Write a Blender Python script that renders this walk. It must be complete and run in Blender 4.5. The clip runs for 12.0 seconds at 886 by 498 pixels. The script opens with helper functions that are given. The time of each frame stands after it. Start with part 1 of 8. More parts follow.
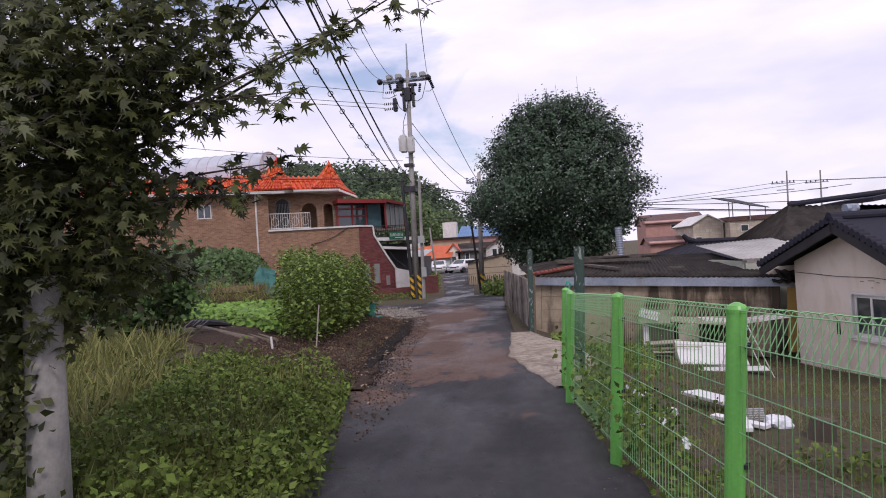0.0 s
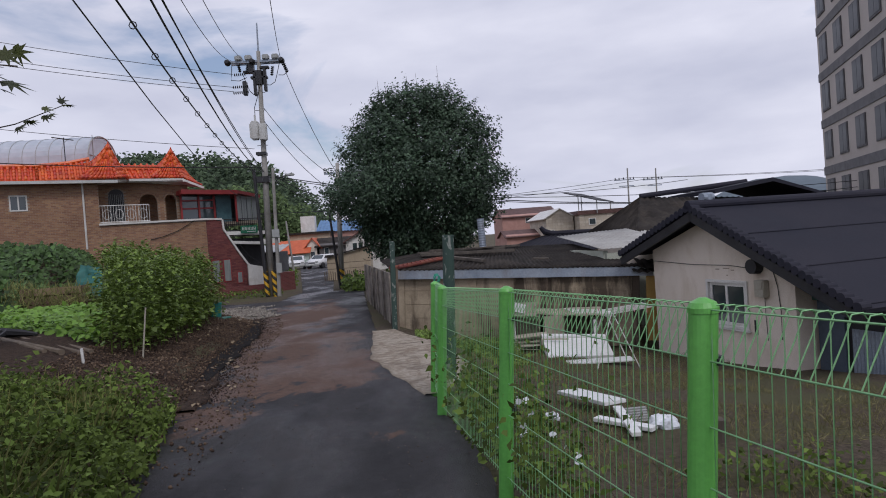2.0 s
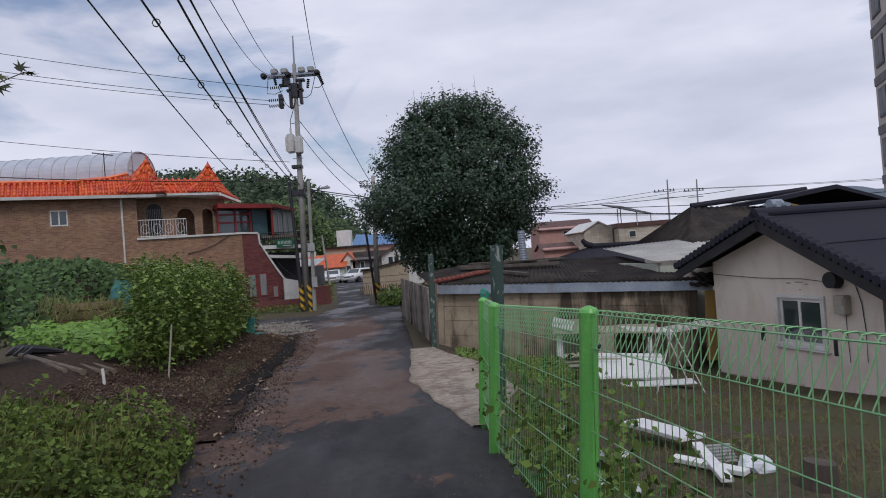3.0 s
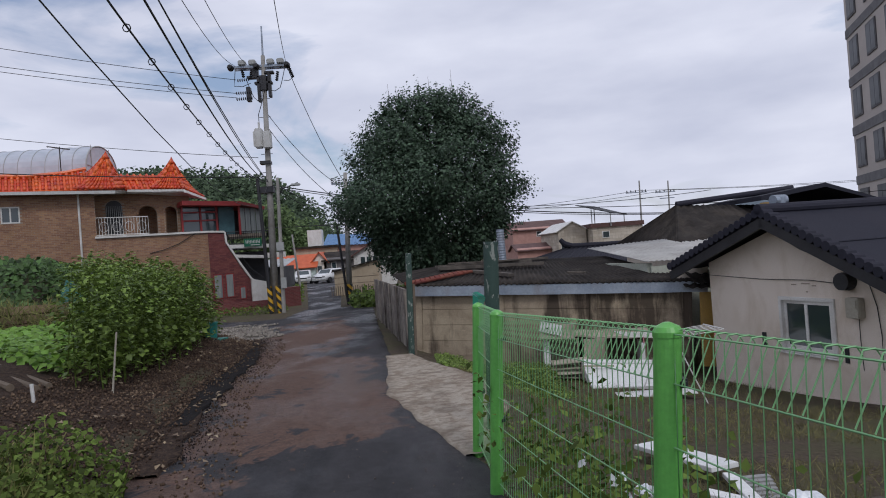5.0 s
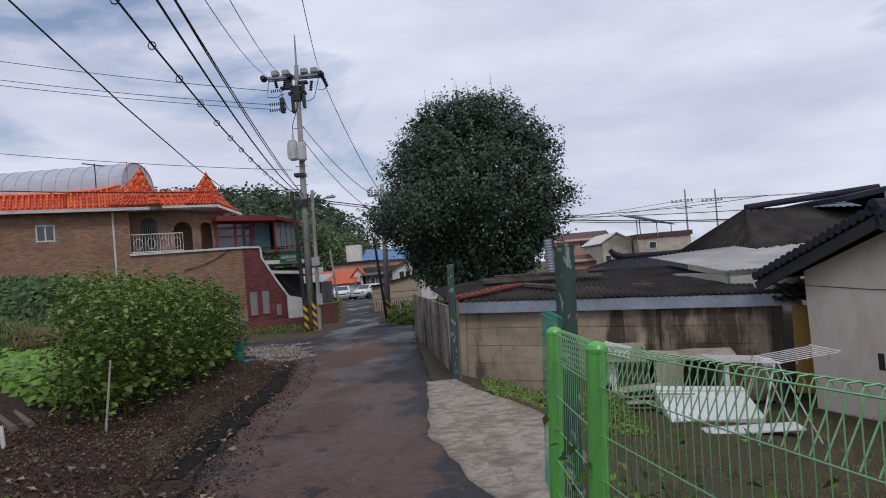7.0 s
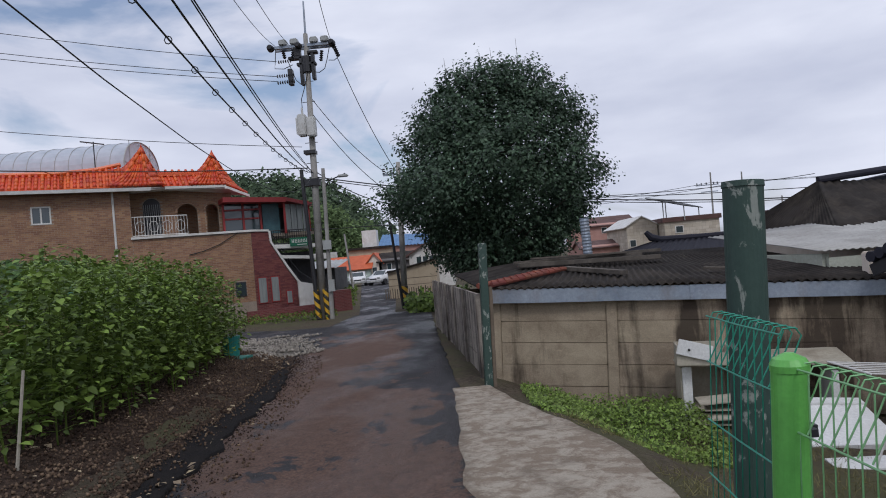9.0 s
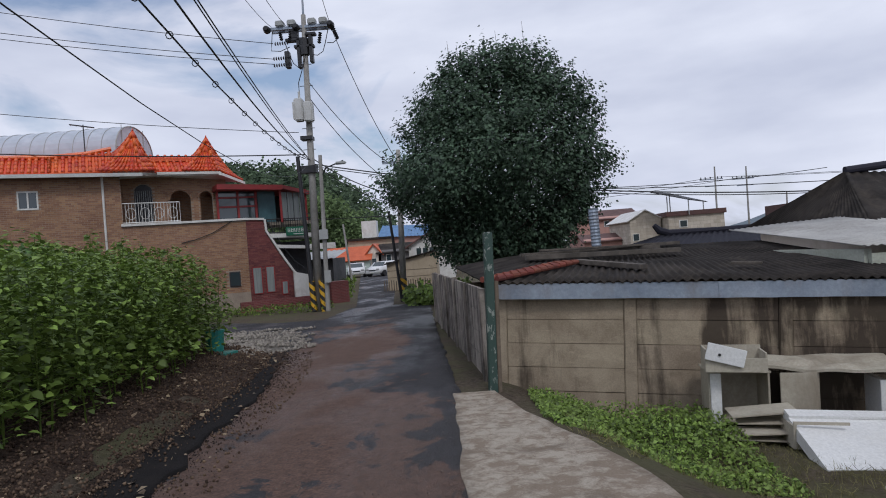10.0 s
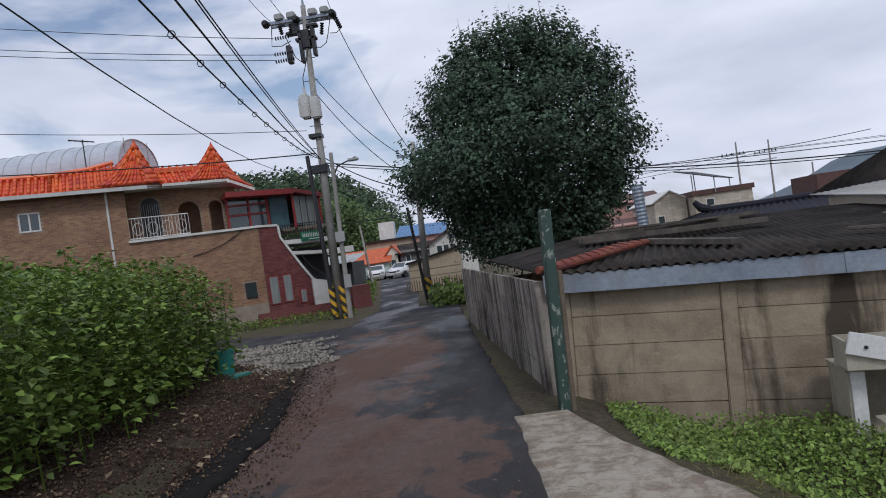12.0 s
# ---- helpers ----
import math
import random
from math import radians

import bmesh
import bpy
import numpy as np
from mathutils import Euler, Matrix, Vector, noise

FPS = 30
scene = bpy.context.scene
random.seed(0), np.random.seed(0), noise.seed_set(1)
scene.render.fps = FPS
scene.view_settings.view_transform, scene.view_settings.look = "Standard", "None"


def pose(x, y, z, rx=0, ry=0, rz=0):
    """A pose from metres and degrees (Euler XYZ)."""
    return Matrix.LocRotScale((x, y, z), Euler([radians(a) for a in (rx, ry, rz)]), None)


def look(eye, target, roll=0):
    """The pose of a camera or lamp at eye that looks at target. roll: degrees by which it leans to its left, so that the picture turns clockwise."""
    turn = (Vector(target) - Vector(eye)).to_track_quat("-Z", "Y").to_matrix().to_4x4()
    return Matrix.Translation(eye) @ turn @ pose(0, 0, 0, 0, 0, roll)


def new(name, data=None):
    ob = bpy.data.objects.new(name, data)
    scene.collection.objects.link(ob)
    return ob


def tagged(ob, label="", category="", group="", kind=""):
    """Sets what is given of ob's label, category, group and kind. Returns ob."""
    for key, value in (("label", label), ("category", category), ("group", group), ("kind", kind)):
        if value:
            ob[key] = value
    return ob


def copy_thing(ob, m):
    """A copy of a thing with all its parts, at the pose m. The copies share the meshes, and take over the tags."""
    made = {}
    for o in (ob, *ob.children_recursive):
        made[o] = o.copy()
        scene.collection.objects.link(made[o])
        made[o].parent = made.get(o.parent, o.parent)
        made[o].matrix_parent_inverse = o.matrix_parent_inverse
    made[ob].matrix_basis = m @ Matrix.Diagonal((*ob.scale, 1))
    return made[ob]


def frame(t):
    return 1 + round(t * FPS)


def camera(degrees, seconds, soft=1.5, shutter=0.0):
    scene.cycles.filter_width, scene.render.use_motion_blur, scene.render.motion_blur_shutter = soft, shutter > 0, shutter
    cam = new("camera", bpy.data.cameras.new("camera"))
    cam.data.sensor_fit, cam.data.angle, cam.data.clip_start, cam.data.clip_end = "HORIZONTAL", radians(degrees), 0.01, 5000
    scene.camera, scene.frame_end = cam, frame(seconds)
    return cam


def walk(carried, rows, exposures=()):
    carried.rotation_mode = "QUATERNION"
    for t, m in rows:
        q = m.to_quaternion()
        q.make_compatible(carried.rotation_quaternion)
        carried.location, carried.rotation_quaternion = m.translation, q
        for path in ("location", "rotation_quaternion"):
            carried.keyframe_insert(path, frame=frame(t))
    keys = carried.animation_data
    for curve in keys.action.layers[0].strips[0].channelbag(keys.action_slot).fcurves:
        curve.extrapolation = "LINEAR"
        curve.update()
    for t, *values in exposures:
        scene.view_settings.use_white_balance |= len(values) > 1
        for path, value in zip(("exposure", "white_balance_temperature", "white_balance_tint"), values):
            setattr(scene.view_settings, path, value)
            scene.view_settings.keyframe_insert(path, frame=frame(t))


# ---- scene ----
cam = camera(67.9, 12.0, soft=1.0)
PATH = [
    (0, (0.762, 1.495, 1.54), (0.476, 3.474, 1.55), -3.7),
    (0.5, (0.806, 1.774, 1.535), (0.735, 3.772, 1.587), -1.7),
    (1, (0.818, 2.122, 1.518), (0.85, 4.122, 1.54), -3.6),
    (1.5, (0.738, 2.42, 1.503), (0.842, 4.417, 1.487), -4.9),
    (2, (0.704, 2.676, 1.472), (0.837, 4.672, 1.437), -4.2),
    (2.5, (0.704, 3.163, 1.467), (0.748, 5.162, 1.497), -4.1),
    (3, (0.618, 3.514, 1.449), (0.648, 5.514, 1.464), -4.4),
    (5, (0.498, 4.541, 1.432), (0.613, 6.537, 1.442), -4.3),
    (5.5, (0.588, 5.069, 1.416), (0.683, 7.066, 1.475), -2.9),
    (6, (0.558, 5.397, 1.395), (0.595, 7.396, 1.451), -4.0),
    (6.5, (0.495, 5.703, 1.399), (0.495, 7.702, 1.463), -5.1),
    (8.5, (0.332, 7.75, 1.312), (0.321, 9.749, 1.358), -4.4),
    (9, (0.247, 8.335, 1.314), (0.194, 10.334, 1.34), -5.1),
    (9.5, (0.211, 8.829, 1.296), (0.176, 10.829, 1.286), -5.4),
    (10, (0.212, 9.303, 1.29), (0.156, 11.302, 1.292), -4.4),
    (10.5, (0.078, 9.66, 1.291), (0.009, 11.659, 1.295), -6.2),
    (11, (-0.006, 10.043, 1.268), (-0.025, 12.042, 1.242), -4.9),
    (11.5, (-0.066, 10.467, 1.253), (-0.031, 12.467, 1.237), -3.9),
    (12, (-0.136, 11.023, 1.217), (-0.246, 13.02, 1.219), -8.3),
]
walk(cam, [(t, look(eye, target, roll)) for t, eye, target, roll in PATH],
     exposures=((0.0, 0.66, 6450, 24), (1.0, 0.30, 6350, 18), (2.0, 0.20, 6200, 14), (8.0, 0.22, 6100, 11), (12.0, 0.28, 6050, 9)))

# ---- world, sun and exposure ----
def world_sky():
    w = bpy.data.worlds.new("sky")
    scene.world = w
    w.use_nodes = True
    nt = w.node_tree
    nt.nodes.clear()
    out = nt.nodes.new("ShaderNodeOutputWorld")
    bg = nt.nodes.new("ShaderNodeBackground")
    sky = nt.nodes.new("ShaderNodeTexSky")
    sky.sky_type, sky.sun_disc = "NISHITA", False
    sky.sun_elevation, sky.sun_rotation = radians(50), radians(200)
    sky.air_density, sky.dust_density = 1.2, 2.5
    gain = nt.nodes.new("ShaderNodeMix")
    gain.data_type, gain.blend_type = "RGBA", "MULTIPLY"
    gain.inputs[0].default_value = 1.0
    gain.inputs[7].default_value = (0.95, 0.95, 1.0, 1)
    nt.links.new(sky.outputs[0], gain.inputs[6])
    co = nt.nodes.new("ShaderNodeTexCoord")
    mp = nt.nodes.new("ShaderNodeMapping")
    mp.inputs["Scale"].default_value = (1.1, 1.1, 3.6)
    mp.inputs["Location"].default_value = (0.4, 0.15, 0.3)
    nt.links.new(co.outputs["Generated"], mp.inputs[0])
    cover = nt.nodes.new("ShaderNodeTexNoise")
    cover.inputs["Scale"].default_value, cover.inputs["Detail"].default_value, cover.inputs["Roughness"].default_value = 2.2, 7, 0.55
    cover.inputs["Distortion"].default_value = 0.5
    nt.links.new(mp.outputs[0], cover.inputs["Vector"])
    ramp = nt.nodes.new("ShaderNodeValToRGB")
    ramp.color_ramp.elements[0].position, ramp.color_ramp.elements[0].color = 0.33, (0.14, 0.14, 0.14, 1)
    ramp.color_ramp.elements[1].position, ramp.color_ramp.elements[1].color = 0.46, (1, 1, 1, 1)
    nt.links.new(cover.outputs[0], ramp.inputs[0])
    shade = nt.nodes.new("ShaderNodeTexNoise")
    shade.inputs["Scale"].default_value, shade.inputs["Detail"].default_value = 3.1, 8
    nt.links.new(mp.outputs[0], shade.inputs["Vector"])
    tone = nt.nodes.new("ShaderNodeValToRGB")
    tone.color_ramp.elements[0].position, tone.color_ramp.elements[0].color = 0.32, (4.9, 5.05, 5.9, 1)
    tone.color_ramp.elements[1].position, tone.color_ramp.elements[1].color = 0.66, (6.6, 6.65, 7.3, 1)
    nt.links.new(shade.outputs[0], tone.inputs[0])
    mix = nt.nodes.new("ShaderNodeMix")
    mix.data_type = "RGBA"
    nt.links.new(ramp.outputs[0], mix.inputs[0])
    nt.links.new(gain.outputs[2], mix.inputs[6])
    nt.links.new(tone.outputs[0], mix.inputs[7])
    bg.inputs[1].default_value = 0.1
    nt.links.new(mix.outputs[2], bg.inputs[0])
    nt.links.new(bg.outputs[0], out.inputs[0])


world_sky()
sun = new("sun", bpy.data.lights.new("sun", "SUN"))
sun.data.energy, sun.data.angle, sun.data.color = 0.9, radians(14), (1.0, 0.96, 0.9)
sun.matrix_world = look((0, 0, 60), (-12, 34, 20))

# ---- materials ----
def nodes_of(name):
    m = bpy.data.materials.new(name)
    m.use_nodes = True
    nt = m.node_tree
    return m, nt, nt.nodes["Principled BSDF"]


def coords(nt, scale=(1, 1, 1)):
    co = nt.nodes.new("ShaderNodeTexCoord")
    mp = nt.nodes.new("ShaderNodeMapping")
    mp.inputs["Scale"].default_value = scale
    nt.links.new(co.outputs["Object"], mp.inputs[0])
    return mp.outputs[0]


def noise_of(nt, vec, scale, detail=5, rough=0.6, distort=0.0):
    n = nt.nodes.new("ShaderNodeTexNoise")
    n.inputs["Scale"].default_value, n.inputs["Detail"].default_value = scale, detail
    n.inputs["Roughness"].default_value, n.inputs["Distortion"].default_value = rough, distort
    nt.links.new(vec, n.inputs["Vector"])
    return n.outputs[0]


def ramp_of(nt, fac, stops):
    r = nt.nodes.new("ShaderNodeValToRGB")
    els = r.color_ramp.elements
    while len(els) < len(stops):
        els.new(0.5)
    for e, (p, c) in zip(els, stops):
        e.position, e.color = p, (c if len(c) == 4 else (*c, 1))
    nt.links.new(fac, r.inputs[0])
    return r.outputs[0]


def mix_of(nt, fac, a, b, kind="MIX"):
    m = nt.nodes.new("ShaderNodeMix")
    m.data_type, m.blend_type = "RGBA", kind
    for value, sock in ((fac, m.inputs[0]), (a, m.inputs[6]), (b, m.inputs[7])):
        if isinstance(value, bpy.types.NodeSocket):
            nt.links.new(value, sock)
        elif isinstance(value, (int, float)):
            sock.default_value = value
        else:
            sock.default_value = (*value, 1) if len(value) == 3 else value
    return m.outputs[2]


def math_of(nt, op, a, b=0.0, c=0.0):
    m = nt.nodes.new("ShaderNodeMath")
    m.operation = op
    for value, sock in zip((a, b, c), m.inputs):
        if isinstance(value, bpy.types.NodeSocket):
            nt.links.new(value, sock)
        else:
            sock.default_value = value
    return m.outputs[0]


def bump_of(nt, bsdf, height, strength, distance):
    b = nt.nodes.new("ShaderNodeBump")
    b.inputs["Strength"].default_value, b.inputs["Distance"].default_value = strength, distance
    nt.links.new(height, b.inputs["Height"])
    nt.links.new(b.outputs[0], bsdf.inputs["Normal"])


def hue_jitter(nt, col, value, amount, hue=0.0):
    """Varies a colour with a random value between 0 and 1."""
    h = nt.nodes.new("ShaderNodeHueSaturation")
    nt.links.new(math_of(nt, "MULTIPLY_ADD", value, amount, 1 - amount / 2), h.inputs["Value"])
    nt.links.new(math_of(nt, "MULTIPLY_ADD", value, hue, 0.5 - hue / 2), h.inputs["Hue"])
    nt.links.new(col, h.inputs["Color"])
    return h.outputs[0]


def plain(name, a, b=None, rough=0.7, metal=0.0, big=1.5, fine=30, bump=0.15, dist=0.004, stain=None, per="", stretch=(1, 1, 1), amount=0.25, spec=0.5):
    """A surface in two tones at two scales, with fine relief and, if given, stains."""
    m, nt, s = nodes_of(name)
    b = b or tuple(c * 0.72 for c in a)
    v = coords(nt, stretch)
    grain = noise_of(nt, v, fine, 4, 0.65)
    wide = noise_of(nt, v, big, 6, 0.6)
    col = mix_of(nt, ramp_of(nt, wide, [(0.32, (0, 0, 0)), (0.68, (1, 1, 1))]), a, b)
    col = mix_of(nt, 0.5, col, ramp_of(nt, grain, [(0.3, (0.55, 0.55, 0.55)), (0.7, (1, 1, 1))]), "MULTIPLY")
    if stain:
        streak = noise_of(nt, coords(nt, (0.9, 0.9, 0.55)), 1.5, 9, 0.72, 0.6)
        col = mix_of(nt, ramp_of(nt, streak, [(0.48, (0, 0, 0)), (0.72, (0.85, 0.85, 0.85))]), col, stain)
    if per == "island":
        g = nt.nodes.new("ShaderNodeNewGeometry")
        col = hue_jitter(nt, col, g.outputs["Random Per Island"], amount, 0.02)
    elif per == "object":
        g = nt.nodes.new("ShaderNodeObjectInfo")
        col = hue_jitter(nt, col, g.outputs["Random"], amount, 0.01)
    nt.links.new(col, s.inputs["Base Color"])
    s.inputs["Metallic"].default_value = metal
    s.inputs["Specular IOR Level"].default_value = spec
    nt.links.new(ramp_of(nt, wide, [(0.3, (rough * 0.85,) * 3), (0.7, (min(1, rough * 1.12),) * 3)]), s.inputs["Roughness"])
    if bump:
        bump_of(nt, s, grain, bump, dist)
    return m


def leafy(name, a, b, rough=0.5, shine=0.35, amount=0.6):
    m, nt, s = nodes_of(name)
    g = nt.nodes.new("ShaderNodeNewGeometry")
    r = g.outputs["Random Per Island"]
    col = hue_jitter(nt, mix_of(nt, r, a, b), r, amount, 0.03)
    v = coords(nt)
    col = mix_of(nt, ramp_of(nt, noise_of(nt, v, 1.1, 4), [(0.35, (0, 0, 0)), (0.7, (0.6, 0.6, 0.6))]), col, tuple(c * 0.6 for c in b))
    nt.links.new(col, s.inputs["Base Color"])
    s.inputs["Roughness"].default_value = rough
    s.inputs["Specular IOR Level"].default_value = shine
    t = nt.nodes.new("ShaderNodeBsdfTranslucent")
    nt.links.new(col, t.inputs[0])
    mx = nt.nodes.new("ShaderNodeMixShader")
    mx.inputs[0].default_value = 0.25
    nt.links.new(s.outputs[0], mx.inputs[1])
    nt.links.new(t.outputs[0], mx.inputs[2])
    nt.links.new(mx.outputs[0], nt.nodes["Material Output"].inputs[0])
    return m


def asphalt():
    """Patched asphalt with a film of brown mud, damp in places."""
    m, nt, s = nodes_of("asphalt")
    v = coords(nt)
    grain = noise_of(nt, v, 140, 3, 0.7)
    stones = noise_of(nt, v, 38, 4, 0.7)
    wide = noise_of(nt, v, 0.55, 8, 0.62, 0.4)
    patches = noise_of(nt, coords(nt, (1.5, 0.8, 1)), 1.5, 10, 0.72, 0.8)
    mid = noise_of(nt, v, 9, 6, 0.75)
    tracks = noise_of(nt, coords(nt, (1.5, 0.16, 1)), 1.3, 6, 0.6, 0.3)
    sep = nt.nodes.new("ShaderNodeSeparateXYZ")
    nt.links.new(v, sep.inputs[0])
    x, y = sep.outputs[0], sep.outputs[1]
    base = mix_of(nt, ramp_of(nt, grain, [(0.35, (0, 0, 0)), (0.75, (1, 1, 1))]), (0.012, 0.012, 0.015), (0.055, 0.054, 0.06))
    base = mix_of(nt, ramp_of(nt, tracks, [(0.35, (0, 0, 0)), (0.7, (0.7, 0.7, 0.7))]), base, (0.075, 0.07, 0.074))
    # the mud lies from eight metres on, thickest left of the middle
    along = nt.nodes.new("ShaderNodeMapRange")
    along.inputs[1].default_value, along.inputs[2].default_value = 6.5, 12.0
    nt.links.new(y, along.inputs[0])
    fade = nt.nodes.new("ShaderNodeMapRange")
    fade.inputs[1].default_value, fade.inputs[2].default_value, fade.inputs[3].default_value, fade.inputs[4].default_value = 23.0, 33.0, 1.0, 0.25
    nt.links.new(y, fade.inputs[0])
    centre = math_of(nt, "MULTIPLY_ADD", y, -0.125, 0.5)
    off = math_of(nt, "ABSOLUTE", math_of(nt, "SUBTRACT", x, centre))
    across = nt.nodes.new("ShaderNodeMapRange")
    across.inputs[1].default_value, across.inputs[2].default_value, across.inputs[3].default_value, across.inputs[4].default_value = 0.9, 1.75, 1.0, 0.0
    nt.links.new(off, across.inputs[0])
    much = math_of(nt, "MULTIPLY", math_of(nt, "MULTIPLY", along.outputs[0], across.outputs[0]), fade.outputs[0])
    mask = math_of(nt, "ADD", math_of(nt, "MULTIPLY", much, 0.46), math_of(nt, "MULTIPLY", math_of(nt, "SUBTRACT", math_of(nt, "ADD", math_of(nt, "MULTIPLY", wide, 0.6), math_of(nt, "MULTIPLY", patches, 0.4)), 0.5), 2.3))
    mask = ramp_of(nt, mask, [(0.30, (0, 0, 0)), (0.345, (0.9, 0.9, 0.9))])
    mud = mix_of(nt, ramp_of(nt, stones, [(0.3, (0, 0, 0)), (0.7, (1, 1, 1))]), (0.080, 0.045, 0.032), (0.235, 0.138, 0.098))
    col = mix_of(nt, mask, base, mud)
    col = mix_of(nt, 0.75, col, ramp_of(nt, mid, [(0.32, (0.45, 0.45, 0.46)), (0.62, (1, 1, 1))]), "MULTIPLY")
    nt.links.new(col, s.inputs["Base Color"])
    damp = noise_of(nt, coords(nt, (0.9, 0.45, 1)), 0.8, 5, 0.55)
    nt.links.new(ramp_of(nt, damp, [(0.40, (0.28, 0.28, 0.28)), (0.56, (0.85, 0.85, 0.85))]), s.inputs["Roughness"])
    s.inputs["Specular IOR Level"].default_value = 0.4
    both = math_of(nt, "ADD", math_of(nt, "MULTIPLY", stones, 0.8), grain)
    bump_of(nt, s, math_of(nt, "ADD", both, mid), 0.8, 0.02)
    return m


def world_coords(nt, scale=(1, 1, 1)):
    """Coordinates in the world, so that stains run on from piece to piece."""
    g = nt.nodes.new("ShaderNodeNewGeometry")
    mp = nt.nodes.new("ShaderNodeMapping")
    mp.inputs["Scale"].default_value = scale
    nt.links.new(g.outputs["Position"], mp.inputs[0])
    return mp.outputs[0]


def old_panel(name, pale, dull, mould, streak_scale, low, mouldy_from=None):
    """Old cement panels: blotched paste, worn grain and black mould that runs down in streaks."""
    m, nt, s = nodes_of(name)
    v = world_coords(nt)
    grain = noise_of(nt, v, 55, 5, 0.7)
    blotch = noise_of(nt, v, 2.3, 8, 0.68, 0.5)
    scuff = noise_of(nt, world_coords(nt, (1.2, 1.2, 5.0)), 3.2, 7, 0.7, 0.3)
    col = mix_of(nt, ramp_of(nt, blotch, [(0.36, (0, 0, 0)), (0.64, (1, 1, 1))]), pale, dull)
    col = mix_of(nt, ramp_of(nt, scuff, [(0.58, (0, 0, 0)), (0.70, (0.45, 0.45, 0.45))]), col, tuple(min(0.7, c * 1.35) for c in pale))
    col = mix_of(nt, 0.55, col, ramp_of(nt, grain, [(0.3, (0.55, 0.55, 0.55)), (0.65, (1, 1, 1))]), "MULTIPLY")
    run = noise_of(nt, world_coords(nt, streak_scale), 1.0, 8, 0.62, 0.25)
    patch = noise_of(nt, v, 1.4, 6, 0.6)
    dirt = math_of(nt, "ADD", math_of(nt, "MULTIPLY", run, 0.7), math_of(nt, "MULTIPLY", patch, 0.3))
    if mouldy_from:
        sep = nt.nodes.new("ShaderNodeSeparateXYZ")
        nt.links.new(v, sep.inputs[0])
        rng = nt.nodes.new("ShaderNodeMapRange")
        rng.inputs[1].default_value, rng.inputs[2].default_value, rng.inputs[4].default_value = mouldy_from, mouldy_from + 1.6, 0.13
        nt.links.new(sep.outputs[0], rng.inputs[0])
        dirt = math_of(nt, "ADD", dirt, rng.outputs[0])
    col = mix_of(nt, ramp_of(nt, dirt, [(low, (0, 0, 0)), (low + 0.10, (0.9, 0.9, 0.9))]), col, mould)
    g = nt.nodes.new("ShaderNodeObjectInfo")
    col = hue_jitter(nt, col, g.outputs["Random"], 0.16, 0.01)
    nt.links.new(col, s.inputs["Base Color"])
    s.inputs["Roughness"].default_value = 0.92
    s.inputs["Specular IOR Level"].default_value = 0.25
    bump_of(nt, s, math_of(nt, "ADD", grain, math_of(nt, "MULTIPLY", scuff, 0.6)), 0.45, 0.008)
    return m


def worn_cement():
    """Poured cement whose pale skin has worn away in patches."""
    m, nt, s = nodes_of("worn_cement")
    v = coords(nt)
    grain = noise_of(nt, v, 80, 4, 0.7)
    skin = noise_of(nt, v, 6.5, 9, 0.72, 0.5)
    wide = noise_of(nt, v, 0.9, 5, 0.6)
    dirt = noise_of(nt, v, 2.2, 7, 0.65, 0.4)
    col = mix_of(nt, ramp_of(nt, math_of(nt, "ADD", math_of(nt, "MULTIPLY", skin, 0.75), math_of(nt, "MULTIPLY", wide, 0.25)), [(0.45, (0, 0, 0)), (0.56, (1, 1, 1))]), (0.25, 0.198, 0.148), (0.42, 0.37, 0.30))
    col = mix_of(nt, ramp_of(nt, dirt, [(0.52, (0, 0, 0)), (0.68, (0.75, 0.75, 0.75))]), col, (0.16, 0.125, 0.092))
    col = mix_of(nt, 0.6, col, ramp_of(nt, grain, [(0.3, (0.55, 0.55, 0.55)), (0.68, (1, 1, 1))]), "MULTIPLY")
    nt.links.new(col, s.inputs["Base Color"])
    s.inputs["Roughness"].default_value = 0.85
    s.inputs["Specular IOR Level"].default_value = 0.3
    bump_of(nt, s, math_of(nt, "ADD", math_of(nt, "MULTIPLY", skin, 1.5), grain), 0.55, 0.012)
    return m


def flaking():
    """Dark green paint that has flaked off to grey metal in small ragged patches."""
    m, nt, s = nodes_of("flaking_dark_green_paint")
    v = world_coords(nt, (1, 1, 0.55))
    chips = noise_of(nt, v, 11, 8, 0.66, 0.4)
    fine = noise_of(nt, v, 60, 4, 0.7)
    col = mix_of(nt, fine, (0.018, 0.042, 0.034), (0.042, 0.080, 0.064))
    bare = ramp_of(nt, chips, [(0.575, (0, 0, 0)), (0.605, (0.9, 0.9, 0.9))])
    col = mix_of(nt, bare, col, mix_of(nt, fine, (0.17, 0.19, 0.17), (0.36, 0.38, 0.34)))
    nt.links.new(col, s.inputs["Base Color"])
    s.inputs["Roughness"].default_value = 0.6
    bump_of(nt, s, math_of(nt, "SUBTRACT", fine, chips), 0.4, 0.004)
    return m


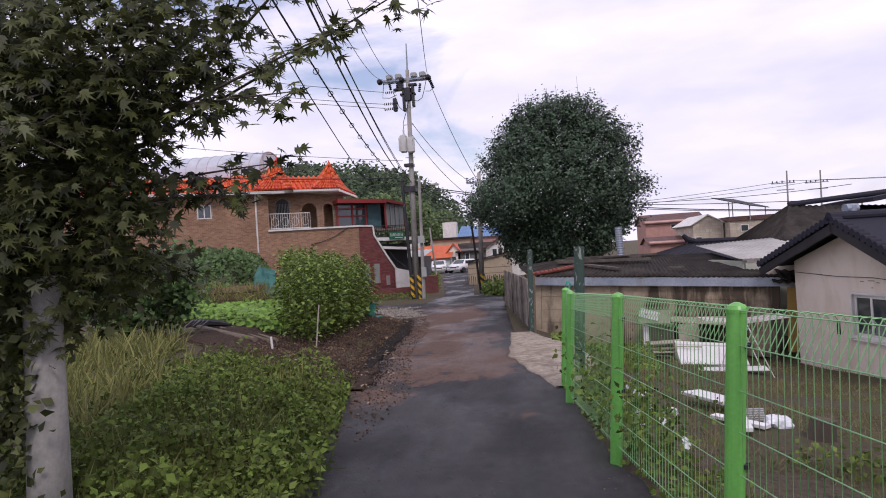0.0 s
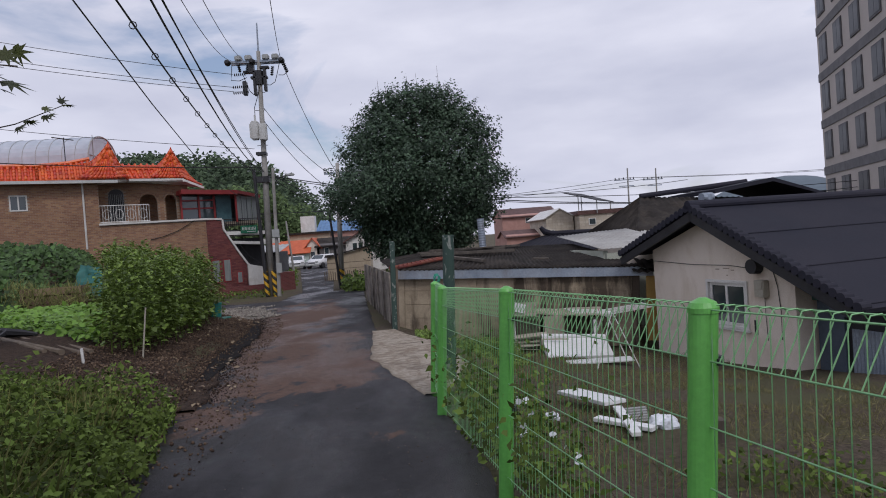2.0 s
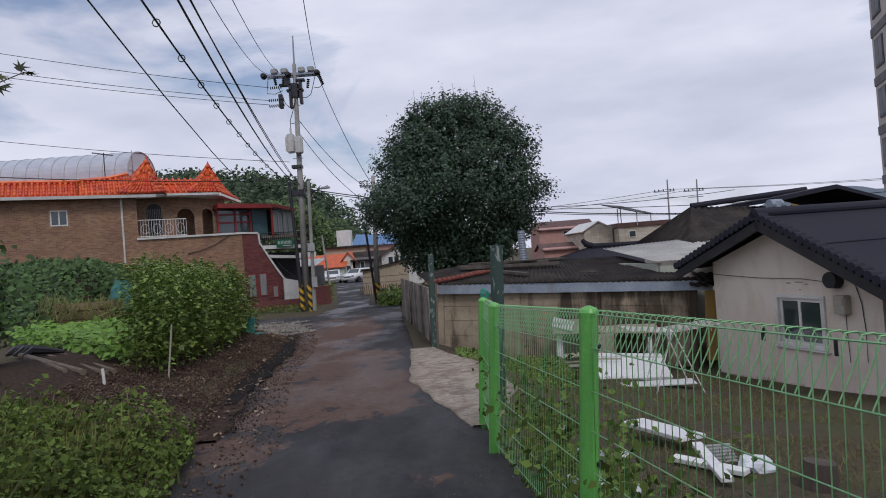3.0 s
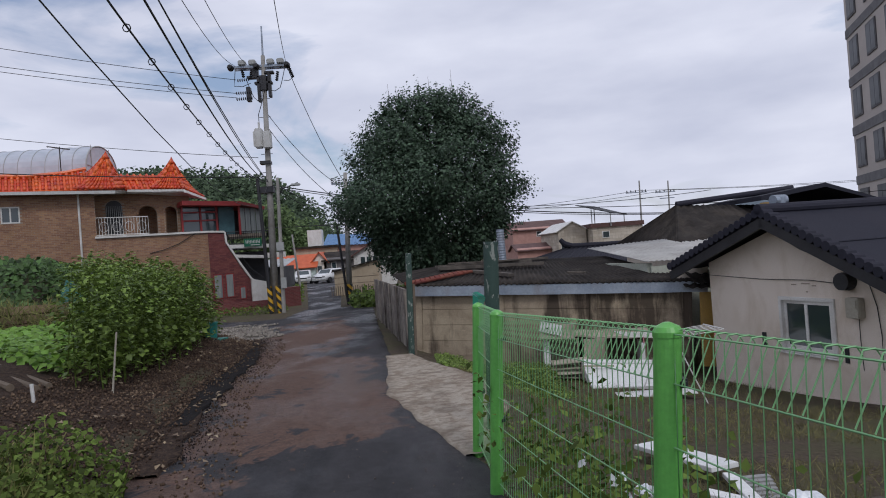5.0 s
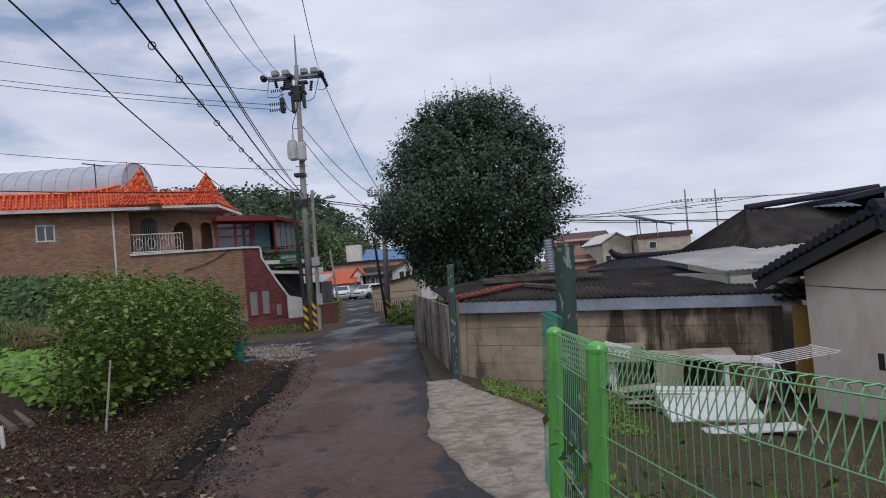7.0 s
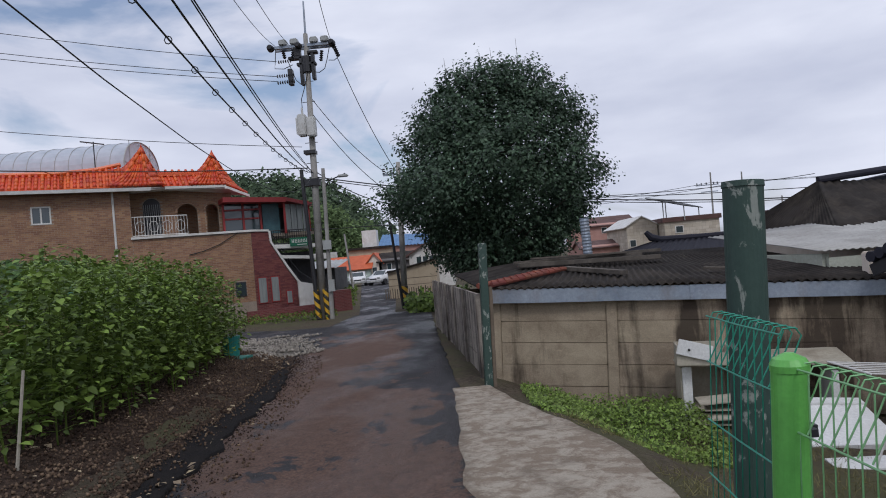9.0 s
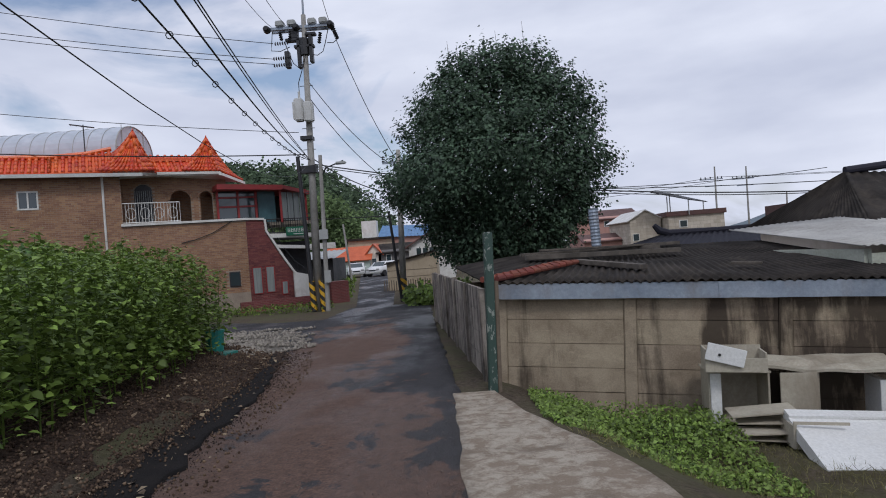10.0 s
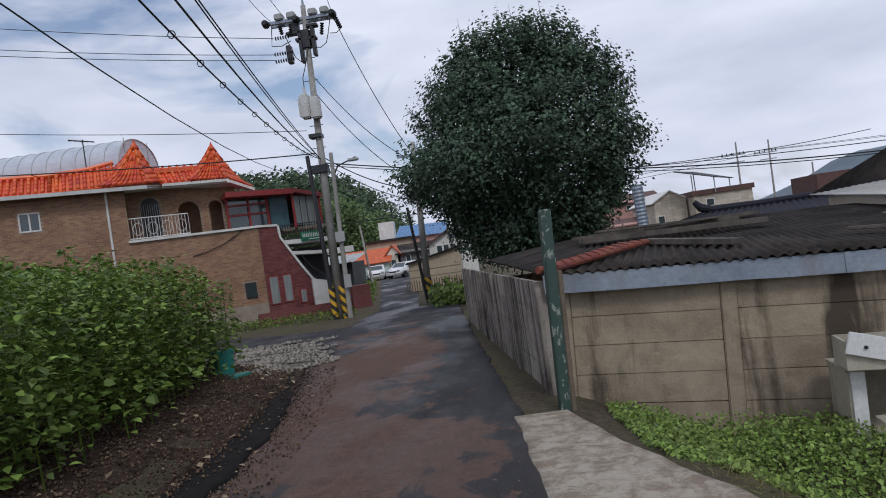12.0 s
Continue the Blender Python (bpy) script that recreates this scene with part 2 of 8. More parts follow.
def soil(name, a, b, green=None, patch=0.5):
    m, nt, s = nodes_of(name)
    v = coords(nt)
    clods = noise_of(nt, v, 16, 7, 0.7)
    fine = noise_of(nt, v, 90, 3, 0.7)
    wide = noise_of(nt, v, 0.7, 6, 0.6)
    col = mix_of(nt, ramp_of(nt, clods, [(0.32, (0, 0, 0)), (0.7, (1, 1, 1))]), a, b)
    col = mix_of(nt, 0.6, col, ramp_of(nt, fine, [(0.3, (0.5, 0.5, 0.5)), (0.7, (1, 1, 1))]), "MULTIPLY")
    if green:
        col = mix_of(nt, ramp_of(nt, wide, [(patch - 0.06, (0, 0, 0)), (patch + 0.1, (0.8, 0.8, 0.8))]), col, green)
    nt.links.new(col, s.inputs["Base Color"])
    s.inputs["Roughness"].default_value = 0.95
    s.inputs["Specular IOR Level"].default_value = 0.2
    bump_of(nt, s, math_of(nt, "ADD", clods, fine), 0.8, 0.03)
    return m


def glass(name, tint):
    m, nt, s = nodes_of(name)
    v = coords(nt)
    s.inputs["Base Color"].default_value = (*tint, 1)
    nt.links.new(ramp_of(nt, noise_of(nt, v, 3, 3), [(0.3, (0.03, 0.03, 0.03)), (0.8, (0.12, 0.12, 0.12))]), s.inputs["Roughness"])
    s.inputs["Specular IOR Level"].default_value = 0.8
    s.inputs["Coat Weight"].default_value = 0.3
    return m


ASPHALT = asphalt()
EARTH = soil("earth", (0.045, 0.036, 0.027), (0.185, 0.145, 0.105), (0.10, 0.098, 0.050), 0.50)
MULCH = soil("brown_soil", (0.018, 0.012, 0.010), (0.125, 0.082, 0.058))
CONCRETE = plain("concrete", (0.46, 0.40, 0.32), (0.22, 0.185, 0.145), 0.85, big=5.5, fine=45, bump=0.35, dist=0.01, stain=(0.17, 0.13, 0.10))
PANEL = old_panel("weathered_concrete_panel", (0.40, 0.33, 0.24), (0.27, 0.215, 0.155), (0.045, 0.034, 0.026), (2.6, 2.6, 0.35), 0.54, 2.6)
LANEPANEL = old_panel("mouldy_cement_plank", (0.40, 0.36, 0.31), (0.26, 0.23, 0.20), (0.038, 0.032, 0.028), (7.0, 7.0, 0.30), 0.455)
APRON = worn_cement()
BRICK = plain("tan_brick", (0.38, 0.215, 0.13), (0.27, 0.15, 0.09), 0.85, big=0.6, fine=40, per="island", amount=0.42)
MORTAR = plain("mortar", (0.40, 0.33, 0.26), (0.27, 0.215, 0.17), 0.95)
REDBRICK = plain("red_brick", (0.20, 0.055, 0.052), (0.14, 0.04, 0.038), 0.75, per="island", amount=0.55)
TILE = plain("orange_roof_tile", (0.80, 0.115, 0.025), (0.60, 0.07, 0.02), 0.42, big=1.0, fine=18, bump=0.08, stain=(0.40, 0.07, 0.03), per="island", amount=0.25)
WHITE = plain("white_paint", (0.78, 0.77, 0.74), (0.66, 0.65, 0.61), 0.55, bump=0.06, stain=(0.45, 0.41, 0.36))
STUCCO = plain("cream_stucco", (0.80, 0.71, 0.62), (0.74, 0.65, 0.55), 0.92, big=0.9, fine=70, bump=0.25, stain=(0.50, 0.41, 0.31))
NAVY = plain("navy_roof_tile", (0.022, 0.023, 0.036), (0.035, 0.034, 0.046), 0.8, big=0.8, fine=25, bump=0.1, amount=0.2, per="island", spec=0.25)
SLATE = plain("old_slate_roof", (0.040, 0.034, 0.030), (0.020, 0.017, 0.015), 0.92, big=1.6, fine=35, bump=0.3, stain=(0.075, 0.062, 0.050), spec=0.2)
GALV = plain("galvanised_sheet", (0.40, 0.45, 0.52), (0.26, 0.31, 0.38), 0.5, 0.5, big=2, fine=25, bump=0.05, stain=(0.22, 0.20, 0.19))
GREEN = plain("green_paint", (0.16, 0.50, 0.10), (0.13, 0.42, 0.085), 0.38, big=2.5, fine=40, bump=0.04)
WIRE = plain("green_wire_coating", (0.27, 0.54, 0.25), (0.21, 0.45, 0.20), 0.4, bump=0.0)
DARKWIRE = plain("blue_green_wire_coating", (0.03, 0.33, 0.22), (0.025, 0.25, 0.17), 0.4, bump=0.0)
OLDPOST = flaking()
POLE = plain("pole_concrete", (0.40, 0.385, 0.36), (0.28, 0.27, 0.25), 0.9, big=2, fine=40, stain=(0.13, 0.12, 0.11))
# also colours the shaded ground floor and sunroom back of the brick house
STEEL = plain("dark_steel_and_shade", (0.05, 0.05, 0.055), (0.03, 0.03, 0.033), 0.5, 0.4)
GREY = plain("grey_enamel", (0.42, 0.43, 0.42), (0.33, 0.34, 0.33), 0.5)
PALEGREY = plain("pale_grey_enamel", (0.62, 0.62, 0.60), (0.50, 0.50, 0.48), 0.5, stain=(0.36, 0.33, 0.30))
CABLE = plain("black_cable", (0.012, 0.012, 0.014), (0.02, 0.02, 0.022), 0.6, bump=0)
RED = plain("red_painted_steel", (0.30, 0.025, 0.025), (0.22, 0.02, 0.02), 0.5)
YELLOW = plain("ochre_painted_wood", (0.40, 0.25, 0.055), (0.29, 0.175, 0.04), 0.7, stain=(0.16, 0.10, 0.04))
PANE = glass("window_glass", (0.03, 0.045, 0.05))
CURTAIN = plain("pale_curtain", (0.27, 0.29, 0.28), (0.18, 0.20, 0.20), 0.9, stretch=(6, 6, 0.4))
WOOD = plain("weathered_wood", (0.20, 0.155, 0.11), (0.10, 0.075, 0.055), 0.85, big=2, fine=22, stretch=(1, 1, 1), bump=0.3)
BARK = plain("bark", (0.11, 0.085, 0.065), (0.055, 0.042, 0.033), 0.95, big=3, fine=18, bump=0.6, dist=0.02, stretch=(1, 1, 0.35))
TREELEAF = leafy("dark_tree_leaf", (0.038, 0.068, 0.046), (0.088, 0.140, 0.080), 0.55, 0.35, 0.8)
MAPLELEAF = leafy("maple_leaf", (0.016, 0.030, 0.011), (0.105, 0.115, 0.036), 0.5, 0.35, 1.0)
PERILLA = leafy("perilla_leaf", (0.072, 0.145, 0.026), (0.235, 0.315, 0.066), 0.5, 0.35, 1.0)
BEANLEAF = leafy("bean_leaf", (0.12, 0.26, 0.03), (0.22, 0.37, 0.06), 0.5, 0.35, 0.4)
WEEDLEAF = leafy("weed_leaf", (0.040, 0.076, 0.015), (0.160, 0.215, 0.046), 0.65, 0.15, 1.1)
VINELEAF = leafy("vine_leaf", (0.026, 0.064, 0.019), (0.100, 0.170, 0.050), 0.55, 0.3, 0.9)
GRASSBLADE = leafy("grass_blade", (0.080, 0.110, 0.026), (0.215, 0.205, 0.070), 0.6, 0.2, 0.9)
DRYGRASS = leafy("trampled_grass", (0.075, 0.082, 0.030), (0.23, 0.20, 0.095), 0.8, 0.1, 1.0)
# greens paled and greyed to carry the distance haze on the hill
HILLLEAF = leafy("hazy_hill_foliage", (0.050, 0.080, 0.056), (0.115, 0.155, 0.088), 0.9, 0.1, 0.9)

# ---- building helpers ----
I4 = Matrix()


def thing(name, label, category, m=None, group="", kind=""):
    ob = new(name)
    ob.empty_display_size = 0.2
    if m is not None:
        ob.matrix_basis = m
    return tagged(ob, label, category, group, kind)


def part(name, bm, material, parent=None, label="", smooth=False):
    me = bpy.data.meshes.new(name)
    bm.normal_update()
    bm.to_mesh(me)
    bm.free()
    return link(name, me, material, parent, label, smooth)


def link(name, me, material=None, parent=None, label="", smooth=False):
    if material and not me.materials:
        me.materials.append(material)
    if smooth:
        for p in me.polygons:
            p.use_smooth = True
    ob = new(name, me)
    if parent:
        ob.parent = parent
    if label:
        ob["label"] = label
    return ob


def solid(name, bm, material, label, category, kind="", group="", smooth=False):
    return tagged(part(name, bm, material, None, "", smooth), label, category, group, kind)


def B():
    return bmesh.new()


def box(bm, x0, y0, z0, x1, y1, z1, m=I4, bevel=0.0):
    vs = [bm.verts.new(m @ Vector((x, y, z))) for z in (z0, z1) for x, y in ((x0, y0), (x1, y0), (x1, y1), (x0, y1))]
    fs = [bm.faces.new([vs[i] for i in f]) for f in ((3, 2, 1, 0), (4, 5, 6, 7), (0, 1, 5, 4), (1, 2, 6, 5), (2, 3, 7, 6), (3, 0, 4, 7))]
    if bevel:
        edges = list({e for f in fs for e in f.edges})
        bmesh.ops.bevel(bm, geom=edges, offset=bevel, segments=2, affect="EDGES")
    return bm


def rod(bm, p0, p1, r0, r1=None, n=8, caps=True):
    """A tapered rod from p0 to p1."""
    r1 = r0 if r1 is None else r1
    p0, p1 = Vector(p0), Vector(p1)
    q = (p1 - p0).to_track_quat("Z", "Y")
    rings = []
    for p, r in ((p0, r0), (p1, r1)):
        rings.append([bm.verts.new(p + q @ Vector((r * math.cos(a), r * math.sin(a), 0))) for a in (2 * math.pi * k / n for k in range(n))])
    for k in range(n):
        bm.faces.new((rings[0][k], rings[0][(k + 1) % n], rings[1][(k + 1) % n], rings[1][k]))
    if caps:
        bm.faces.new(rings[0][::-1])
        bm.faces.new(rings[1])
    return bm


def tube(bm, pts, radii, n=6):
    """A tube through points with a radius at each."""
    pts = [Vector(p) for p in pts]
    rings = []
    for i, p in enumerate(pts):
        d = pts[min(i + 1, len(pts) - 1)] - pts[max(i - 1, 0)]
        q = d.to_track_quat("Z", "Y")
        r = radii[i] if isinstance(radii, (list, tuple)) else radii
        rings.append([bm.verts.new(p + q @ Vector((r * math.cos(a), r * math.sin(a), 0))) for a in (2 * math.pi * k / n for k in range(n))])
    for a, b in zip(rings, rings[1:]):
        for k in range(n):
            bm.faces.new((a[k], a[(k + 1) % n], b[(k + 1) % n], b[k]))
    bm.faces.new(rings[0][::-1])
    bm.faces.new(rings[-1])
    return bm


def prism(bm, pts, y0, y1, m=I4):
    """A polygon in the x-z plane, swept from y0 to y1."""
    a = [bm.verts.new(m @ Vector((x, y0, z))) for x, z in pts]
    b = [bm.verts.new(m @ Vector((x, y1, z))) for x, z in pts]
    bm.faces.new(a)
    bm.faces.new(b[::-1])
    for k in range(len(pts)):
        j = (k + 1) % len(pts)
        bm.faces.new((a[j], a[k], b[k], b[j]))
    return bm


def slab(bm, pts, thick):
    """A plate of any outline in space, thickened along its normal downwards."""
    top = [Vector(p) for p in pts]
    nrm = (top[1] - top[0]).cross(top[2] - top[0]).normalized()
    if nrm.z < 0:
        top.reverse()
        nrm = -nrm
    a = [bm.verts.new(p) for p in top]
    b = [bm.verts.new(p - nrm * thick) for p in top]
    bm.faces.new(a)
    bm.faces.new(b[::-1])
    for k in range(len(a)):
        j = (k + 1) % len(a)
        bm.faces.new((a[k], b[k], b[j], a[j]))
    return bm


def scatter(name, tv, tf, mats, material, parent=None, label=""):
    """One mesh of many copies of a small template: tv its corners, tf its faces, mats an array of 3x4 placements."""
    tv, mats = np.array(tv, float), np.array(mats, float)
    n, k = len(mats), len(tv)
    verts = (np.einsum("nij,kj->nki", mats[:, :, :3], tv) + mats[:, None, :, 3]).reshape(-1, 3)
    me = bpy.data.meshes.new(name)
    sizes = [len(f) for f in tf]
    flat = np.concatenate([np.array(f) for f in tf])
    loops = (flat[None, :] + (np.arange(n) * k)[:, None]).ravel()
    starts = (np.cumsum([0] + sizes[:-1])[None, :] + (np.arange(n) * sum(sizes))[:, None]).ravel()
    me.vertices.add(n * k)
    me.vertices.foreach_set("co", verts.ravel())
    me.loops.add(len(loops))
    me.loops.foreach_set("vertex_index", loops.astype(np.int32))
    me.polygons.add(len(starts))
    me.polygons.foreach_set("loop_start", starts.astype(np.int32))
    me.update(calc_edges=True)
    me.validate()
    return link(name, me, material, parent, label)


RNG = np.random.default_rng(7)


def placements(pos, size, up=(0, 0, 1), spread=0.8, along=None, droop=0.0):
    """Placements for leaves: local y runs along the leaf, local z is its face."""
    pos = np.asarray(pos, float)
    n = len(pos)
    nz = np.asarray(up, float) + RNG.normal(0, spread, (n, 3))
    nz /= np.linalg.norm(nz, axis=1, keepdims=True)
    ay = RNG.normal(0, 1, (n, 3)) if along is None else np.asarray(along, float) + RNG.normal(0, 0.35, (n, 3))
    ay[:, 2] -= droop
    ay -= nz * (ay * nz).sum(1, keepdims=True)
    ay /= np.linalg.norm(ay, axis=1, keepdims=True) + 1e-9
    ax = np.cross(ay, nz)
    s = np.asarray(size, float) * np.ones(n)
    return np.stack([ax * s[:, None], ay * s[:, None], nz * s[:, None], pos], axis=2)


LEAF_V = [(0, 0, 0), (-0.33, 0.38, 0.07), (0, 1, -0.12), (0.33, 0.38, 0.07), (0, 0.42, 0.0)]
LEAF_F = [(0, 4, 1), (1, 4, 2), (0, 3, 4), (3, 2, 4)]
BROAD_V = [(0, 0, 0), (-0.36, 0.22, 0.06), (-0.34, 0.55, 0.04), (0, 1, -0.16), (0.34, 0.55, 0.04), (0.36, 0.22, 0.06), (0, 0.45, -0.02)]
BROAD_F = [(0, 6, 1), (1, 6, 2), (2, 6, 3), (0, 5, 6), (5, 4, 6), (4, 3, 6)]
BLADE_V = [(-0.02, 0, 0), (0.02, 0, 0), (0.016, 0.55, 0.05), (-0.016, 0.55, 0.05), (0, 1, -0.08)]
BLADE_F = [(0, 1, 2, 3), (3, 2, 4)]


def star_leaf(lobes=7):
    vs, fs = [(0, 0.28, 0.0)], []
    lens = [0.45, 0.72, 0.95, 1.0, 0.95, 0.72, 0.45]
    ring = []
    for k in range(lobes):
        a = radians(-125 + 250 * k / (lobes - 1))
        ring.append((lens[k] * math.sin(a) * 0.75, 0.28 + lens[k] * math.cos(a) * 0.75, -0.10 * lens[k]))
        if k < lobes - 1:
            b = radians(-125 + 250 * (k + 0.5) / (lobes - 1))
            ring.append((0.24 * math.sin(b), 0.28 + 0.24 * math.cos(b), 0.0))
    ring.append((0, 0, 0))
    vs += ring
    for k in range(1, len(vs)):
        fs.append((0, k, k + 1 if k + 1 < len(vs) else 1))
    return vs, fs


STAR_V, STAR_F = star_leaf()


def lerp(v, xs, ys):
    return float(np.interp(v, xs, ys))


def ease(v):
    v = min(1.0, max(0.0, v))
    return v * v * (3 - 2 * v)


# ---- ground, road and paving ----
def road_z(y):
    return lerp(y, (-40, 0, 17, 37, 45), (1.2, 0.04, -0.54, -0.9, -0.9))


def road_left(y):
    return lerp(y, (-40, 0, 6, 8.7, 12, 14, 16, 18.6, 21, 23.4, 24.6), (-0.6, -0.7, -1.0, -1.65, -2.3, -2.7, -2.95, -3.15, -3.5, -4.05, -4.6))


def road_right(y):
    return lerp(y, (-40, 4, 6, 7, 9.8, 13.3, 17, 28, 37), (2.0, 1.65, 1.36, 1.24, 0.98, 0.18, 0.08, -0.72, -1.3))


def yard_edge(y):
    return lerp(y, (-40, 4.7, 6.7, 9, 10.1, 12, 13.9, 16.6, 17.6, 30), (2.0, 1.68, 1.40, 1.14, 1.15, 1.55, 1.5, 0.7, 0.5, 0.0))


def bank(x, y):
    """The overgrown bank on which the red-roofed house stands."""
    return 2.5 * ease((-9.1 - 0.34 * max(0.0, y - 27) - x) / 2.8) * ease((y - 19.5) / 7.5) * (1 - ease((y - 60) / 30))


def ground_z(x, y):
    z = road_z(y)
    dl = road_left(y) - x
    if dl > 0:
        near = 1 - ease((y - 22.5) / 2.5)
        z += near * (0.16 * ease(dl / 0.5) + 0.42 * ease((dl - 0.3) / 2.6)) * (1 - 0.75 * (1 - ease((y - 7) / 5)))
        z += bank(x, y)
    dr = x - yard_edge(y)
    if dr > 0:
        low = lerp(y, (-10, 2, 9.5, 14, 17.5, 30, 45), (-0.2, -0.42, -0.62, -1.02, -1.16, -1.16, -0.9))
        low -= 0.24 * ease((x - 3.2) / 3.2) * (1 - ease((y - 24) / 12))
        t = ease(dr / 1.5)
        z = z * (1 - t) + min(z, low) * t
    n = noise.noise((x * 0.9, y * 0.9, 0)) * 0.03 + noise.noise((x * 0.25, y * 0.25, 3)) * 0.05
    edge = min(1.0, max(0.0, dl, dr) / 0.8) if (dl > 0 or dr > 0) else 0.0
    return z + n * edge * (1 if abs(x) < 60 else 0)


def axis_lines(lo, hi, near_lo, near_hi, step):
    mid = list(np.arange(near_lo, near_hi, step))
    a, d = [], step
    v = near_lo
    while v > lo:
        d *= 1.35
        v -= d
        a.append(v)
    b, d, v = [], step, mid[-1]
    while v < hi:
        d *= 1.35
        v += d
        b.append(v)
    return a[::-1] + mid + b


def grid_mesh(name, xs, ys, zf):
    verts = [(x, y, zf(x, y)) for y in ys for x in xs]
    w = len(xs)
    faces = [(j * w + i, j * w + i + 1, (j + 1) * w + i + 1, (j + 1) * w + i) for j in range(len(ys) - 1) for i in range(w - 1)]
    me = bpy.data.meshes.new(name)
    me.from_pydata(verts, [], faces)
    return me


tagged(link("ground", grid_mesh("ground", axis_lines(-3000, 3000, -18, 12, 0.3), axis_lines(-400, 4500, -3, 46, 0.35), ground_z), EARTH, smooth=True),
       "bare brown earth with sparse grass beside the lane", "ground", kind="structure")


def draped(name, left, right, y0, y1, lift, material, label, category, step=0.25, cols=10, rag=0.0, kind="structure"):
    """A sheet lying on the ground between two edges, with a ragged rim that is turned down."""
    verts, faces = [], []
    ys = list(np.arange(y0, y1 + 1e-6, step))
    for y in ys:
        a = left(y) + rag * noise.noise((0.0, y * 1.7, 5.0)) + rag * 0.5 * noise.noise((0.0, y * 6, 2.0))
        b = right(y) + rag * noise.noise((9.0, y * 1.7, 7.0)) + rag * 0.5 * noise.noise((9.0, y * 6, 4.0))
        for i in range(cols + 3):
            f = min(1.0, max(0.0, (i - 1) / cols))
            x = a + (b - a) * f
            z = (road_z(y) if lift_on_road(x, y) else ground_z(x, y)) + (lift if 0 < i < cols + 2 else -0.06)
            verts.append((x - (0.03 if i == 0 else 0) + (0.03 if i == cols + 2 else 0), y, z))
    w = cols + 3
    for j in range(len(ys) - 1):
        for i in range(w - 1):
            faces.append((j * w + i, j * w + i + 1, (j + 1) * w + i + 1, (j + 1) * w + i))
    me = bpy.data.meshes.new(name)
    me.from_pydata(verts, [], faces)
    return tagged(link(name, me, material, smooth=True), label, category, kind=kind)


def lift_on_road(x, y):
    return road_left(y) - 0.35 < x < road_right(y) + 0.1


draped("road", road_left, road_right, -40, 37, 0.03, ASPHALT, "dark patched asphalt lane with brown mud and damp streaks", "road", rag=0.10, cols=14)
# the crossing lane and the far road
draped("road_far", lambda y: lerp(y, (33, 38, 85), (-4.2, -4.55, -11.6)), lambda y: lerp(y, (33, 36, 85), (-2.2, -2.75, -7.4)), 36.8, 95, 0.02,
       ASPHALT, "grey asphalt lane running on past the crossing", "road", step=1.0)


def crossing():
    verts, faces = [], []
    ts = np.linspace(0, 1, 60)
    for t in ts:
        x = -3.6 - 40 * t
        yc = 28.7 + 5.0 * ease(t * 2.2) + 10 * t
        for f in np.linspace(-1, 1, 9):
            y = yc + f * (3.1 - 1.0 * ease(t * 3))
            verts.append((x, y, ground_z(x, y) + 0.035 - (0.08 if abs(f) > 0.99 else 0)))
    for j in range(len(ts) - 1):
        for i in range(8):
            faces.append((j * 9 + i, j * 9 + i + 1, (j + 1) * 9 + i + 1, (j + 1) * 9 + i))
    me = bpy.data.meshes.new("road_side")
    me.from_pydata(verts, [], faces)
    tagged(link("road_side", me, ASPHALT, smooth=True), "dark asphalt side lane turning off at the crossing", "road", kind="structure")


crossing()
draped("pavement", lambda y: road_right(y) - 0.06, lambda y: yard_edge(y) - 0.03, 10.0, 17.5, 0.045, APRON, "stained light concrete apron leading into the yard", "pavement", rag=0.07, cols=8)

# ---- walls ----
def sheet(bm, corners, nu, nv, amp=0.0, waves=0, thick=0.012, sag=0.0):
    """A thin roof sheet between four corners (a, b along the eave, c, d along the ridge), with corrugations that run up the slope."""
    a, b, c, d = [Vector(p) for p in corners]
    up = (b - a).cross(d - a).normalized()
    if up.z < 0:
        up = -up
    tops, bots = [], []
    for j in range(nv + 1):
        v = j / nv
        rowt, rowb = [], []
        for i in range(nu + 1):
            u = i / nu
            p = (a * (1 - u) + b * u) * (1 - v) + (d * (1 - u) + c * u) * v
            h = amp * math.sin(2 * math.pi * waves * u) + sag * noise.noise((u * 4, v * 4, amp * 50)) * 4 * (0.3 + v * (1 - v))
            rowt.append(bm.verts.new(p + up * h))
            rowb.append(bm.verts.new(p + up * (h - thick)))
        tops.append(rowt)
        bots.append(rowb)
    for j in range(nv):
        for i in range(nu):
            bm.faces.new((tops[j][i], tops[j][i + 1], tops[j + 1][i + 1], tops[j + 1][i]))
            bm.faces.new((bots[j + 1][i], bots[j + 1][i + 1], bots[j][i + 1], bots[j][i]))
    for i in range(nu):
        bm.faces.new((bots[0][i], bots[0][i + 1], tops[0][i + 1], tops[0][i]))
        bm.faces.new((tops[nv][i], tops[nv][i + 1], bots[nv][i + 1], bots[nv][i]))
    for j in range(nv):
        bm.faces.new((tops[j][0], tops[j + 1][0], bots[j + 1][0], bots[j][0]))
        bm.faces.new((bots[j][nu], bots[j + 1][nu], tops[j + 1][nu], tops[j][nu]))
    return bm


def share(name, me, parent, m):
    ob = new(name, me)
    ob.parent = parent
    ob.matrix_basis = m
    return ob


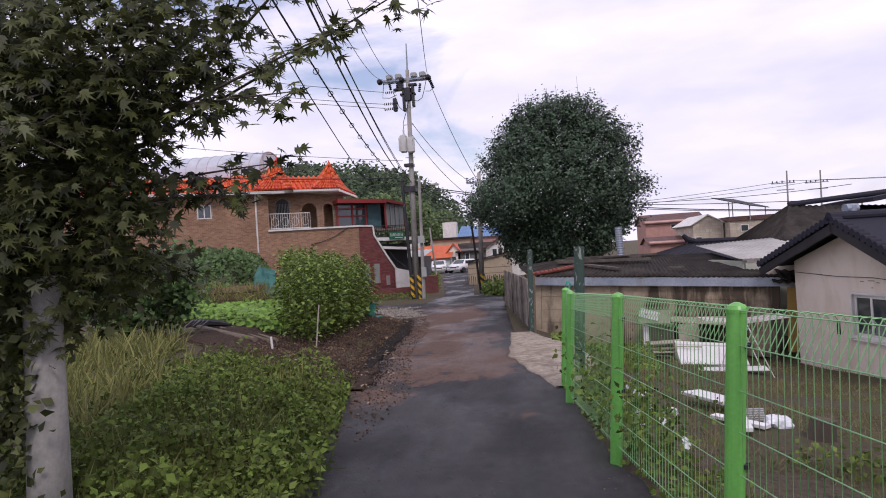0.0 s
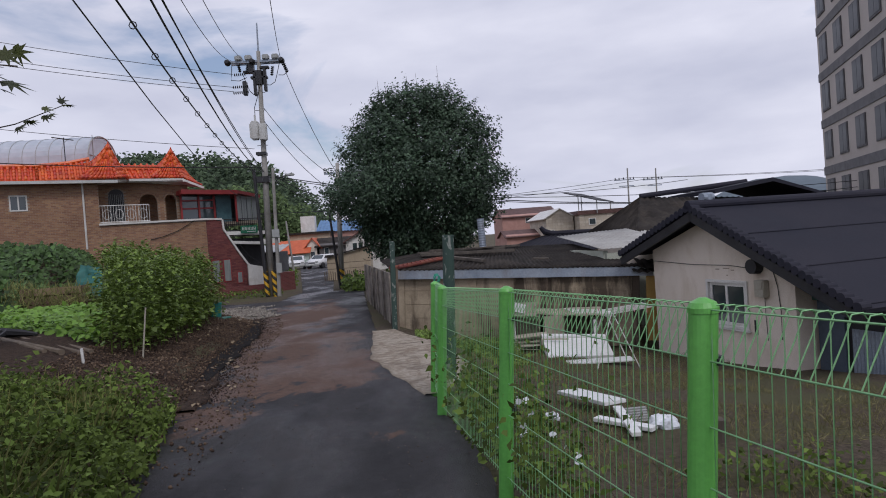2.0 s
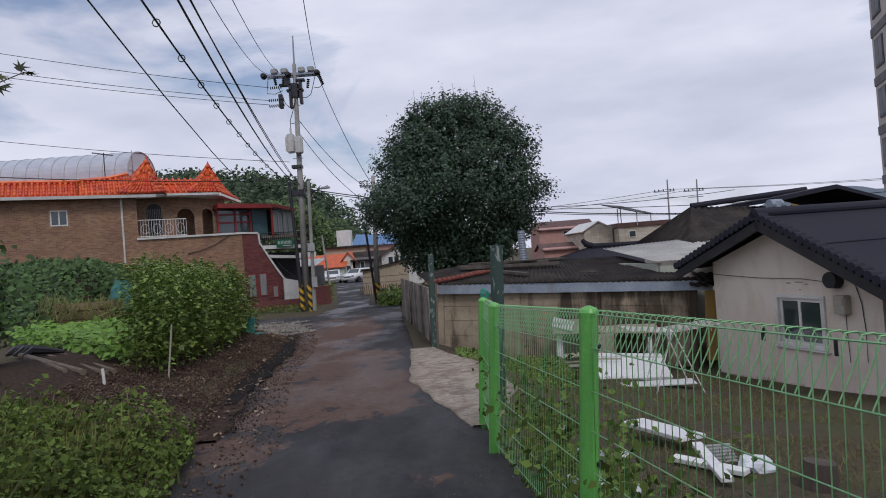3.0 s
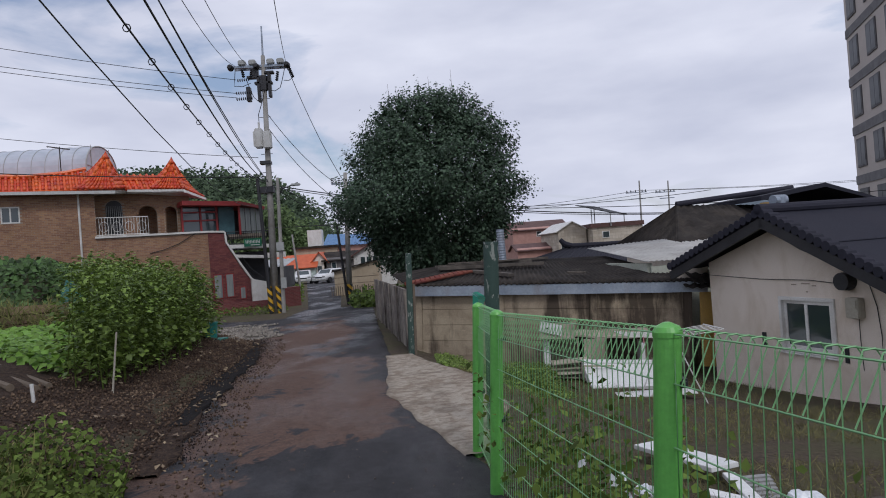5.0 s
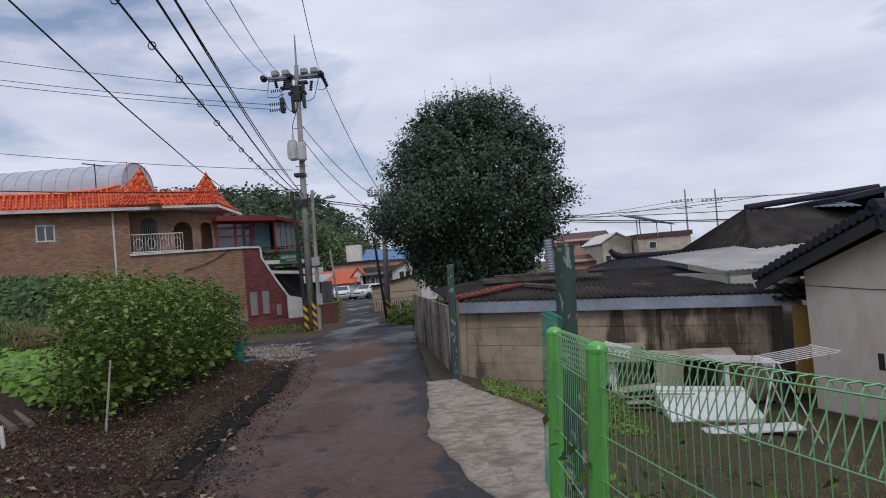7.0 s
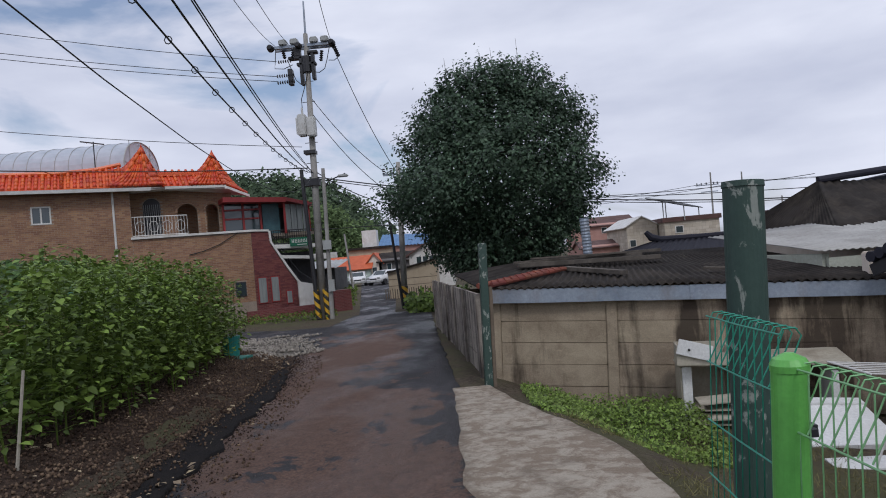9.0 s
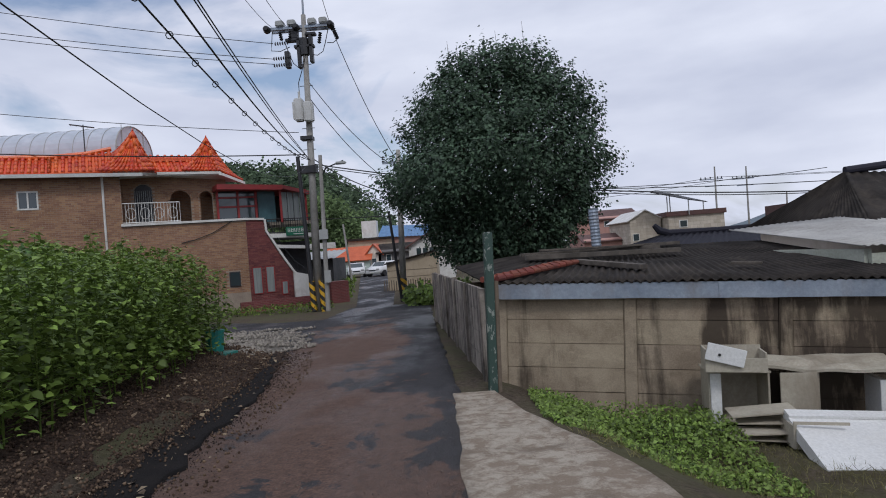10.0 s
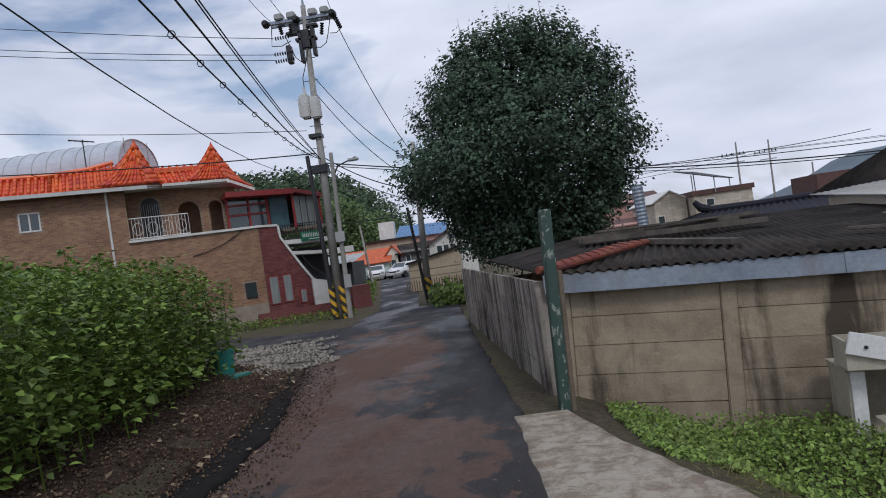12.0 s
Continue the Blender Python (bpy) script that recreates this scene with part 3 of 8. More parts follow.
def panel_wall(name, label, m, stations, rows, height, z0, stone):
    """A wall of precast concrete planks held between posts."""
    wall = tagged(thing(name, label, "wall", m), kind="structure")
    post = None
    for s in stations:
        if post is None:
            bm = box(B(), -0.08, -0.018, z0 - 0.2, 0.08, 0.11, z0 + rows * height + 0.0, bevel=0.012)
            post = part("post", bm, stone, wall, "square concrete post").data
            wall.children[0].location.x = s
        else:
            share("post", post, wall, Matrix.Translation((s, 0, 0)))
    made = {}
    for a, b in zip(stations, stations[1:]):
        w = round(b - a - 0.165, 3)
        for r in range(rows):
            if w not in made:
                ob = part("panel", box(B(), 0, 0, 0.002, w, 0.055, height - 0.002, bevel=0.005), stone, wall)
                made[w] = ob.data
            else:
                ob = share("panel", made[w], wall, I4)
            ob.matrix_basis = Matrix.Translation((a + 0.0825, 0.008 + 0.004 * random.uniform(-1, 1), z0 + r * height)) @ pose(0, 0, 0, 0, random.uniform(-0.15, 0.15), 0)
    return wall


FW = pose(0.62, 18.43, 0, 0, 3.2, -11.3)
panel_wall("wall_yard", "weathered precast concrete panel wall, stained dark at its foot", FW, (0.05, 1.77, 3.66, 5.5), 5, 0.325, -1.03, PANEL)
RW = pose(0.50, 18.45, 0, 0, 0.3, 96.4)
panel_wall("wall_lane", "grey concrete panel wall with dark vertical streaks along the lane", RW, (0.02, 1.9, 3.8, 5.7, 7.6, 9.6), 5, 0.332, -0.95, LANEPANEL)


def barn():
    """The low shed behind the yard wall, with its old corrugated roof."""
    shed = thing("shed", "low shed with an old dark corrugated slate roof", "shed", Matrix.Translation((3, 20, -1.1)))
    t = Matrix.Translation((-3, -20, 1.1))

    def at(*p):
        return t @ Vector(p)
    fl, fr = at(0.50, 18.28, 0.80), at(6.35, 17.18, 0.50)
    rl, rr = at(2.05, 22.0, 1.13), at(5.75, 21.7, 1.0)
    bl, br = at(0.02, 25.6, 0.84), at(7.4, 25.0, 0.5)
    part("roof_front", sheet(B(), (fl, fr, rr, rl), 420, 8, 0.018, 52, sag=0.025), SLATE, shed, smooth=True)
    part("roof_hip", sheet(B(), (bl, fl, rl + Vector((0.01, 0, 0)), rl), 120, 4, 0.016, 40, sag=0.02), SLATE, shed, smooth=True)
    part("roof_side", sheet(B(), (fr, br, rr + Vector((0, 0.01, 0)), rr), 80, 4, 0.016, 30), SLATE, shed, smooth=True)
    part("roof_back", sheet(B(), (br, bl, rl, rr), 80, 3, 0.016, 40), SLATE, shed, smooth=True)
    d = (fr - fl).normalized()
    n = Vector((-d.y, d.x, 0)).normalized()
    for k in range(4):
        p, q = fl.lerp(fr, k / 4), fl.lerp(fr, (k + 1) / 4 + 0.006)
        lift = 0.01 * (k % 2)
        bm = B()
        rows = []
        for i in range(13):
            pt = p.lerp(q, i / 12)
            wave = 0.008 * noise.noise((pt.x * 2.5, pt.y * 2.5, 1.0))
            rows.append([bm.verts.new(pt + n * (dn + lift - wave) + Vector((0, 0, dz + wave))) for dn, dz in ((0.015, -0.235), (0.03, -0.235), (0.03, -0.025), (0.015, -0.025))])
        bm.faces.new(rows[0])
        bm.faces.new(rows[-1][::-1])
        for ra, rb in zip(rows, rows[1:]):
            for i in range(4):
                bm.faces.new((ra[i], rb[i], rb[(i + 1) % 4], ra[(i + 1) % 4]))
        part("fascia", bm, GALV, shed, "dented grey galvanised sheet along the eave")
    bm = B()
    for a, b in ((at(0.75, 18.7, 0.2), at(6.0, 17.75, 0.0)), (at(6.0, 17.75, 0.0), at(6.9, 24.6, 0)), (at(6.9, 24.6, 0), at(0, 25.2, 0)), (at(0, 25.2, 0), at(0.75, 18.7, 0.2))):
        a, b = Vector((a.x, a.y, 0)), Vector((b.x, b.y, 0))
        f = [bm.verts.new(a), bm.verts.new(b), bm.verts.new(b + Vector((0, 0, 1.55))), bm.verts.new(a + Vector((0, 0, 1.55)))]
        bm.faces.new(f)
    bmesh.ops.solidify(bm, geom=bm.faces[:], thickness=0.08)
    part("wall", bm, PANEL, shed)
    rust = plain("rust_red_tile", (0.26, 0.06, 0.035), (0.12, 0.04, 0.032), 0.85, per="island", stain=(0.09, 0.05, 0.04))
    bm = B()
    for r in range(3):
        start, end = at(0.46 + 0.10 * r, 18.27 - 0.02 * r, 0.83), at(1.72 + 0.12 * r, 19.62 - 0.08 * r, 0.945)
        for k in range(12):
            rod(bm, start.lerp(end, k / 12) + Vector((0, 0, 0.01)), start.lerp(end, (k + 1.15) / 12), 0.042, 0.034, 8)
    part("ridge_tile", bm, rust, shed, "rows of faded red tiles along the hip")
    ROOFWOOD = plain("old_roof_board", (0.17, 0.145, 0.12), (0.07, 0.06, 0.05), 0.9, big=2, fine=22, bump=0.4, stain=(0.035, 0.03, 0.027))
    for a, b, w, h in (((1.25, 20.15, 1.05), (3.8, 20.3, 0.99), 0.20, 0.08), ((1.2, 20.5, 1.09), (3.6, 20.75, 1.06), 0.16, 0.06), ((2.0, 19.6, 0.945), (2.75, 18.6, 0.835), 0.15, 0.07), ((2.7, 21.1, 1.10), (4.15, 21.4, 1.09), 0.14, 0.06),
                       ((1.5, 20.3, 1.15), (3.3, 20.6, 1.11), 0.08, 0.035), ((3.95, 18.6, 0.80), (4.3, 18.42, 0.78), 0.09, 0.04)):
        a, b = Vector(a), Vector(b)
        L = (b - a).length
        m = Matrix.Translation(a) @ (b - a).to_track_quat("X", "Z").to_matrix().to_4x4()
        ob = part("board", box(B(), 0, -w / 2, -h / 2, L, w / 2, h / 2, bevel=0.008), ROOFWOOD)
        ob.matrix_basis = m
        tagged(ob, "grey weathered board lying on the shed roof", "board", "boards on the roof")


barn()


def lane_post():
    p = thing("post", "old square post with flaking dark green paint beside the concrete wall", "post", pose(0.47, 17.62, -0.7, 0, 2.2, 8))
    part("shaft", box(B(), -0.055, -0.055, 0, 0.055, 0.055, 2.17, bevel=0.008), OLDPOST, p)
    part("brace", box(B(), 0.06, -0.04, 0.0, 0.11, 0.04, 1.55, bevel=0.006), WOOD, p, "grey wooden batten")
    q = thing("post", "thick round post with flaking dark green paint behind the fence", "post", pose(1.225, 10.83, -0.35, 0, 3.0, 0))
    bm = rod(B(), (0, 0, 0), (0, 0, 1.84), 0.072, 0.072, 28, caps=True)
    part("shaft", bm, OLDPOST, q, smooth=False)
    part("cap", rod(B(), (0, 0, 1.83), (0, 0, 1.852), 0.076, 0.074, 28), OLDPOST, q)


lane_post()

# ---- the green mesh fence ----
POSTS = ((2.30, 0.7, 1.40), (1.98, 2.75, 1.30), (1.65, 4.70, 1.22), (1.34, 6.67, 1.145), (1.09, 9.03, 1.01), (1.075, 10.08, 0.985))


def wire_mesh(h, name, r=0.0024):
    """One upright wire of a panel, rolled over at its top."""
    bm = B()
    pts = [(0, 0, 0), (0, 0, h - 0.015), (0, -0.012, h + 0.008), (0, -0.045, h + 0.012), (0, -0.062, h - 0.01), (0.012, -0.045, h - 0.07), (0.022, -0.004, h - 0.165)]
    tube(bm, pts, r, 4)
    me = bpy.data.meshes.new(name)
    bm.to_mesh(me)
    bm.free()
    return me


def fence():
    f = thing("mesh_fence", "bright green welded wire mesh fence with round posts", "fence", Matrix.Translation((1.3, 6.7, -0.2)))
    off = Vector((-1.3, -6.7, 0.2))
    shaft = cap = clamp = None
    for x, y, z in POSTS:
        g = road_z(y) - 0.25
        lean = Vector((0.072 * (z - g), 0, 0))
        top, foot = Vector((x, y, z)) + off, Vector((x, y, g)) - lean + off
        bm = rod(B(), foot, top - Vector((0, 0, 0.03)), 0.0455, n=22, caps=True)
        p = part("post", bm, GREEN, f, smooth=False)
        bm = B()
        for (r0, h0), (r1, h1) in zip(((0.049, -0.045), (0.049, -0.028), (0.040, -0.012), (0.012, 0.002)), ((0.049, -0.028), (0.040, -0.012), (0.012, 0.002), (0.001, 0.0025))):
            rod(bm, top + Vector((0, 0, h0)), top + Vector((0, 0, h1)), r0, r1, 22, caps=h0 < -0.04)
        part("cap", bm, GREEN, p, "domed cap")
        for hh in (-0.2, -0.75):
            bm = B()
            c = foot.lerp(top, 1 + hh / (top - foot).length)
            box(bm, c.x + 0.035, c.y - 0.02, c.z - 0.014, c.x + 0.062, c.y + 0.02, c.z + 0.014)
            box(bm, c.x + 0.03, c.y - 0.045, c.z - 0.01, c.x + 0.05, c.y + 0.045, c.z + 0.01)
            part("clamp", bm, STEEL, p, "small dark clamp")
    runs = [(POSTS[i], POSTS[i + 1], WIRE, 0.03) for i in range(5)]
    runs.append(((1.09, 10.12, 1.02), (1.10, 10.72, 1.02), DARKWIRE, -0.01))
    for (x0, y0, z0), (x1, y1, z1), mat, low in runs:
        a, b = Vector((x0, y0, z0 - low)) + off, Vector((x1, y1, z1 - low)) + off
        d = (b - a).normalized()
        h = 1.16
        ups = (Vector((0.072, 0, 1)) - d * d.dot(Vector((0.072, 0, 1)))).normalized()
        q = ups.cross(d).normalized()
        m = Matrix(((d.x, q.x, ups.x, 0), (d.y, q.y, ups.y, 0), (d.z, q.z, ups.z, 0), (0, 0, 0, 1)))
        m.translation = a - ups * h
        L = (b - a).length
        bm = B()
        for z in (0.03, 0.22, 0.41, 0.60, 0.79, h - 0.165, h - 0.005):
            tube(bm, [(0.02, 0.004, z), (L / 2, 0.004, z - 0.003), (L - 0.02, 0.004, z)], 0.003, 5)
        tube(bm, [(0.03, -0.046, h + 0.01), (L - 0.03, -0.046, h + 0.01)], 0.0026, 5)
        pan = part("mesh_panel", bm, mat, f)
        pan.matrix_basis = m
        me = wire_mesh(h, "wire")
        me.materials.append(mat)
        n = int(L / 0.052)
        for k in range(n):
            share("wire", me, pan, Matrix.Translation((0.04 + k * (L - 0.08) / max(1, n - 1), 0, 0)))


fence()

# ---- the white house by the yard ----
def white_house():
    h = thing("white_house", "small cream stucco house with a dark navy tiled gable roof", "house", pose(6.69, 15.18, 0, 0, 0, -75.5))
    bm = B()
    for pts in (((-1.7, -1.9), (-0.03, -1.9), (-0.03, 1.42), (-1.7, 0.85)), ((0.99, -1.9), (2.06, -1.9), (2.06, 0.60), (0.99, 1.10)),
                ((-0.03, -1.9), (0.99, -1.9), (0.99, -0.60), (-0.03, -0.60)), ((-0.03, 0.25), (0.99, 0.25), (0.99, 1.10), (0.14, 1.50), (-0.03, 1.42))):
        prism(bm, pts, 0, 0.2)
    box(bm, -1.7, 0.2, -1.9, -1.5, 6.5, 0.8)
    box(bm, 1.86, 0.2, -1.9, 2.06, 6.5, 0.55)
    box(bm, -1.5, 6.3, -1.9, 1.86, 6.5, 0.7)
    bmesh.ops.remove_doubles(bm, verts=bm.verts[:], dist=0.001)
    part("wall", bm, STUCCO, h)
    part("plinth", box(B(), -1.73, -0.05, -1.9, 2.09, 0.0, -1.36, bevel=0.015), CONCRETE, h, "rough damp concrete plinth")
    bm = B()
    for x0, z0, x1, z1 in ((-0.06, -0.63, 1.02, -0.57), (-0.06, 0.22, 1.02, 0.28), (-0.06, -0.57, 0.0, 0.22), (0.96, -0.57, 1.02, 0.22)):
        box(bm, x0, -0.03, z0, x1, 0.06, z1, bevel=0.006)
    w = part("window", bm, WHITE, h, "white plastic sliding window")
    bm = B()
    for x0, x1, y in ((0.0, 0.52, 0.03), (0.44, 0.96, 0.0)):
        for a, b, c, d in ((x0, -0.57, x0 + 0.055, 0.22), (x1 - 0.055, -0.57, x1, 0.22), (x0 + 0.055, -0.57, x1 - 0.055, -0.515), (x0 + 0.055, 0.165, x1 - 0.055, 0.22)):
            box(bm, a, y, b, c, y + 0.03, d)
    part("sash", bm, WHITE, w)
    for x0, x1, y in ((0.05, 0.47, 0.045), (0.49, 0.91, 0.015)):
        part("pane", box(B(), x0, y, -0.52, x1, y + 0.006, 0.17), PANE, w)
    part("sill", box(B(), -0.1, -0.06, -0.66, 1.06, 0.0, -0.635, bevel=0.006), WHITE, w)
    # roof
    for nm, x0, z0, x1, z1 in (("roof_right", 0.14, 1.70, 3.66, 0.02), ("roof_left", 0.14, 1.70, -2.3, 0.80)):
        bm = B()
        slab(bm, ((x0, -0.42, z0), (x1, -0.42, z1), (x1, 6.9, z1), (x0, 6.9, z0)), 0.07)
        r = part(nm, bm, NAVY, h)
        bm = B()
        for v in (0.33, 0.66, 0.97):
            px, pz = x0 + (x1 - x0) * v, z0 + (z1 - z0) * v
            rod(bm, (px, -0.42, pz + 0.008), (px, 6.9, pz + 0.008), 0.016, n=6)
        part("seam", bm, NAVY, r)
        bm = B()
        L = math.hypot(x1 - x0, z1 - z0)
        k = int(L / 0.14)
        for i in range(k):
            px, pz = x0 + (x1 - x0) * (i + 0.5) / k, z0 + (z1 - z0) * (i + 0.5) / k
            rod(bm, (px, -0.50, pz - 0.0), (px, -0.30, pz - 0.0), 0.075, 0.07, 10)
        part("verge_tile", bm, NAVY, r, "row of dark rounded verge tiles")
        bm = B()
        slab(bm, ((x0, -0.46, z0 - 0.09), (x1, -0.46, z1 - 0.09), (x1, -0.40, z1 - 0.09), (x0, -0.40, z0 - 0.09)), 0.16)
        part("barge_board", bm, STEEL, r)
    bm = B()
    rod(bm, (0.14, -0.5, 1.74), (0.14, 6.9, 1.74), 0.09, n=12)
    part("ridge", bm, NAVY, h)
    bm = B()
    rod(bm, (0.06, 0.05, 1.72), (0.06, 0.05, 1.93), 0.10, 0.10, 16)
    rod(bm, (0.06, -0.09, 1.88), (0.06, 0.16, 1.88), 0.088, 0.088, 16)
    part("vent", bm, GALV, h, "round metal roof vent")
    # dark porch to the side
    part("porch_wall", box(B(), 2.06, 0.45, -1.9, 3.5, 0.6, 0.1), STEEL, h, "dark recessed porch wall")
    part("porch_panel", box(B(), 2.12, 0.38, -1.75, 2.62, 0.44, -0.05, bevel=0.006), plain("slate_blue_paint", (0.10, 0.13, 0.17), (0.07, 0.09, 0.12), 0.5), h, "slate blue door panel")
    bm = sheet(B(), ((2.72, 0.40, -1.7), (3.3, 0.40, -1.7), (3.3, 0.41, -0.45), (2.72, 0.41, -0.45)), 60, 2, 0.010, 9)
    part("porch_sheet", bm, GALV, h, "rusty corrugated metal sheet")
    part("porch_screen", box(B(), 2.10, 0.30, -0.02, 2.9, 0.36, 0.24, bevel=0.004), plain("dark_green_canvas", (0.01, 0.07, 0.045), None, 0.8), h, "dark green screen")
    # fittings on the wall
    bm = box(B(), 1.30, -0.14, 0.02, 1.52, 0, 0.32, bevel=0.012)
    box(bm, 1.33, -0.155, 0.17, 1.49, -0.14, 0.29)
    part("meter_box", bm, plain("beige_plastic", (0.45, 0.42, 0.34), None, 0.5), h, "beige electricity meter box")
    bm = rod(B(), (1.28, -0.16, 0.56), (1.28, 0, 0.56), 0.13, 0.14, 14)
    box(bm, 1.17, -0.14, 0.43, 1.39, -0.01, 0.56, bevel=0.02)
    part("vent_hood", bm, STEEL, h, "black plastic vent hood")
    bm = B()
    box(bm, -0.48, -0.012, -0.60, -0.39, 0.0, -0.36)
    box(bm, 1.13, -0.012, -0.68, 1.20, 0.0, -0.42)
    part("vent_slot", bm, STEEL, h, "dark vent slot")
    bm = B()
    tube(bm, [(-1.7, -0.02, 0.62), (-0.4, -0.02, 0.56), (0.6, -0.02, 0.56), (1.3, -0.02, 0.50)], 0.006, 5)
    tube(bm, [(1.6, -0.02, 0.60), (1.72, -0.02, 0.2), (1.76, -0.02, -0.2), (1.75, -0.02, -0.7)], 0.007, 5)
    tube(bm, [(1.42, -0.02, 0.02), (1.42, -0.02, -0.3), (1.44, -0.02, -0.75)], 0.006, 5)
    tube(bm, [(0.2, -0.1, 1.35), (0.26, -0.12, 1.22), (0.5, -0.05, 1.05), (1.2, -0.03, 0.78), (1.6, -0.04, 0.62)], 0.008, 5)
    part("cable", bm, CABLE, h)
    for x, z, w2 in ((0.22, 0.47, 0.10), (0.42, 0.49, 0.16), (0.62, 0.46, 0.08), (0.5, 0.36, 0.04)):
        part("paint_chip", box(B(), x, -0.004, z, x + w2, 0, z + 0.02), MORTAR, h, "flaked paint showing brown render")


white_house()


def passage():
    """The narrow gap beside the white house: the ochre door and the sooty lean-to."""
    d = thing("door_1", "worn ochre wooden door in the gap beside the white house", "door", pose(6.14, 17.24, -1.25, 0, 2, -14), kind="structure")
    part("leaf", box(B(), 0.03, 0, 0.05, 0.43, 0.04, 1.52, bevel=0.008), YELLOW, d)
    part("door_frame", box(B(), 0.43, -0.02, 0, 0.49, 0.06, 1.6), WOOD, d)
    part("handle", box(B(), 0.36, -0.03, 0.72, 0.40, 0, 0.82, bevel=0.004), STEEL, d)
    r = thing("lean_to", "sooty little lean-to roof of broken sheets over the gap", "roof", pose(6.2, 17.3, 0.35, 0, 0, -12))
    part("sheet", sheet(B(), ((-0.25, -0.25, 0.05), (0.75, -0.3, 0.0), (0.8, 0.7, 0.25), (-0.3, 0.7, 0.3)), 40, 3, 0.015, 6, sag=0.02), SLATE, r)
    part("sheet", sheet(B(), ((-0.1, -0.35, 0.14), (0.9, -0.3, 0.10), (0.9, 0.4, 0.3), (-0.2, 0.4, 0.36)), 40, 3, 0.015, 6, sag=0.03), SLATE, r)
    bm = box(B(), -0.4, 0.2, 0.18, 0.3, 0.5, 0.52, bevel=0.02)
    part("bracket", bm, STUCCO, r, "smoke-blackened block")
    s = thing("lean_to", "pale fibre cement sheet roof on a low plastered wall", "roof", Matrix.Translation((6.5, 20, 0.2)))
    part("sheet", sheet(B(), ((-0.95, -1.75, 0.72), (2.4, -1.9, 0.70), (2.6, 2.75, 1.20), (-0.97, 2.53, 1.05)), 200, 4, 0.010, 30, sag=0.012), plain("pale_cement_sheet", (0.50, 0.49, 0.46), (0.36, 0.35, 0.33), 0.9, big=1.0, fine=30, stain=(0.26, 0.25, 0.23)), s, smooth=True)
    bm = B()
    m = pose(-0.82, -1.62, 0, 0, 0, 99.5)
    box(bm, 0, -0.08, -1.2, 3.35, 0.04, 0.66, m)
    box(bm, -0.8, -1.7, -1.2, 2.3, -1.62, 0.60)
    part("wall", bm, plain("pale_green_plaster", (0.52, 0.54, 0.46), (0.40, 0.42, 0.35), 0.9, stain=(0.22, 0.22, 0.17)), s)


passage()


def dark_roof_house():
    h = thing("house", "old house with a large dark brown hipped roof", "house", Matrix.Translation((11.55, 24.2, -1)))
    a, b = Vector((-2.7, 0, 3.33)), Vector((1.0, 0, 3.58))
    e = [Vector(p) for p in ((-4.1, -3.2, 2.05), (6.0, -3.6, 2.05), (6.0, 4, 2.0), (-3.7, 3.0, 2.25))]
    g = Vector((2.7, 0, 2.95))
    for nm, q in (("roof_front", (e[0], e[1], g + Vector((0.5, 0, 0)), a)), ("roof_side", (e[3], e[0], a, a + Vector((0.01, 0.01, 0)))), ("roof_back", (e[2], e[3], a, g))):
        part(nm, sheet(B(), q, 120, 4, 0.02, 30), SLATE, h, smooth=True)
    part("gable_roof", prism(B(), ((-0.9, 3.35), (1.0, 3.60), (2.8, 2.98), (2.8, 2.90), (1.0, 3.48), (-0.9, 3.22)), -1.6, 2.0), NAVY, h)
    part("ridge", rod(B(), a + Vector((0, 0, 0.03)), b + Vector((0, 0, 0.03)), 0.09, n=10), NAVY, h)
    part("wall", box(B(), -3.4, -2.7, 0, 5.2, 2.8, 2.15), STUCCO, h)
    k = thing("house", "low house with a navy tiled roof and an upturned ridge end", "house", Matrix.Translation((10.5, 36, -1)))
    part("roof_front", sheet(B(), ((-4.6, -3.2, 1.42), (7, -3.2, 1.35), (6, 0, 2.2), (-2.2, 0, 2.2)), 160, 5, 0.03, 36), NAVY, k, smooth=True)
    part("roof_side", sheet(B(), ((-4.6, 3, 1.42), (-4.6, -3.2, 1.42), (-2.2, -0.01, 2.2), (-2.2, 0, 2.2)), 80, 3, 0.03, 18), NAVY, k, smooth=True)
    part("ridge", tube(B(), [(-2.5, 0, 2.62), (-2.3, 0, 2.38), (-1.9, 0, 2.26), (0, 0, 2.24), (6, 0, 2.3)], [0.10, 0.16, 0.14, 0.12, 0.12], 8), NAVY, k)
    part("wall", box(B(), -3.6, -2.4, 0, 6, 2.6, 1.5), STUCCO, k)


dark_roof_house()

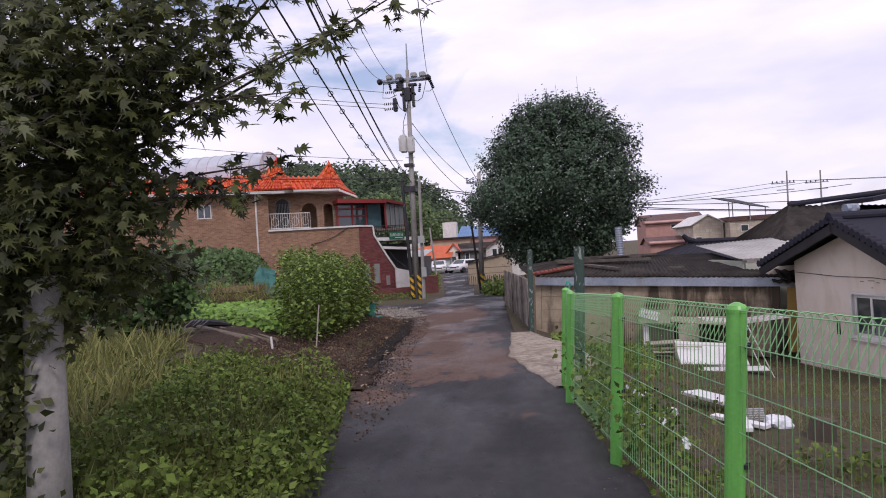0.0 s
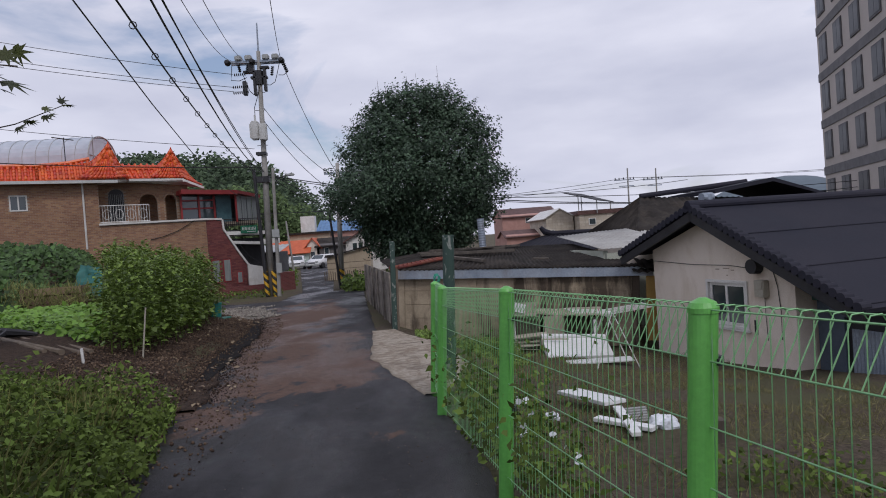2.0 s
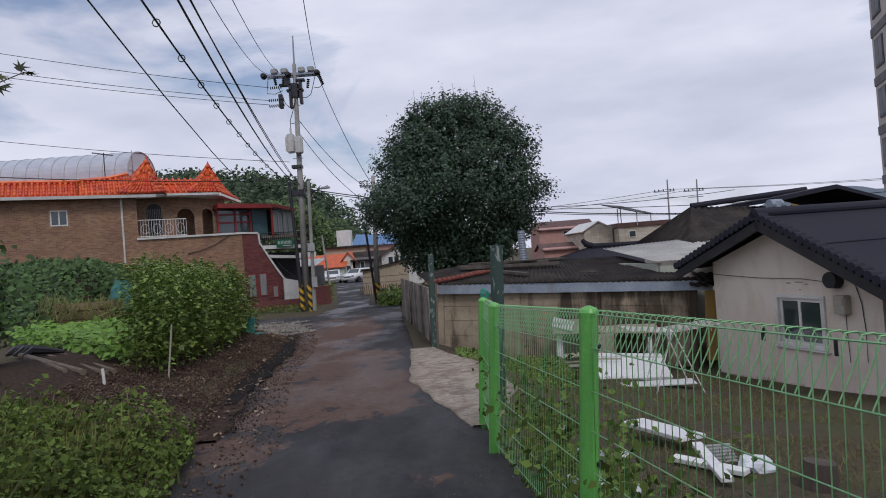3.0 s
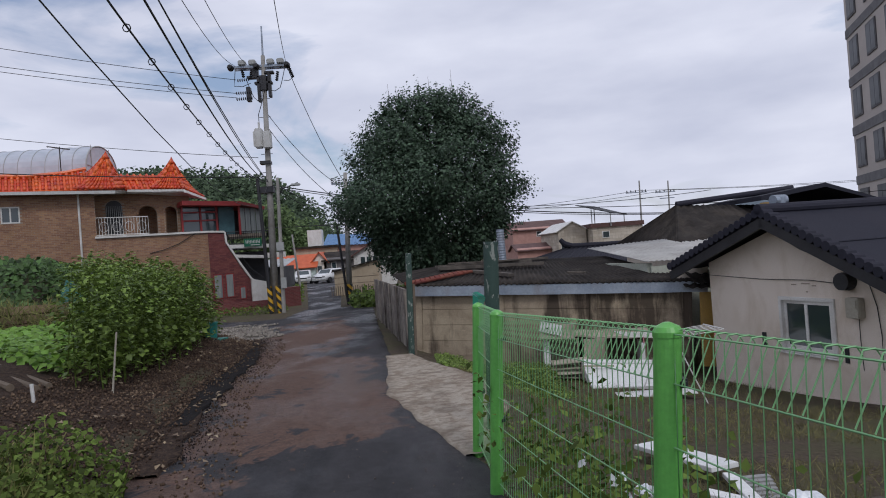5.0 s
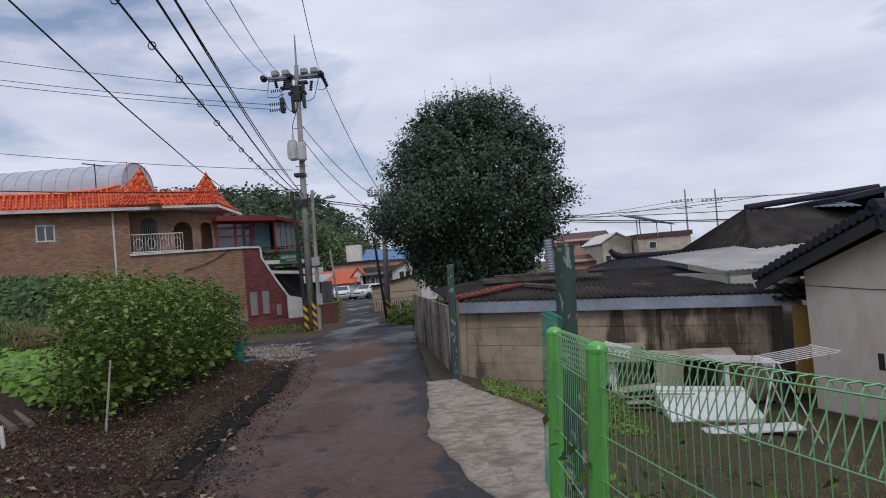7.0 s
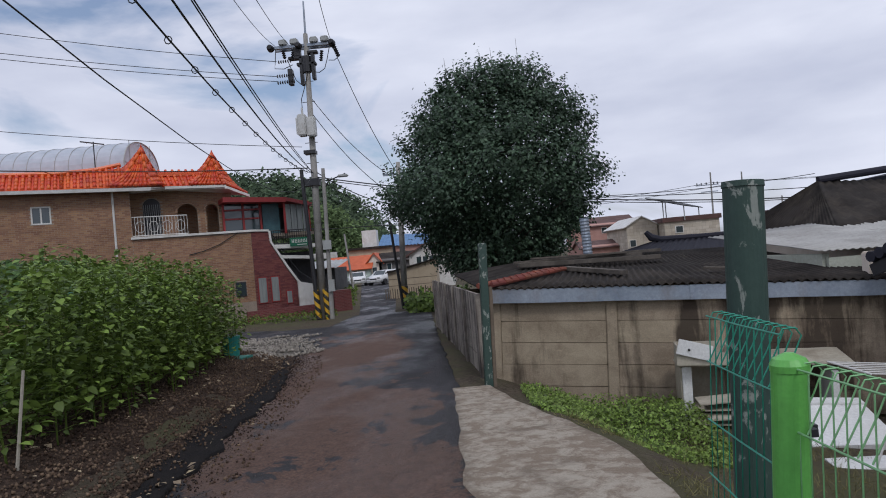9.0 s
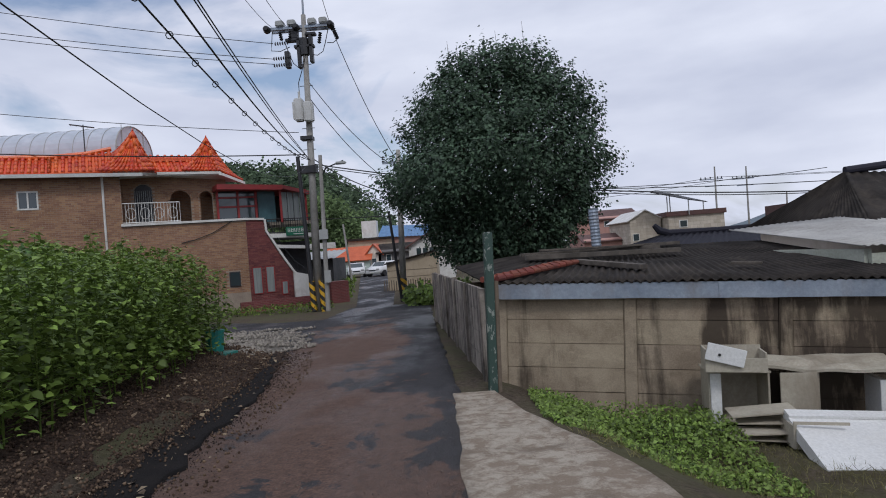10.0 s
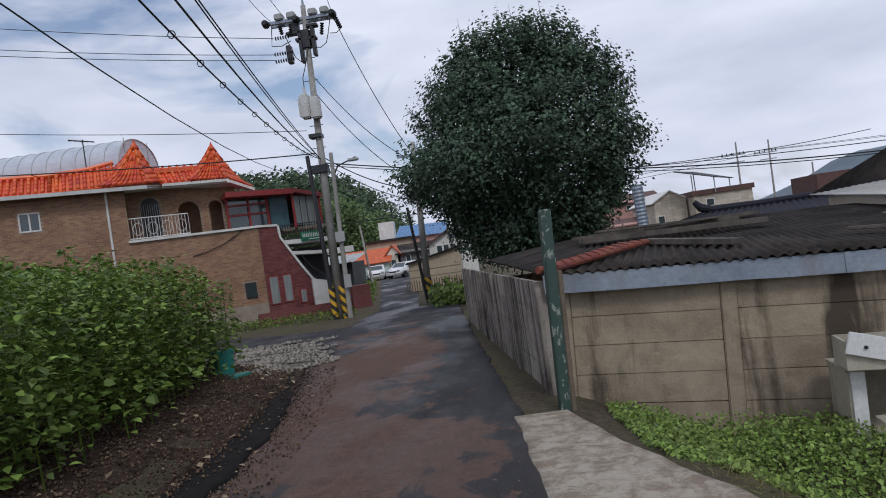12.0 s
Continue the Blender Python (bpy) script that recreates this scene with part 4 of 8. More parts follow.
# ---- the brick house with the orange roof ----
def brick_mat(name, a, b, mortar, w=0.22, hgt=0.075):
    m, nt, s = nodes_of(name)
    co = nt.nodes.new("ShaderNodeTexCoord")
    sep = nt.nodes.new("ShaderNodeSeparateXYZ")
    nt.links.new(co.outputs["Object"], sep.inputs[0])
    comb = nt.nodes.new("ShaderNodeCombineXYZ")
    nt.links.new(math_of(nt, "ADD", sep.outputs[0], sep.outputs[1]), comb.inputs[0])
    nt.links.new(sep.outputs[2], comb.inputs[1])
    br = nt.nodes.new("ShaderNodeTexBrick")
    br.inputs["Scale"].default_value = 1.0
    br.inputs["Brick Width"].default_value, br.inputs["Row Height"].default_value = w, hgt
    br.inputs["Mortar Size"].default_value = 0.009
    br.inputs["Color1"].default_value, br.inputs["Color2"].default_value, br.inputs["Mortar"].default_value = (*a, 1), (*b, 1), (*mortar, 1)
    nt.links.new(comb.outputs[0], br.inputs["Vector"])
    v = coords(nt)
    wide = noise_of(nt, v, 0.8, 6, 0.6)
    col = mix_of(nt, 0.7, br.outputs[0], ramp_of(nt, wide, [(0.3, (0.62, 0.6, 0.58)), (0.7, (1, 1, 1))]), "MULTIPLY")
    streak = noise_of(nt, coords(nt, (1.5, 1.5, 0.3)), 1.6, 6, 0.65)
    col = mix_of(nt, ramp_of(nt, streak, [(0.55, (0, 0, 0)), (0.75, (0.6, 0.6, 0.6))]), col, tuple(c * 0.35 for c in a))
    nt.links.new(col, s.inputs["Base Color"])
    s.inputs["Roughness"].default_value = 0.88
    bump_of(nt, s, br.outputs[1], -0.4, 0.01)
    return m


TANBRICK = brick_mat("tan_brickwork", (0.42, 0.235, 0.135), (0.30, 0.16, 0.095), (0.36, 0.29, 0.23))
REDWORK = brick_mat("red_brickwork", (0.185, 0.045, 0.045), (0.135, 0.035, 0.035), (0.20, 0.10, 0.09))


def brick_face(name, parent, material, x0, x1, z0, z1, y, keep=None, w=0.225, h=0.082, joint=0.013, label=""):
    """Courses of single bricks standing proud of a mortar face that looks towards -y."""
    verts, faces = [], []
    row, z = 0, z0
    while z < z1 - 0.5 * h:
        x = x0 - (0.5 * w if row % 2 else 0.0)
        while x < x1:
            a, b, c, d = max(x, x0), min(x + w - joint, x1), z, min(z + h - joint, z1)
            if b - a > 0.03 and (keep is None or keep((a + b) / 2, (c + d) / 2)):
                n, f = len(verts), y - 0.010 - 0.004 * random.random()
                verts += [(a, f, c), (b, f, c), (b, f, d), (a, f, d), (a, y + 0.01, c), (b, y + 0.01, c), (b, y + 0.01, d), (a, y + 0.01, d)]
                faces += [(n, n + 1, n + 2, n + 3), (n + 3, n + 2, n + 6, n + 7), (n + 1, n, n + 4, n + 5), (n + 1, n + 5, n + 6, n + 2), (n, n + 3, n + 7, n + 4)]
            x += w
        row, z = row + 1, z + h
    me = bpy.data.meshes.new(name)
    me.from_pydata(verts, [], faces)
    ob = link(name, me, material, parent, label)
    ob["kind"] = "stuff"
    return ob


def within(poly):
    """A test whether a point lies inside a polygon."""
    def test(x, z):
        inside = False
        for (xa, za), (xb, zb) in zip(poly, poly[1:] + poly[:1]):
            if (za > z) != (zb > z) and x < (xb - xa) * (z - za) / (zb - za) + xa:
                inside = not inside
        return inside
    return test


def arch_wall(bm, x0, x1, z0, z1, arches, y0, y1):
    """A wall with round-headed openings (left, right, foot, springing)."""
    cuts = [x0]
    for a, b, zf, zs in arches:
        prism(bm, ((cuts[-1], z0), (a, z0), (a, z1), (cuts[-1], z1)), y0, y1)
        n = 12
        r = (b - a) / 2
        for k in range(n):
            ta, tb = math.pi * (1 - k / n), math.pi * (1 - (k + 1) / n)
            xa, xb = (a + b) / 2 + r * math.cos(ta), (a + b) / 2 + r * math.cos(tb)
            prism(bm, ((xa, zs + r * math.sin(ta)), (xb, zs + r * math.sin(tb)), (xb, z1), (xa, z1)), y0, y1)
        if zf > z0:
            prism(bm, ((a, z0), (b, z0), (b, zf), (a, zf)), y0, y1)
        cuts.append(b)
    prism(bm, ((cuts[-1], z0), (x1, z0), (x1, z1), (cuts[-1], z1)), y0, y1)


def tile_band(bm, p, q, r, s, step=0.24, courses=4):
    """Rows of half-round tiles on a sloping strip: eave p to q, top s to r."""
    p, q, r, s = [Vector(v) for v in (p, q, r, s)]
    n = max(1, int((q - p).length / step))
    for i in range(n + 1):
        u = i / n
        a, b = p.lerp(q, u), s.lerp(r, u)
        for k in range(courses):
            rod(bm, a.lerp(b, k / courses), a.lerp(b, (k + 1.12) / courses), 0.085, 0.066, 8)


def peak(bm, base, apex, courses=6, bend=1.75):
    """A corner that sweeps up to a point: four concave sides laid with half-round tiles, on a solid bed."""
    base, apex = [Vector(v) for v in base], Vector(apex)

    def on(p, v):
        q = p.lerp(apex, v)
        q.z = p.z + (apex.z - p.z) * (0.25 * v + 0.75 * v ** bend)
        return q
    for k in range(4):
        a, b = base[k], base[(k + 1) % 4]
        n = max(3, int((b - a).length / 0.2))
        for i in range(n + 1):
            p = a.lerp(b, i / n)
            for c in range(courses):
                v0, v1 = c / courses, min(0.97, (c + 1.15) / courses)
                wide = (1 - v0) * (b - a).length / n * 0.5
                if wide > 0.022:
                    rod(bm, on(p, v0), on(p, v1), wide * 0.92, wide * 0.70, 7)
        rows = [[bm.verts.new(on(a.lerp(b, u), v)) for u in (0, 0.5, 1)] for v in (0, 0.17, 0.34, 0.5, 0.67, 0.84, 0.97)]
        for ra, rb in zip(rows, rows[1:]):
            for c in range(2):
                bm.faces.new((ra[c], ra[c + 1], rb[c + 1], rb[c]))
        ridge = [on(a, v) for v in (0, 0.15, 0.3, 0.45, 0.6, 0.75, 0.9, 1.0)]
        for p, q in zip(ridge, ridge[1:]):
            rod(bm, p, q + (q - p) * 0.12, 0.085, 0.068, 8)
    rod(bm, apex - Vector((0, 0, 0.12)), apex + Vector((0, 0, 0.05)), 0.085, 0.065, 8)
    rod(bm, apex + Vector((0, 0, 0.04)), apex + Vector((0, 0, 0.16)), 0.05, 0.02, 8)


def red_roof_house():
    h = thing("brick_house", "tan brick house with an orange tiled roof and upswept corners", "house", pose(-14.7, 38.05, 0, 0, 0, 28.36))
    bm = B()
    for pts in (((-11, -1), (-3.86, -1), (-3.86, 5.75), (-11, 5.75)), ((-3.10, -1), (0.05, -1), (0.05, 5.75), (-3.10, 5.75)), ((-3.86, -1), (-3.10, -1), (-3.10, 4.28), (-3.86, 4.28)), ((-3.86, 5.06), (-3.10, 5.06), (-3.10, 5.75), (-3.86, 5.75))):
        prism(bm, pts, 0, 0.25)
    box(bm, -0.2, 0.25, -1, 0.05, 1.3, 5.75)
    box(bm, -11, 0.25, -1, -10.8, 10, 5.75)
    part("wall_side", bm, MORTAR, h)
    brick_face("brickwork", h, BRICK, -11, 0.05, 0.9, 5.72, 0.0, lambda x, z: not (-3.9 < x < -3.06 and 4.24 < z < 5.1), label="tan brick courses")
    bm = B()
    arch_wall(bm, 0.0, 4.75, 3.3, 5.9, ((0.62, 1.42, 3.65, 5.0), (2.16, 3.08, 3.4, 4.63), (3.48, 4.08, 3.4, 4.72)), 1.3, 1.5)
    box(bm, 4.55, 1.5, 3.3, 4.75, 8, 5.9)
    part("wall_front", bm, MORTAR, h)

    def solid_wall(x, z):
        for a, b, zf, zs in ((0.62, 1.42, 3.65, 5.0), (2.16, 3.08, 3.4, 4.63), (3.48, 4.08, 3.4, 4.72)):
            if a - 0.06 < x < b + 0.06 and z < zs + 0.04 or math.hypot(x - (a + b) / 2, z - zs) < (b - a) / 2 + 0.06:
                return False
        return True
    brick_face("brickwork", h, BRICK, 0.05, 4.75, 3.3, 5.85, 1.3, solid_wall)
    bm = B()
    for a, b, zs in ((2.16, 3.08, 4.63), (3.48, 4.08, 4.72)):
        c, r = (a + b) / 2, (b - a) / 2
        tube(bm, [(c + (r + 0.05) * math.cos(math.pi * (1 - k / 10)), 1.27, zs + (r + 0.05) * math.sin(math.pi * (1 - k / 10))) for k in range(11)], 0.06, 6)
    part("arch_trim", bm, TANBRICK, h, "brick arch ring")
    part("porch_back", box(B(), 1.9, 3.0, 3.3, 4.55, 3.1, 5.9), TANBRICK, h)
    bm = prism(B(), ((0.0, -1.2), (5.34, -1.2), (5.34, 3.40), (0.0, 3.40)), 0.02, 0.27)
    part("terrace_wall", bm, MORTAR, h)
    brick_face("brickwork", h, BRICK, 0.0, 5.33, 0.0, 3.38, 0.02, lambda x, z: not (4.38 < x < 4.92 and 0.28 < z < 1.02))
    part("terrace_floor", box(B(), 0.0, 0.27, 3.15, 8.6, 3.0, 3.3), CONCRETE, h)
    bm = prism(B(), ((5.34, -1.3), (8.25, -1.3), (8.25, 0.05), (7.44, 0.72), (6.97, 1.46), (6.2, 2.82), (6.16, 3.36), (5.34, 3.40)), -0.02, 0.27)
    part("stair_wall", bm, REDWORK, h, "dark red brick stair wall")
    rake = within([(5.34, -1.3), (8.2, -1.3), (8.2, 0.0), (7.4, 0.68), (6.92, 1.42), (6.15, 2.8), (6.12, 3.3), (5.34, 3.34)])
    openings = ((5.44, 5.94, 1.16), (6.07, 6.54, 1.16), (6.8, 7.16, 0.4))
    brick_face("brickwork", h, REDBRICK, 5.34, 8.2, -0.6, 3.34, -0.02, lambda x, z: rake(x, z) and not any(a < x < b and z < top for a, b, top in openings), label="dark red brick courses")
    bm = B()
    cope = [(-0.03, 3.42), (5.34, 3.46), (6.2, 3.42), (6.24, 2.86), (7.0, 1.50), (7.47, 0.76), (8.25, 0.08)]
    for (xa, za), (xb, zb) in zip(cope, cope[1:]):
        d = Vector((xb - xa, 0, zb - za))
        nrm = Vector((-d.z, 0, d.x)).normalized()
        if nrm.z < 0:
            nrm = -nrm
        pts = [(xa + nrm.x * w, za + nrm.z * w) for w in (-0.03, 0.07)] + [(xb + nrm.x * w, zb + nrm.z * w) for w in (0.07, -0.03)]
        prism(bm, pts, -0.10, 0.33)
    part("coping", bm, WHITE, h, "chipped white painted coping")
    for x0, x1, z0, z1 in ((5.5, 5.88, -0.12, 1.1), (6.13, 6.48, -0.1, 1.1), (6.86, 7.1, -0.26, 0.33), (4.45, 4.85, 0.35, 0.95)):
        w = part("window", box(B(), x0 - 0.05, -0.06, z0 - 0.05, x1 + 0.05, 0.0, z1 + 0.05, bevel=0.008), RED if z0 < 0.3 else STEEL, h)
        part("pane", box(B(), x0, -0.07, z0, x1, -0.055, z1), CURTAIN if z0 < 0.3 else PANE, w)
    bm = B()
    for x0, z0, x1, z1 in ((-3.86, 4.28, -3.10, 4.34), (-3.86, 5.0, -3.10, 5.06), (-3.86, 4.34, -3.80, 5.0), (-3.16, 4.34, -3.10, 5.0), (-3.51, 4.34, -3.45, 5.0)):
        box(bm, x0, -0.03, z0, x1, 0.08, z1)
    w = part("window", bm, WHITE, h, "white framed window")
    for x0, x1 in ((-3.80, -3.51), (-3.45, -3.16)):
        part("pane", box(B(), x0, 0.02, 4.34, x1, 0.03, 5.0), PANE, w)
    w = part("window", box(B(), 0.62, 1.34, 3.65, 1.42, 1.40, 5.45), STEEL, h, "dark window behind bars")
    bm = B()
    for k in range(9):
        rod(bm, (0.66 + 0.09 * k, 1.26, 3.65), (0.66 + 0.09 * k, 1.26, 5.1), 0.012, n=5)
    part("bar", bm, GREY, w)
    # downpipe, gutter
    bm = rod(B(), (-0.66, -0.06, 2.2), (-0.66, -0.06, 5.6), 0.05, n=8)
    rod(bm, (-0.66, -0.06, 5.55), (-0.66, -0.4, 5.72), 0.05, n=8)
    part("downpipe", bm, WHITE, h, "white downpipe")
    part("gutter", prism(B(), ((-11, 5.55), (0.95, 5.55), (0.95, 5.70), (-11, 5.70)), -0.62, -0.45), PALEGREY, h, "pale grey gutter")
    # balcony rail
    bm = B()
    for z in (3.55, 4.42):
        rod(bm, (0.05, 0.1, z), (2.45, 0.1, z), 0.025, n=6)
    for k in range(19):
        x = 0.05 + k * 2.4 / 18
        rod(bm, (x, 0.1, 3.44), (x, 0.1, 4.42), 0.012, n=5)
    for k in range(4):
        c = 0.4 + 0.58 * k
        tube(bm, [(c + 0.2 * math.cos(t), 0.09, 3.95 + 0.26 * math.sin(t)) for t in np.linspace(0, 2 * math.pi, 13)], 0.012, 5)
    part("rail", bm, WHITE, h, "ornate white balcony rail")
    # roof
    bm = B()
    tile_band(bm, (-11, -0.52, 5.74), (-2.6, -0.52, 5.76), (-2.6, 0.30, 6.50), (-11, 0.30, 6.46))
    tile_band(bm, (-2.6, -0.52, 5.76), (-0.3, -0.52, 5.80), (-0.3, 0.35, 6.80), (-2.6, 0.30, 6.50))
    part("roof_tile", bm, TILE, h, "glossy orange roof tiles", smooth=True)
    bm = B()
    slab(bm, ((-11, -0.56, 5.70), (-2.6, -0.56, 5.72), (-2.6, 0.35, 6.46), (-11, 0.35, 6.42)), 0.1)
    slab(bm, ((-2.6, -0.56, 5.72), (-0.2, -0.56, 5.76), (-0.2, 0.4, 6.76), (-2.6, 0.35, 6.46)), 0.1)
    tube(bm, [(-11, 0.36, 6.50), (-5, 0.36, 6.52), (-2.6, 0.36, 6.55), (-1.2, 0.38, 6.70), (-0.2, 0.4, 6.92)], 0.1, 8)
    part("roof_bed", bm, TILE, h)
    bm = B()
    peak(bm, ((-0.75, -0.55, 5.80), (0.95, -0.55, 5.80), (1.78, 0.9, 6.0), (-0.45, 0.9, 6.6)), (0.72, 0.3, 7.66))
    part("roof_corner", bm, TILE, h, "upswept orange corner peak", smooth=True)
    bm = B()
    slab(bm, ((0.95, -0.6, 5.70), (1.02, -0.5, 5.70), (1.86, 0.98, 5.86), (1.79, 0.98, 5.86)), 0.16)
    slab(bm, ((-0.35, -0.5, 5.66), (0.95, -0.5, 5.66), (1.8, 1.2, 5.8), (-0.35, 1.2, 5.7)), 0.06)
    part("soffit", bm, WHITE, h, "pale roof soffit")
    bm = B()
    tile_band(bm, (1.65, 0.45, 5.92), (3.3, 0.45, 5.92), (3.3, 1.2, 6.72), (1.45, 1.2, 6.72))
    part("roof_tile", bm, TILE, h, smooth=True)
    bm = slab(B(), ((1.5, 0.42, 5.88), (3.4, 0.42, 5.88), (3.4, 1.25, 6.7), (1.4, 1.25, 6.7)), 0.1)
    slab(bm, ((-11, 0.35, 6.45), (4.6, 1.0, 6.60), (4.6, 9, 6.60), (-11, 9, 6.45)), 0.15)
    part("roof_bed", bm, TILE, h)
    bm = B()
    peak(bm, ((2.75, 0.3, 5.90), (4.35, 0.3, 5.86), (5.6, 1.6, 5.55), (3.0, 1.7, 6.5)), (3.93, 0.9, 7.5))
    part("roof_corner", bm, TILE, h, "upswept orange corner peak", smooth=True)
    bm = B()
    slab(bm, ((4.32, 0.25, 5.78), (4.42, 0.25, 5.78), (5.75, 1.62, 5.48), (5.65, 1.62, 5.48)), 0.14)
    prism(bm, ((1.6, 5.72), (4.4, 5.72), (4.4, 5.84), (1.6, 5.84)), 0.3, 0.42)
    slab(bm, ((1.6, 0.4, 5.72), (4.4, 0.4, 5.72), (5.5, 1.7, 5.5), (1.6, 1.7, 5.8)), 0.05)
    part("soffit", bm, WHITE, h)
    # red sunroom
    bm = B()
    slab(bm, ((4.1, -0.25, 5.16), (7.15, -0.25, 5.06), (7.15, 3.4, 5.1), (4.1, 3.4, 5.2)), 0.24)
    slab(bm, ((7.15, -0.25, 5.06), (8.8, 0.9, 4.85), (8.8, 3.8, 4.9), (7.15, 3.4, 5.1)), 0.18)
    sun_room = part("sunroom_roof", bm, RED, h, "red metal roof edge of the sunroom")
    for x, y in ((4.2, 0.6), (5.15, 0.6), (6.0, 0.6), (7.1, 0.1), (8.6, 1.0)):
        part("sunroom_post", box(B(), x - 0.05, y - 0.05, 3.25, x + 0.05, y + 0.05, 4.95), RED, h, "dark red metal post")
    for z in (3.35, 4.1, 4.55):
        part("sunroom_rail", box(B(), 4.26, 0.565, z, 5.94, 0.635, z + 0.08), RED, h, "dark red metal rail")
    part("sunroom_glass", box(B(), 4.2, 0.66, 3.3, 6.05, 0.68, 4.9), PANE, h)
    part("sunroom_door", box(B(), 6.1, 0.62, 3.3, 6.95, 0.68, 4.85), plain("teal_glass", (0.08, 0.16, 0.18), (0.05, 0.10, 0.12), 0.2), h, "bluish glazed door")
    m = pose(7.1, 0.12, 0, 0, 0, 31)
    bm = B()
    for k in range(4):
        box(bm, 0.06 + 0.42 * k, 0, 3.35, 0.42 + 0.42 * k, 0.03, 4.75, m)
    part("sunroom_curtain", bm, CURTAIN, h, "grey curtains behind glass")
    # dark backing: the dimness inside the sunroom is put into its colour
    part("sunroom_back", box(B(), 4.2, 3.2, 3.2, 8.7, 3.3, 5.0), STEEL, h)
    bm = B()
    slab(bm, ((6.2, 0.1, 2.72), (8.75, 0.2, 2.66), (8.75, 3.4, 2.66), (6.2, 3.4, 2.72)), 0.2)
    slab(bm, ((6.6, 0.15, 2.18), (8.75, 0.2, 2.0), (8.75, 3.4, 2.0), (6.6, 3.4, 2.18)), 0.16)
    part("balcony_slab", bm, WHITE, h, "white edged balcony slab")
    # near-black box: the shade below the balcony is painted as its colour
    part("ground_floor", box(B(), 6.3, 1.2, -1.2, 8.7, 3.4, 2.3), STEEL, h, "ground floor, coloured dark for the shade under the balcony")
    bm = B()
    for z in (2.75, 3.42):
        rod(bm, (6.25, 0.12, z), (8.7, 0.22, z), 0.025, n=6)
    for k in range(22):
        x = 6.25 + k * 2.45 / 21
        rod(bm, (x, 0.12 + 0.04 * (x - 6.25), 2.7), (x, 0.12 + 0.04 * (x - 6.25), 3.42), 0.014, n=5)
    for o in (0.35, 0.75):
        tube(bm, [(6.3, 0.2, 3.0 + o - 0.3), (7.05, 0.2, 1.65 + o - 0.3), (7.6, 0.2, 0.85 + o - 0.3), (8.3, 0.2, 0.3 + o - 0.3)], 0.022, 6)
    for k in range(9):
        x = 6.4 + k * 0.22
        z = lerp(x, (6.3, 7.05, 7.6, 8.3), (3.0, 1.65, 0.85, 0.3))
        rod(bm, (x, 0.2, z - 0.25), (x, 0.2, z + 0.45), 0.012, n=5)
    part("balcony_rail", bm, STEEL, h, "dark metal rail down the stair")
    s = part("sign", box(B(), 7.24, 0.02, 2.56, 8.22, 0.06, 3.0, bevel=0.006), plain("green_sign", (0.015, 0.16, 0.085), (0.012, 0.13, 0.07), 0.45), h, "green sign with white lettering")
    bm = B()
    for k in range(5):
        x = 7.33 + k * 0.165
        box(bm, x, 0.012, 2.74, x + 0.03, 0.022, 2.92)
        box(bm, x + 0.05, 0.012, 2.80 + 0.03 * (k % 2), x + 0.12, 0.022, 2.83 + 0.03 * (k % 2))
        box(bm, x + 0.05, 0.012, 2.74, x + 0.12, 0.022, 2.765)
        box(bm, x + 0.09, 0.012, 2.77, x + 0.115, 0.022, 2.92)
    box(bm, 7.6, 0.012, 2.62, 8.1, 0.022, 2.66)
    part("lettering", bm, WHITE, s)
    bm = prism(B(), ((7.25, -0.9), (8.3, -0.9), (8.3, 0.30), (8.05, 0.58), (7.25, 0.78)), -0.9, -0.72)
    part("white_wall", bm, WHITE, h, "white rendered wing wall")
    bm = B()
    box(bm, 4.6, -1.35, -1.2, 8.35, -1.15, -0.42, bevel=0.01)
    box(bm, 8.2, -1.35, -1.2, 8.4, 0.0, -0.2, bevel=0.01)
    box(bm, 8.9, -1.3, -1.2, 9.8, -0.6, 0.15, bevel=0.01)
    part("low_wall", bm, REDWORK, h, "low red brick wall")
    # antenna and wires on the front
    bm = rod(B(), (-1.25, 1.2, 6.6), (-1.25, 1.2, 8.15), 0.025, n=6)
    rod(bm, (-1.8, 1.2, 8.15), (-0.8, 1.2, 8.02), 0.03, n=6)
    for k in range(4):
        rod(bm, (-1.75 + 0.22 * k, 1.0, 8.13 - 0.03 * k), (-1.75 + 0.22 * k, 1.4, 8.13 - 0.03 * k), 0.012, n=5)
    part("antenna", bm, STEEL, h, "small roof antenna")
    bm = B()
    tube(bm, [(2.4, -0.03, 2.5), (3.0, -0.05, 2.62), (3.8, -0.05, 2.9), (4.5, -0.05, 3.3), (5.0, 0, 3.6)], 0.02, 5)
    part("cable", bm, CABLE, h)
    # vinyl tunnel on the flat roof
    v = thing("vinyl_greenhouse", "long translucent vinyl tunnel standing on the flat roof", "greenhouse", pose(-14.7, 38.05, 6.62, 0, 0, 28.36) @ pose(1.0, 6, 0, 0, 0, -27) @ pose(-1.25, -6, 0))
    m, nt, sh = nodes_of("vinyl_film")
    vec = coords(nt)
    nt.links.new(ramp_of(nt, noise_of(nt, vec, 1.5, 5), [(0.3, (0.42, 0.47, 0.54)), (0.7, (0.56, 0.60, 0.67))]), sh.inputs["Base Color"])
    sh.inputs["Roughness"].default_value, sh.inputs["Alpha"].default_value = 0.3, 0.82
    bm = B()
    prof = [(6 + 2.1 * math.cos(math.pi * k / 18), 0.75 + 1.65 * math.sin(math.pi * k / 18) ** 0.8) for k in range(19)]
    prof = [(8.1, 0.0)] + prof + [(3.9, 0.0)]
    rings = [[bm.verts.new((x, y, z)) for y, z in prof] for x in (-11, -8, -5, -2, 1.25)]
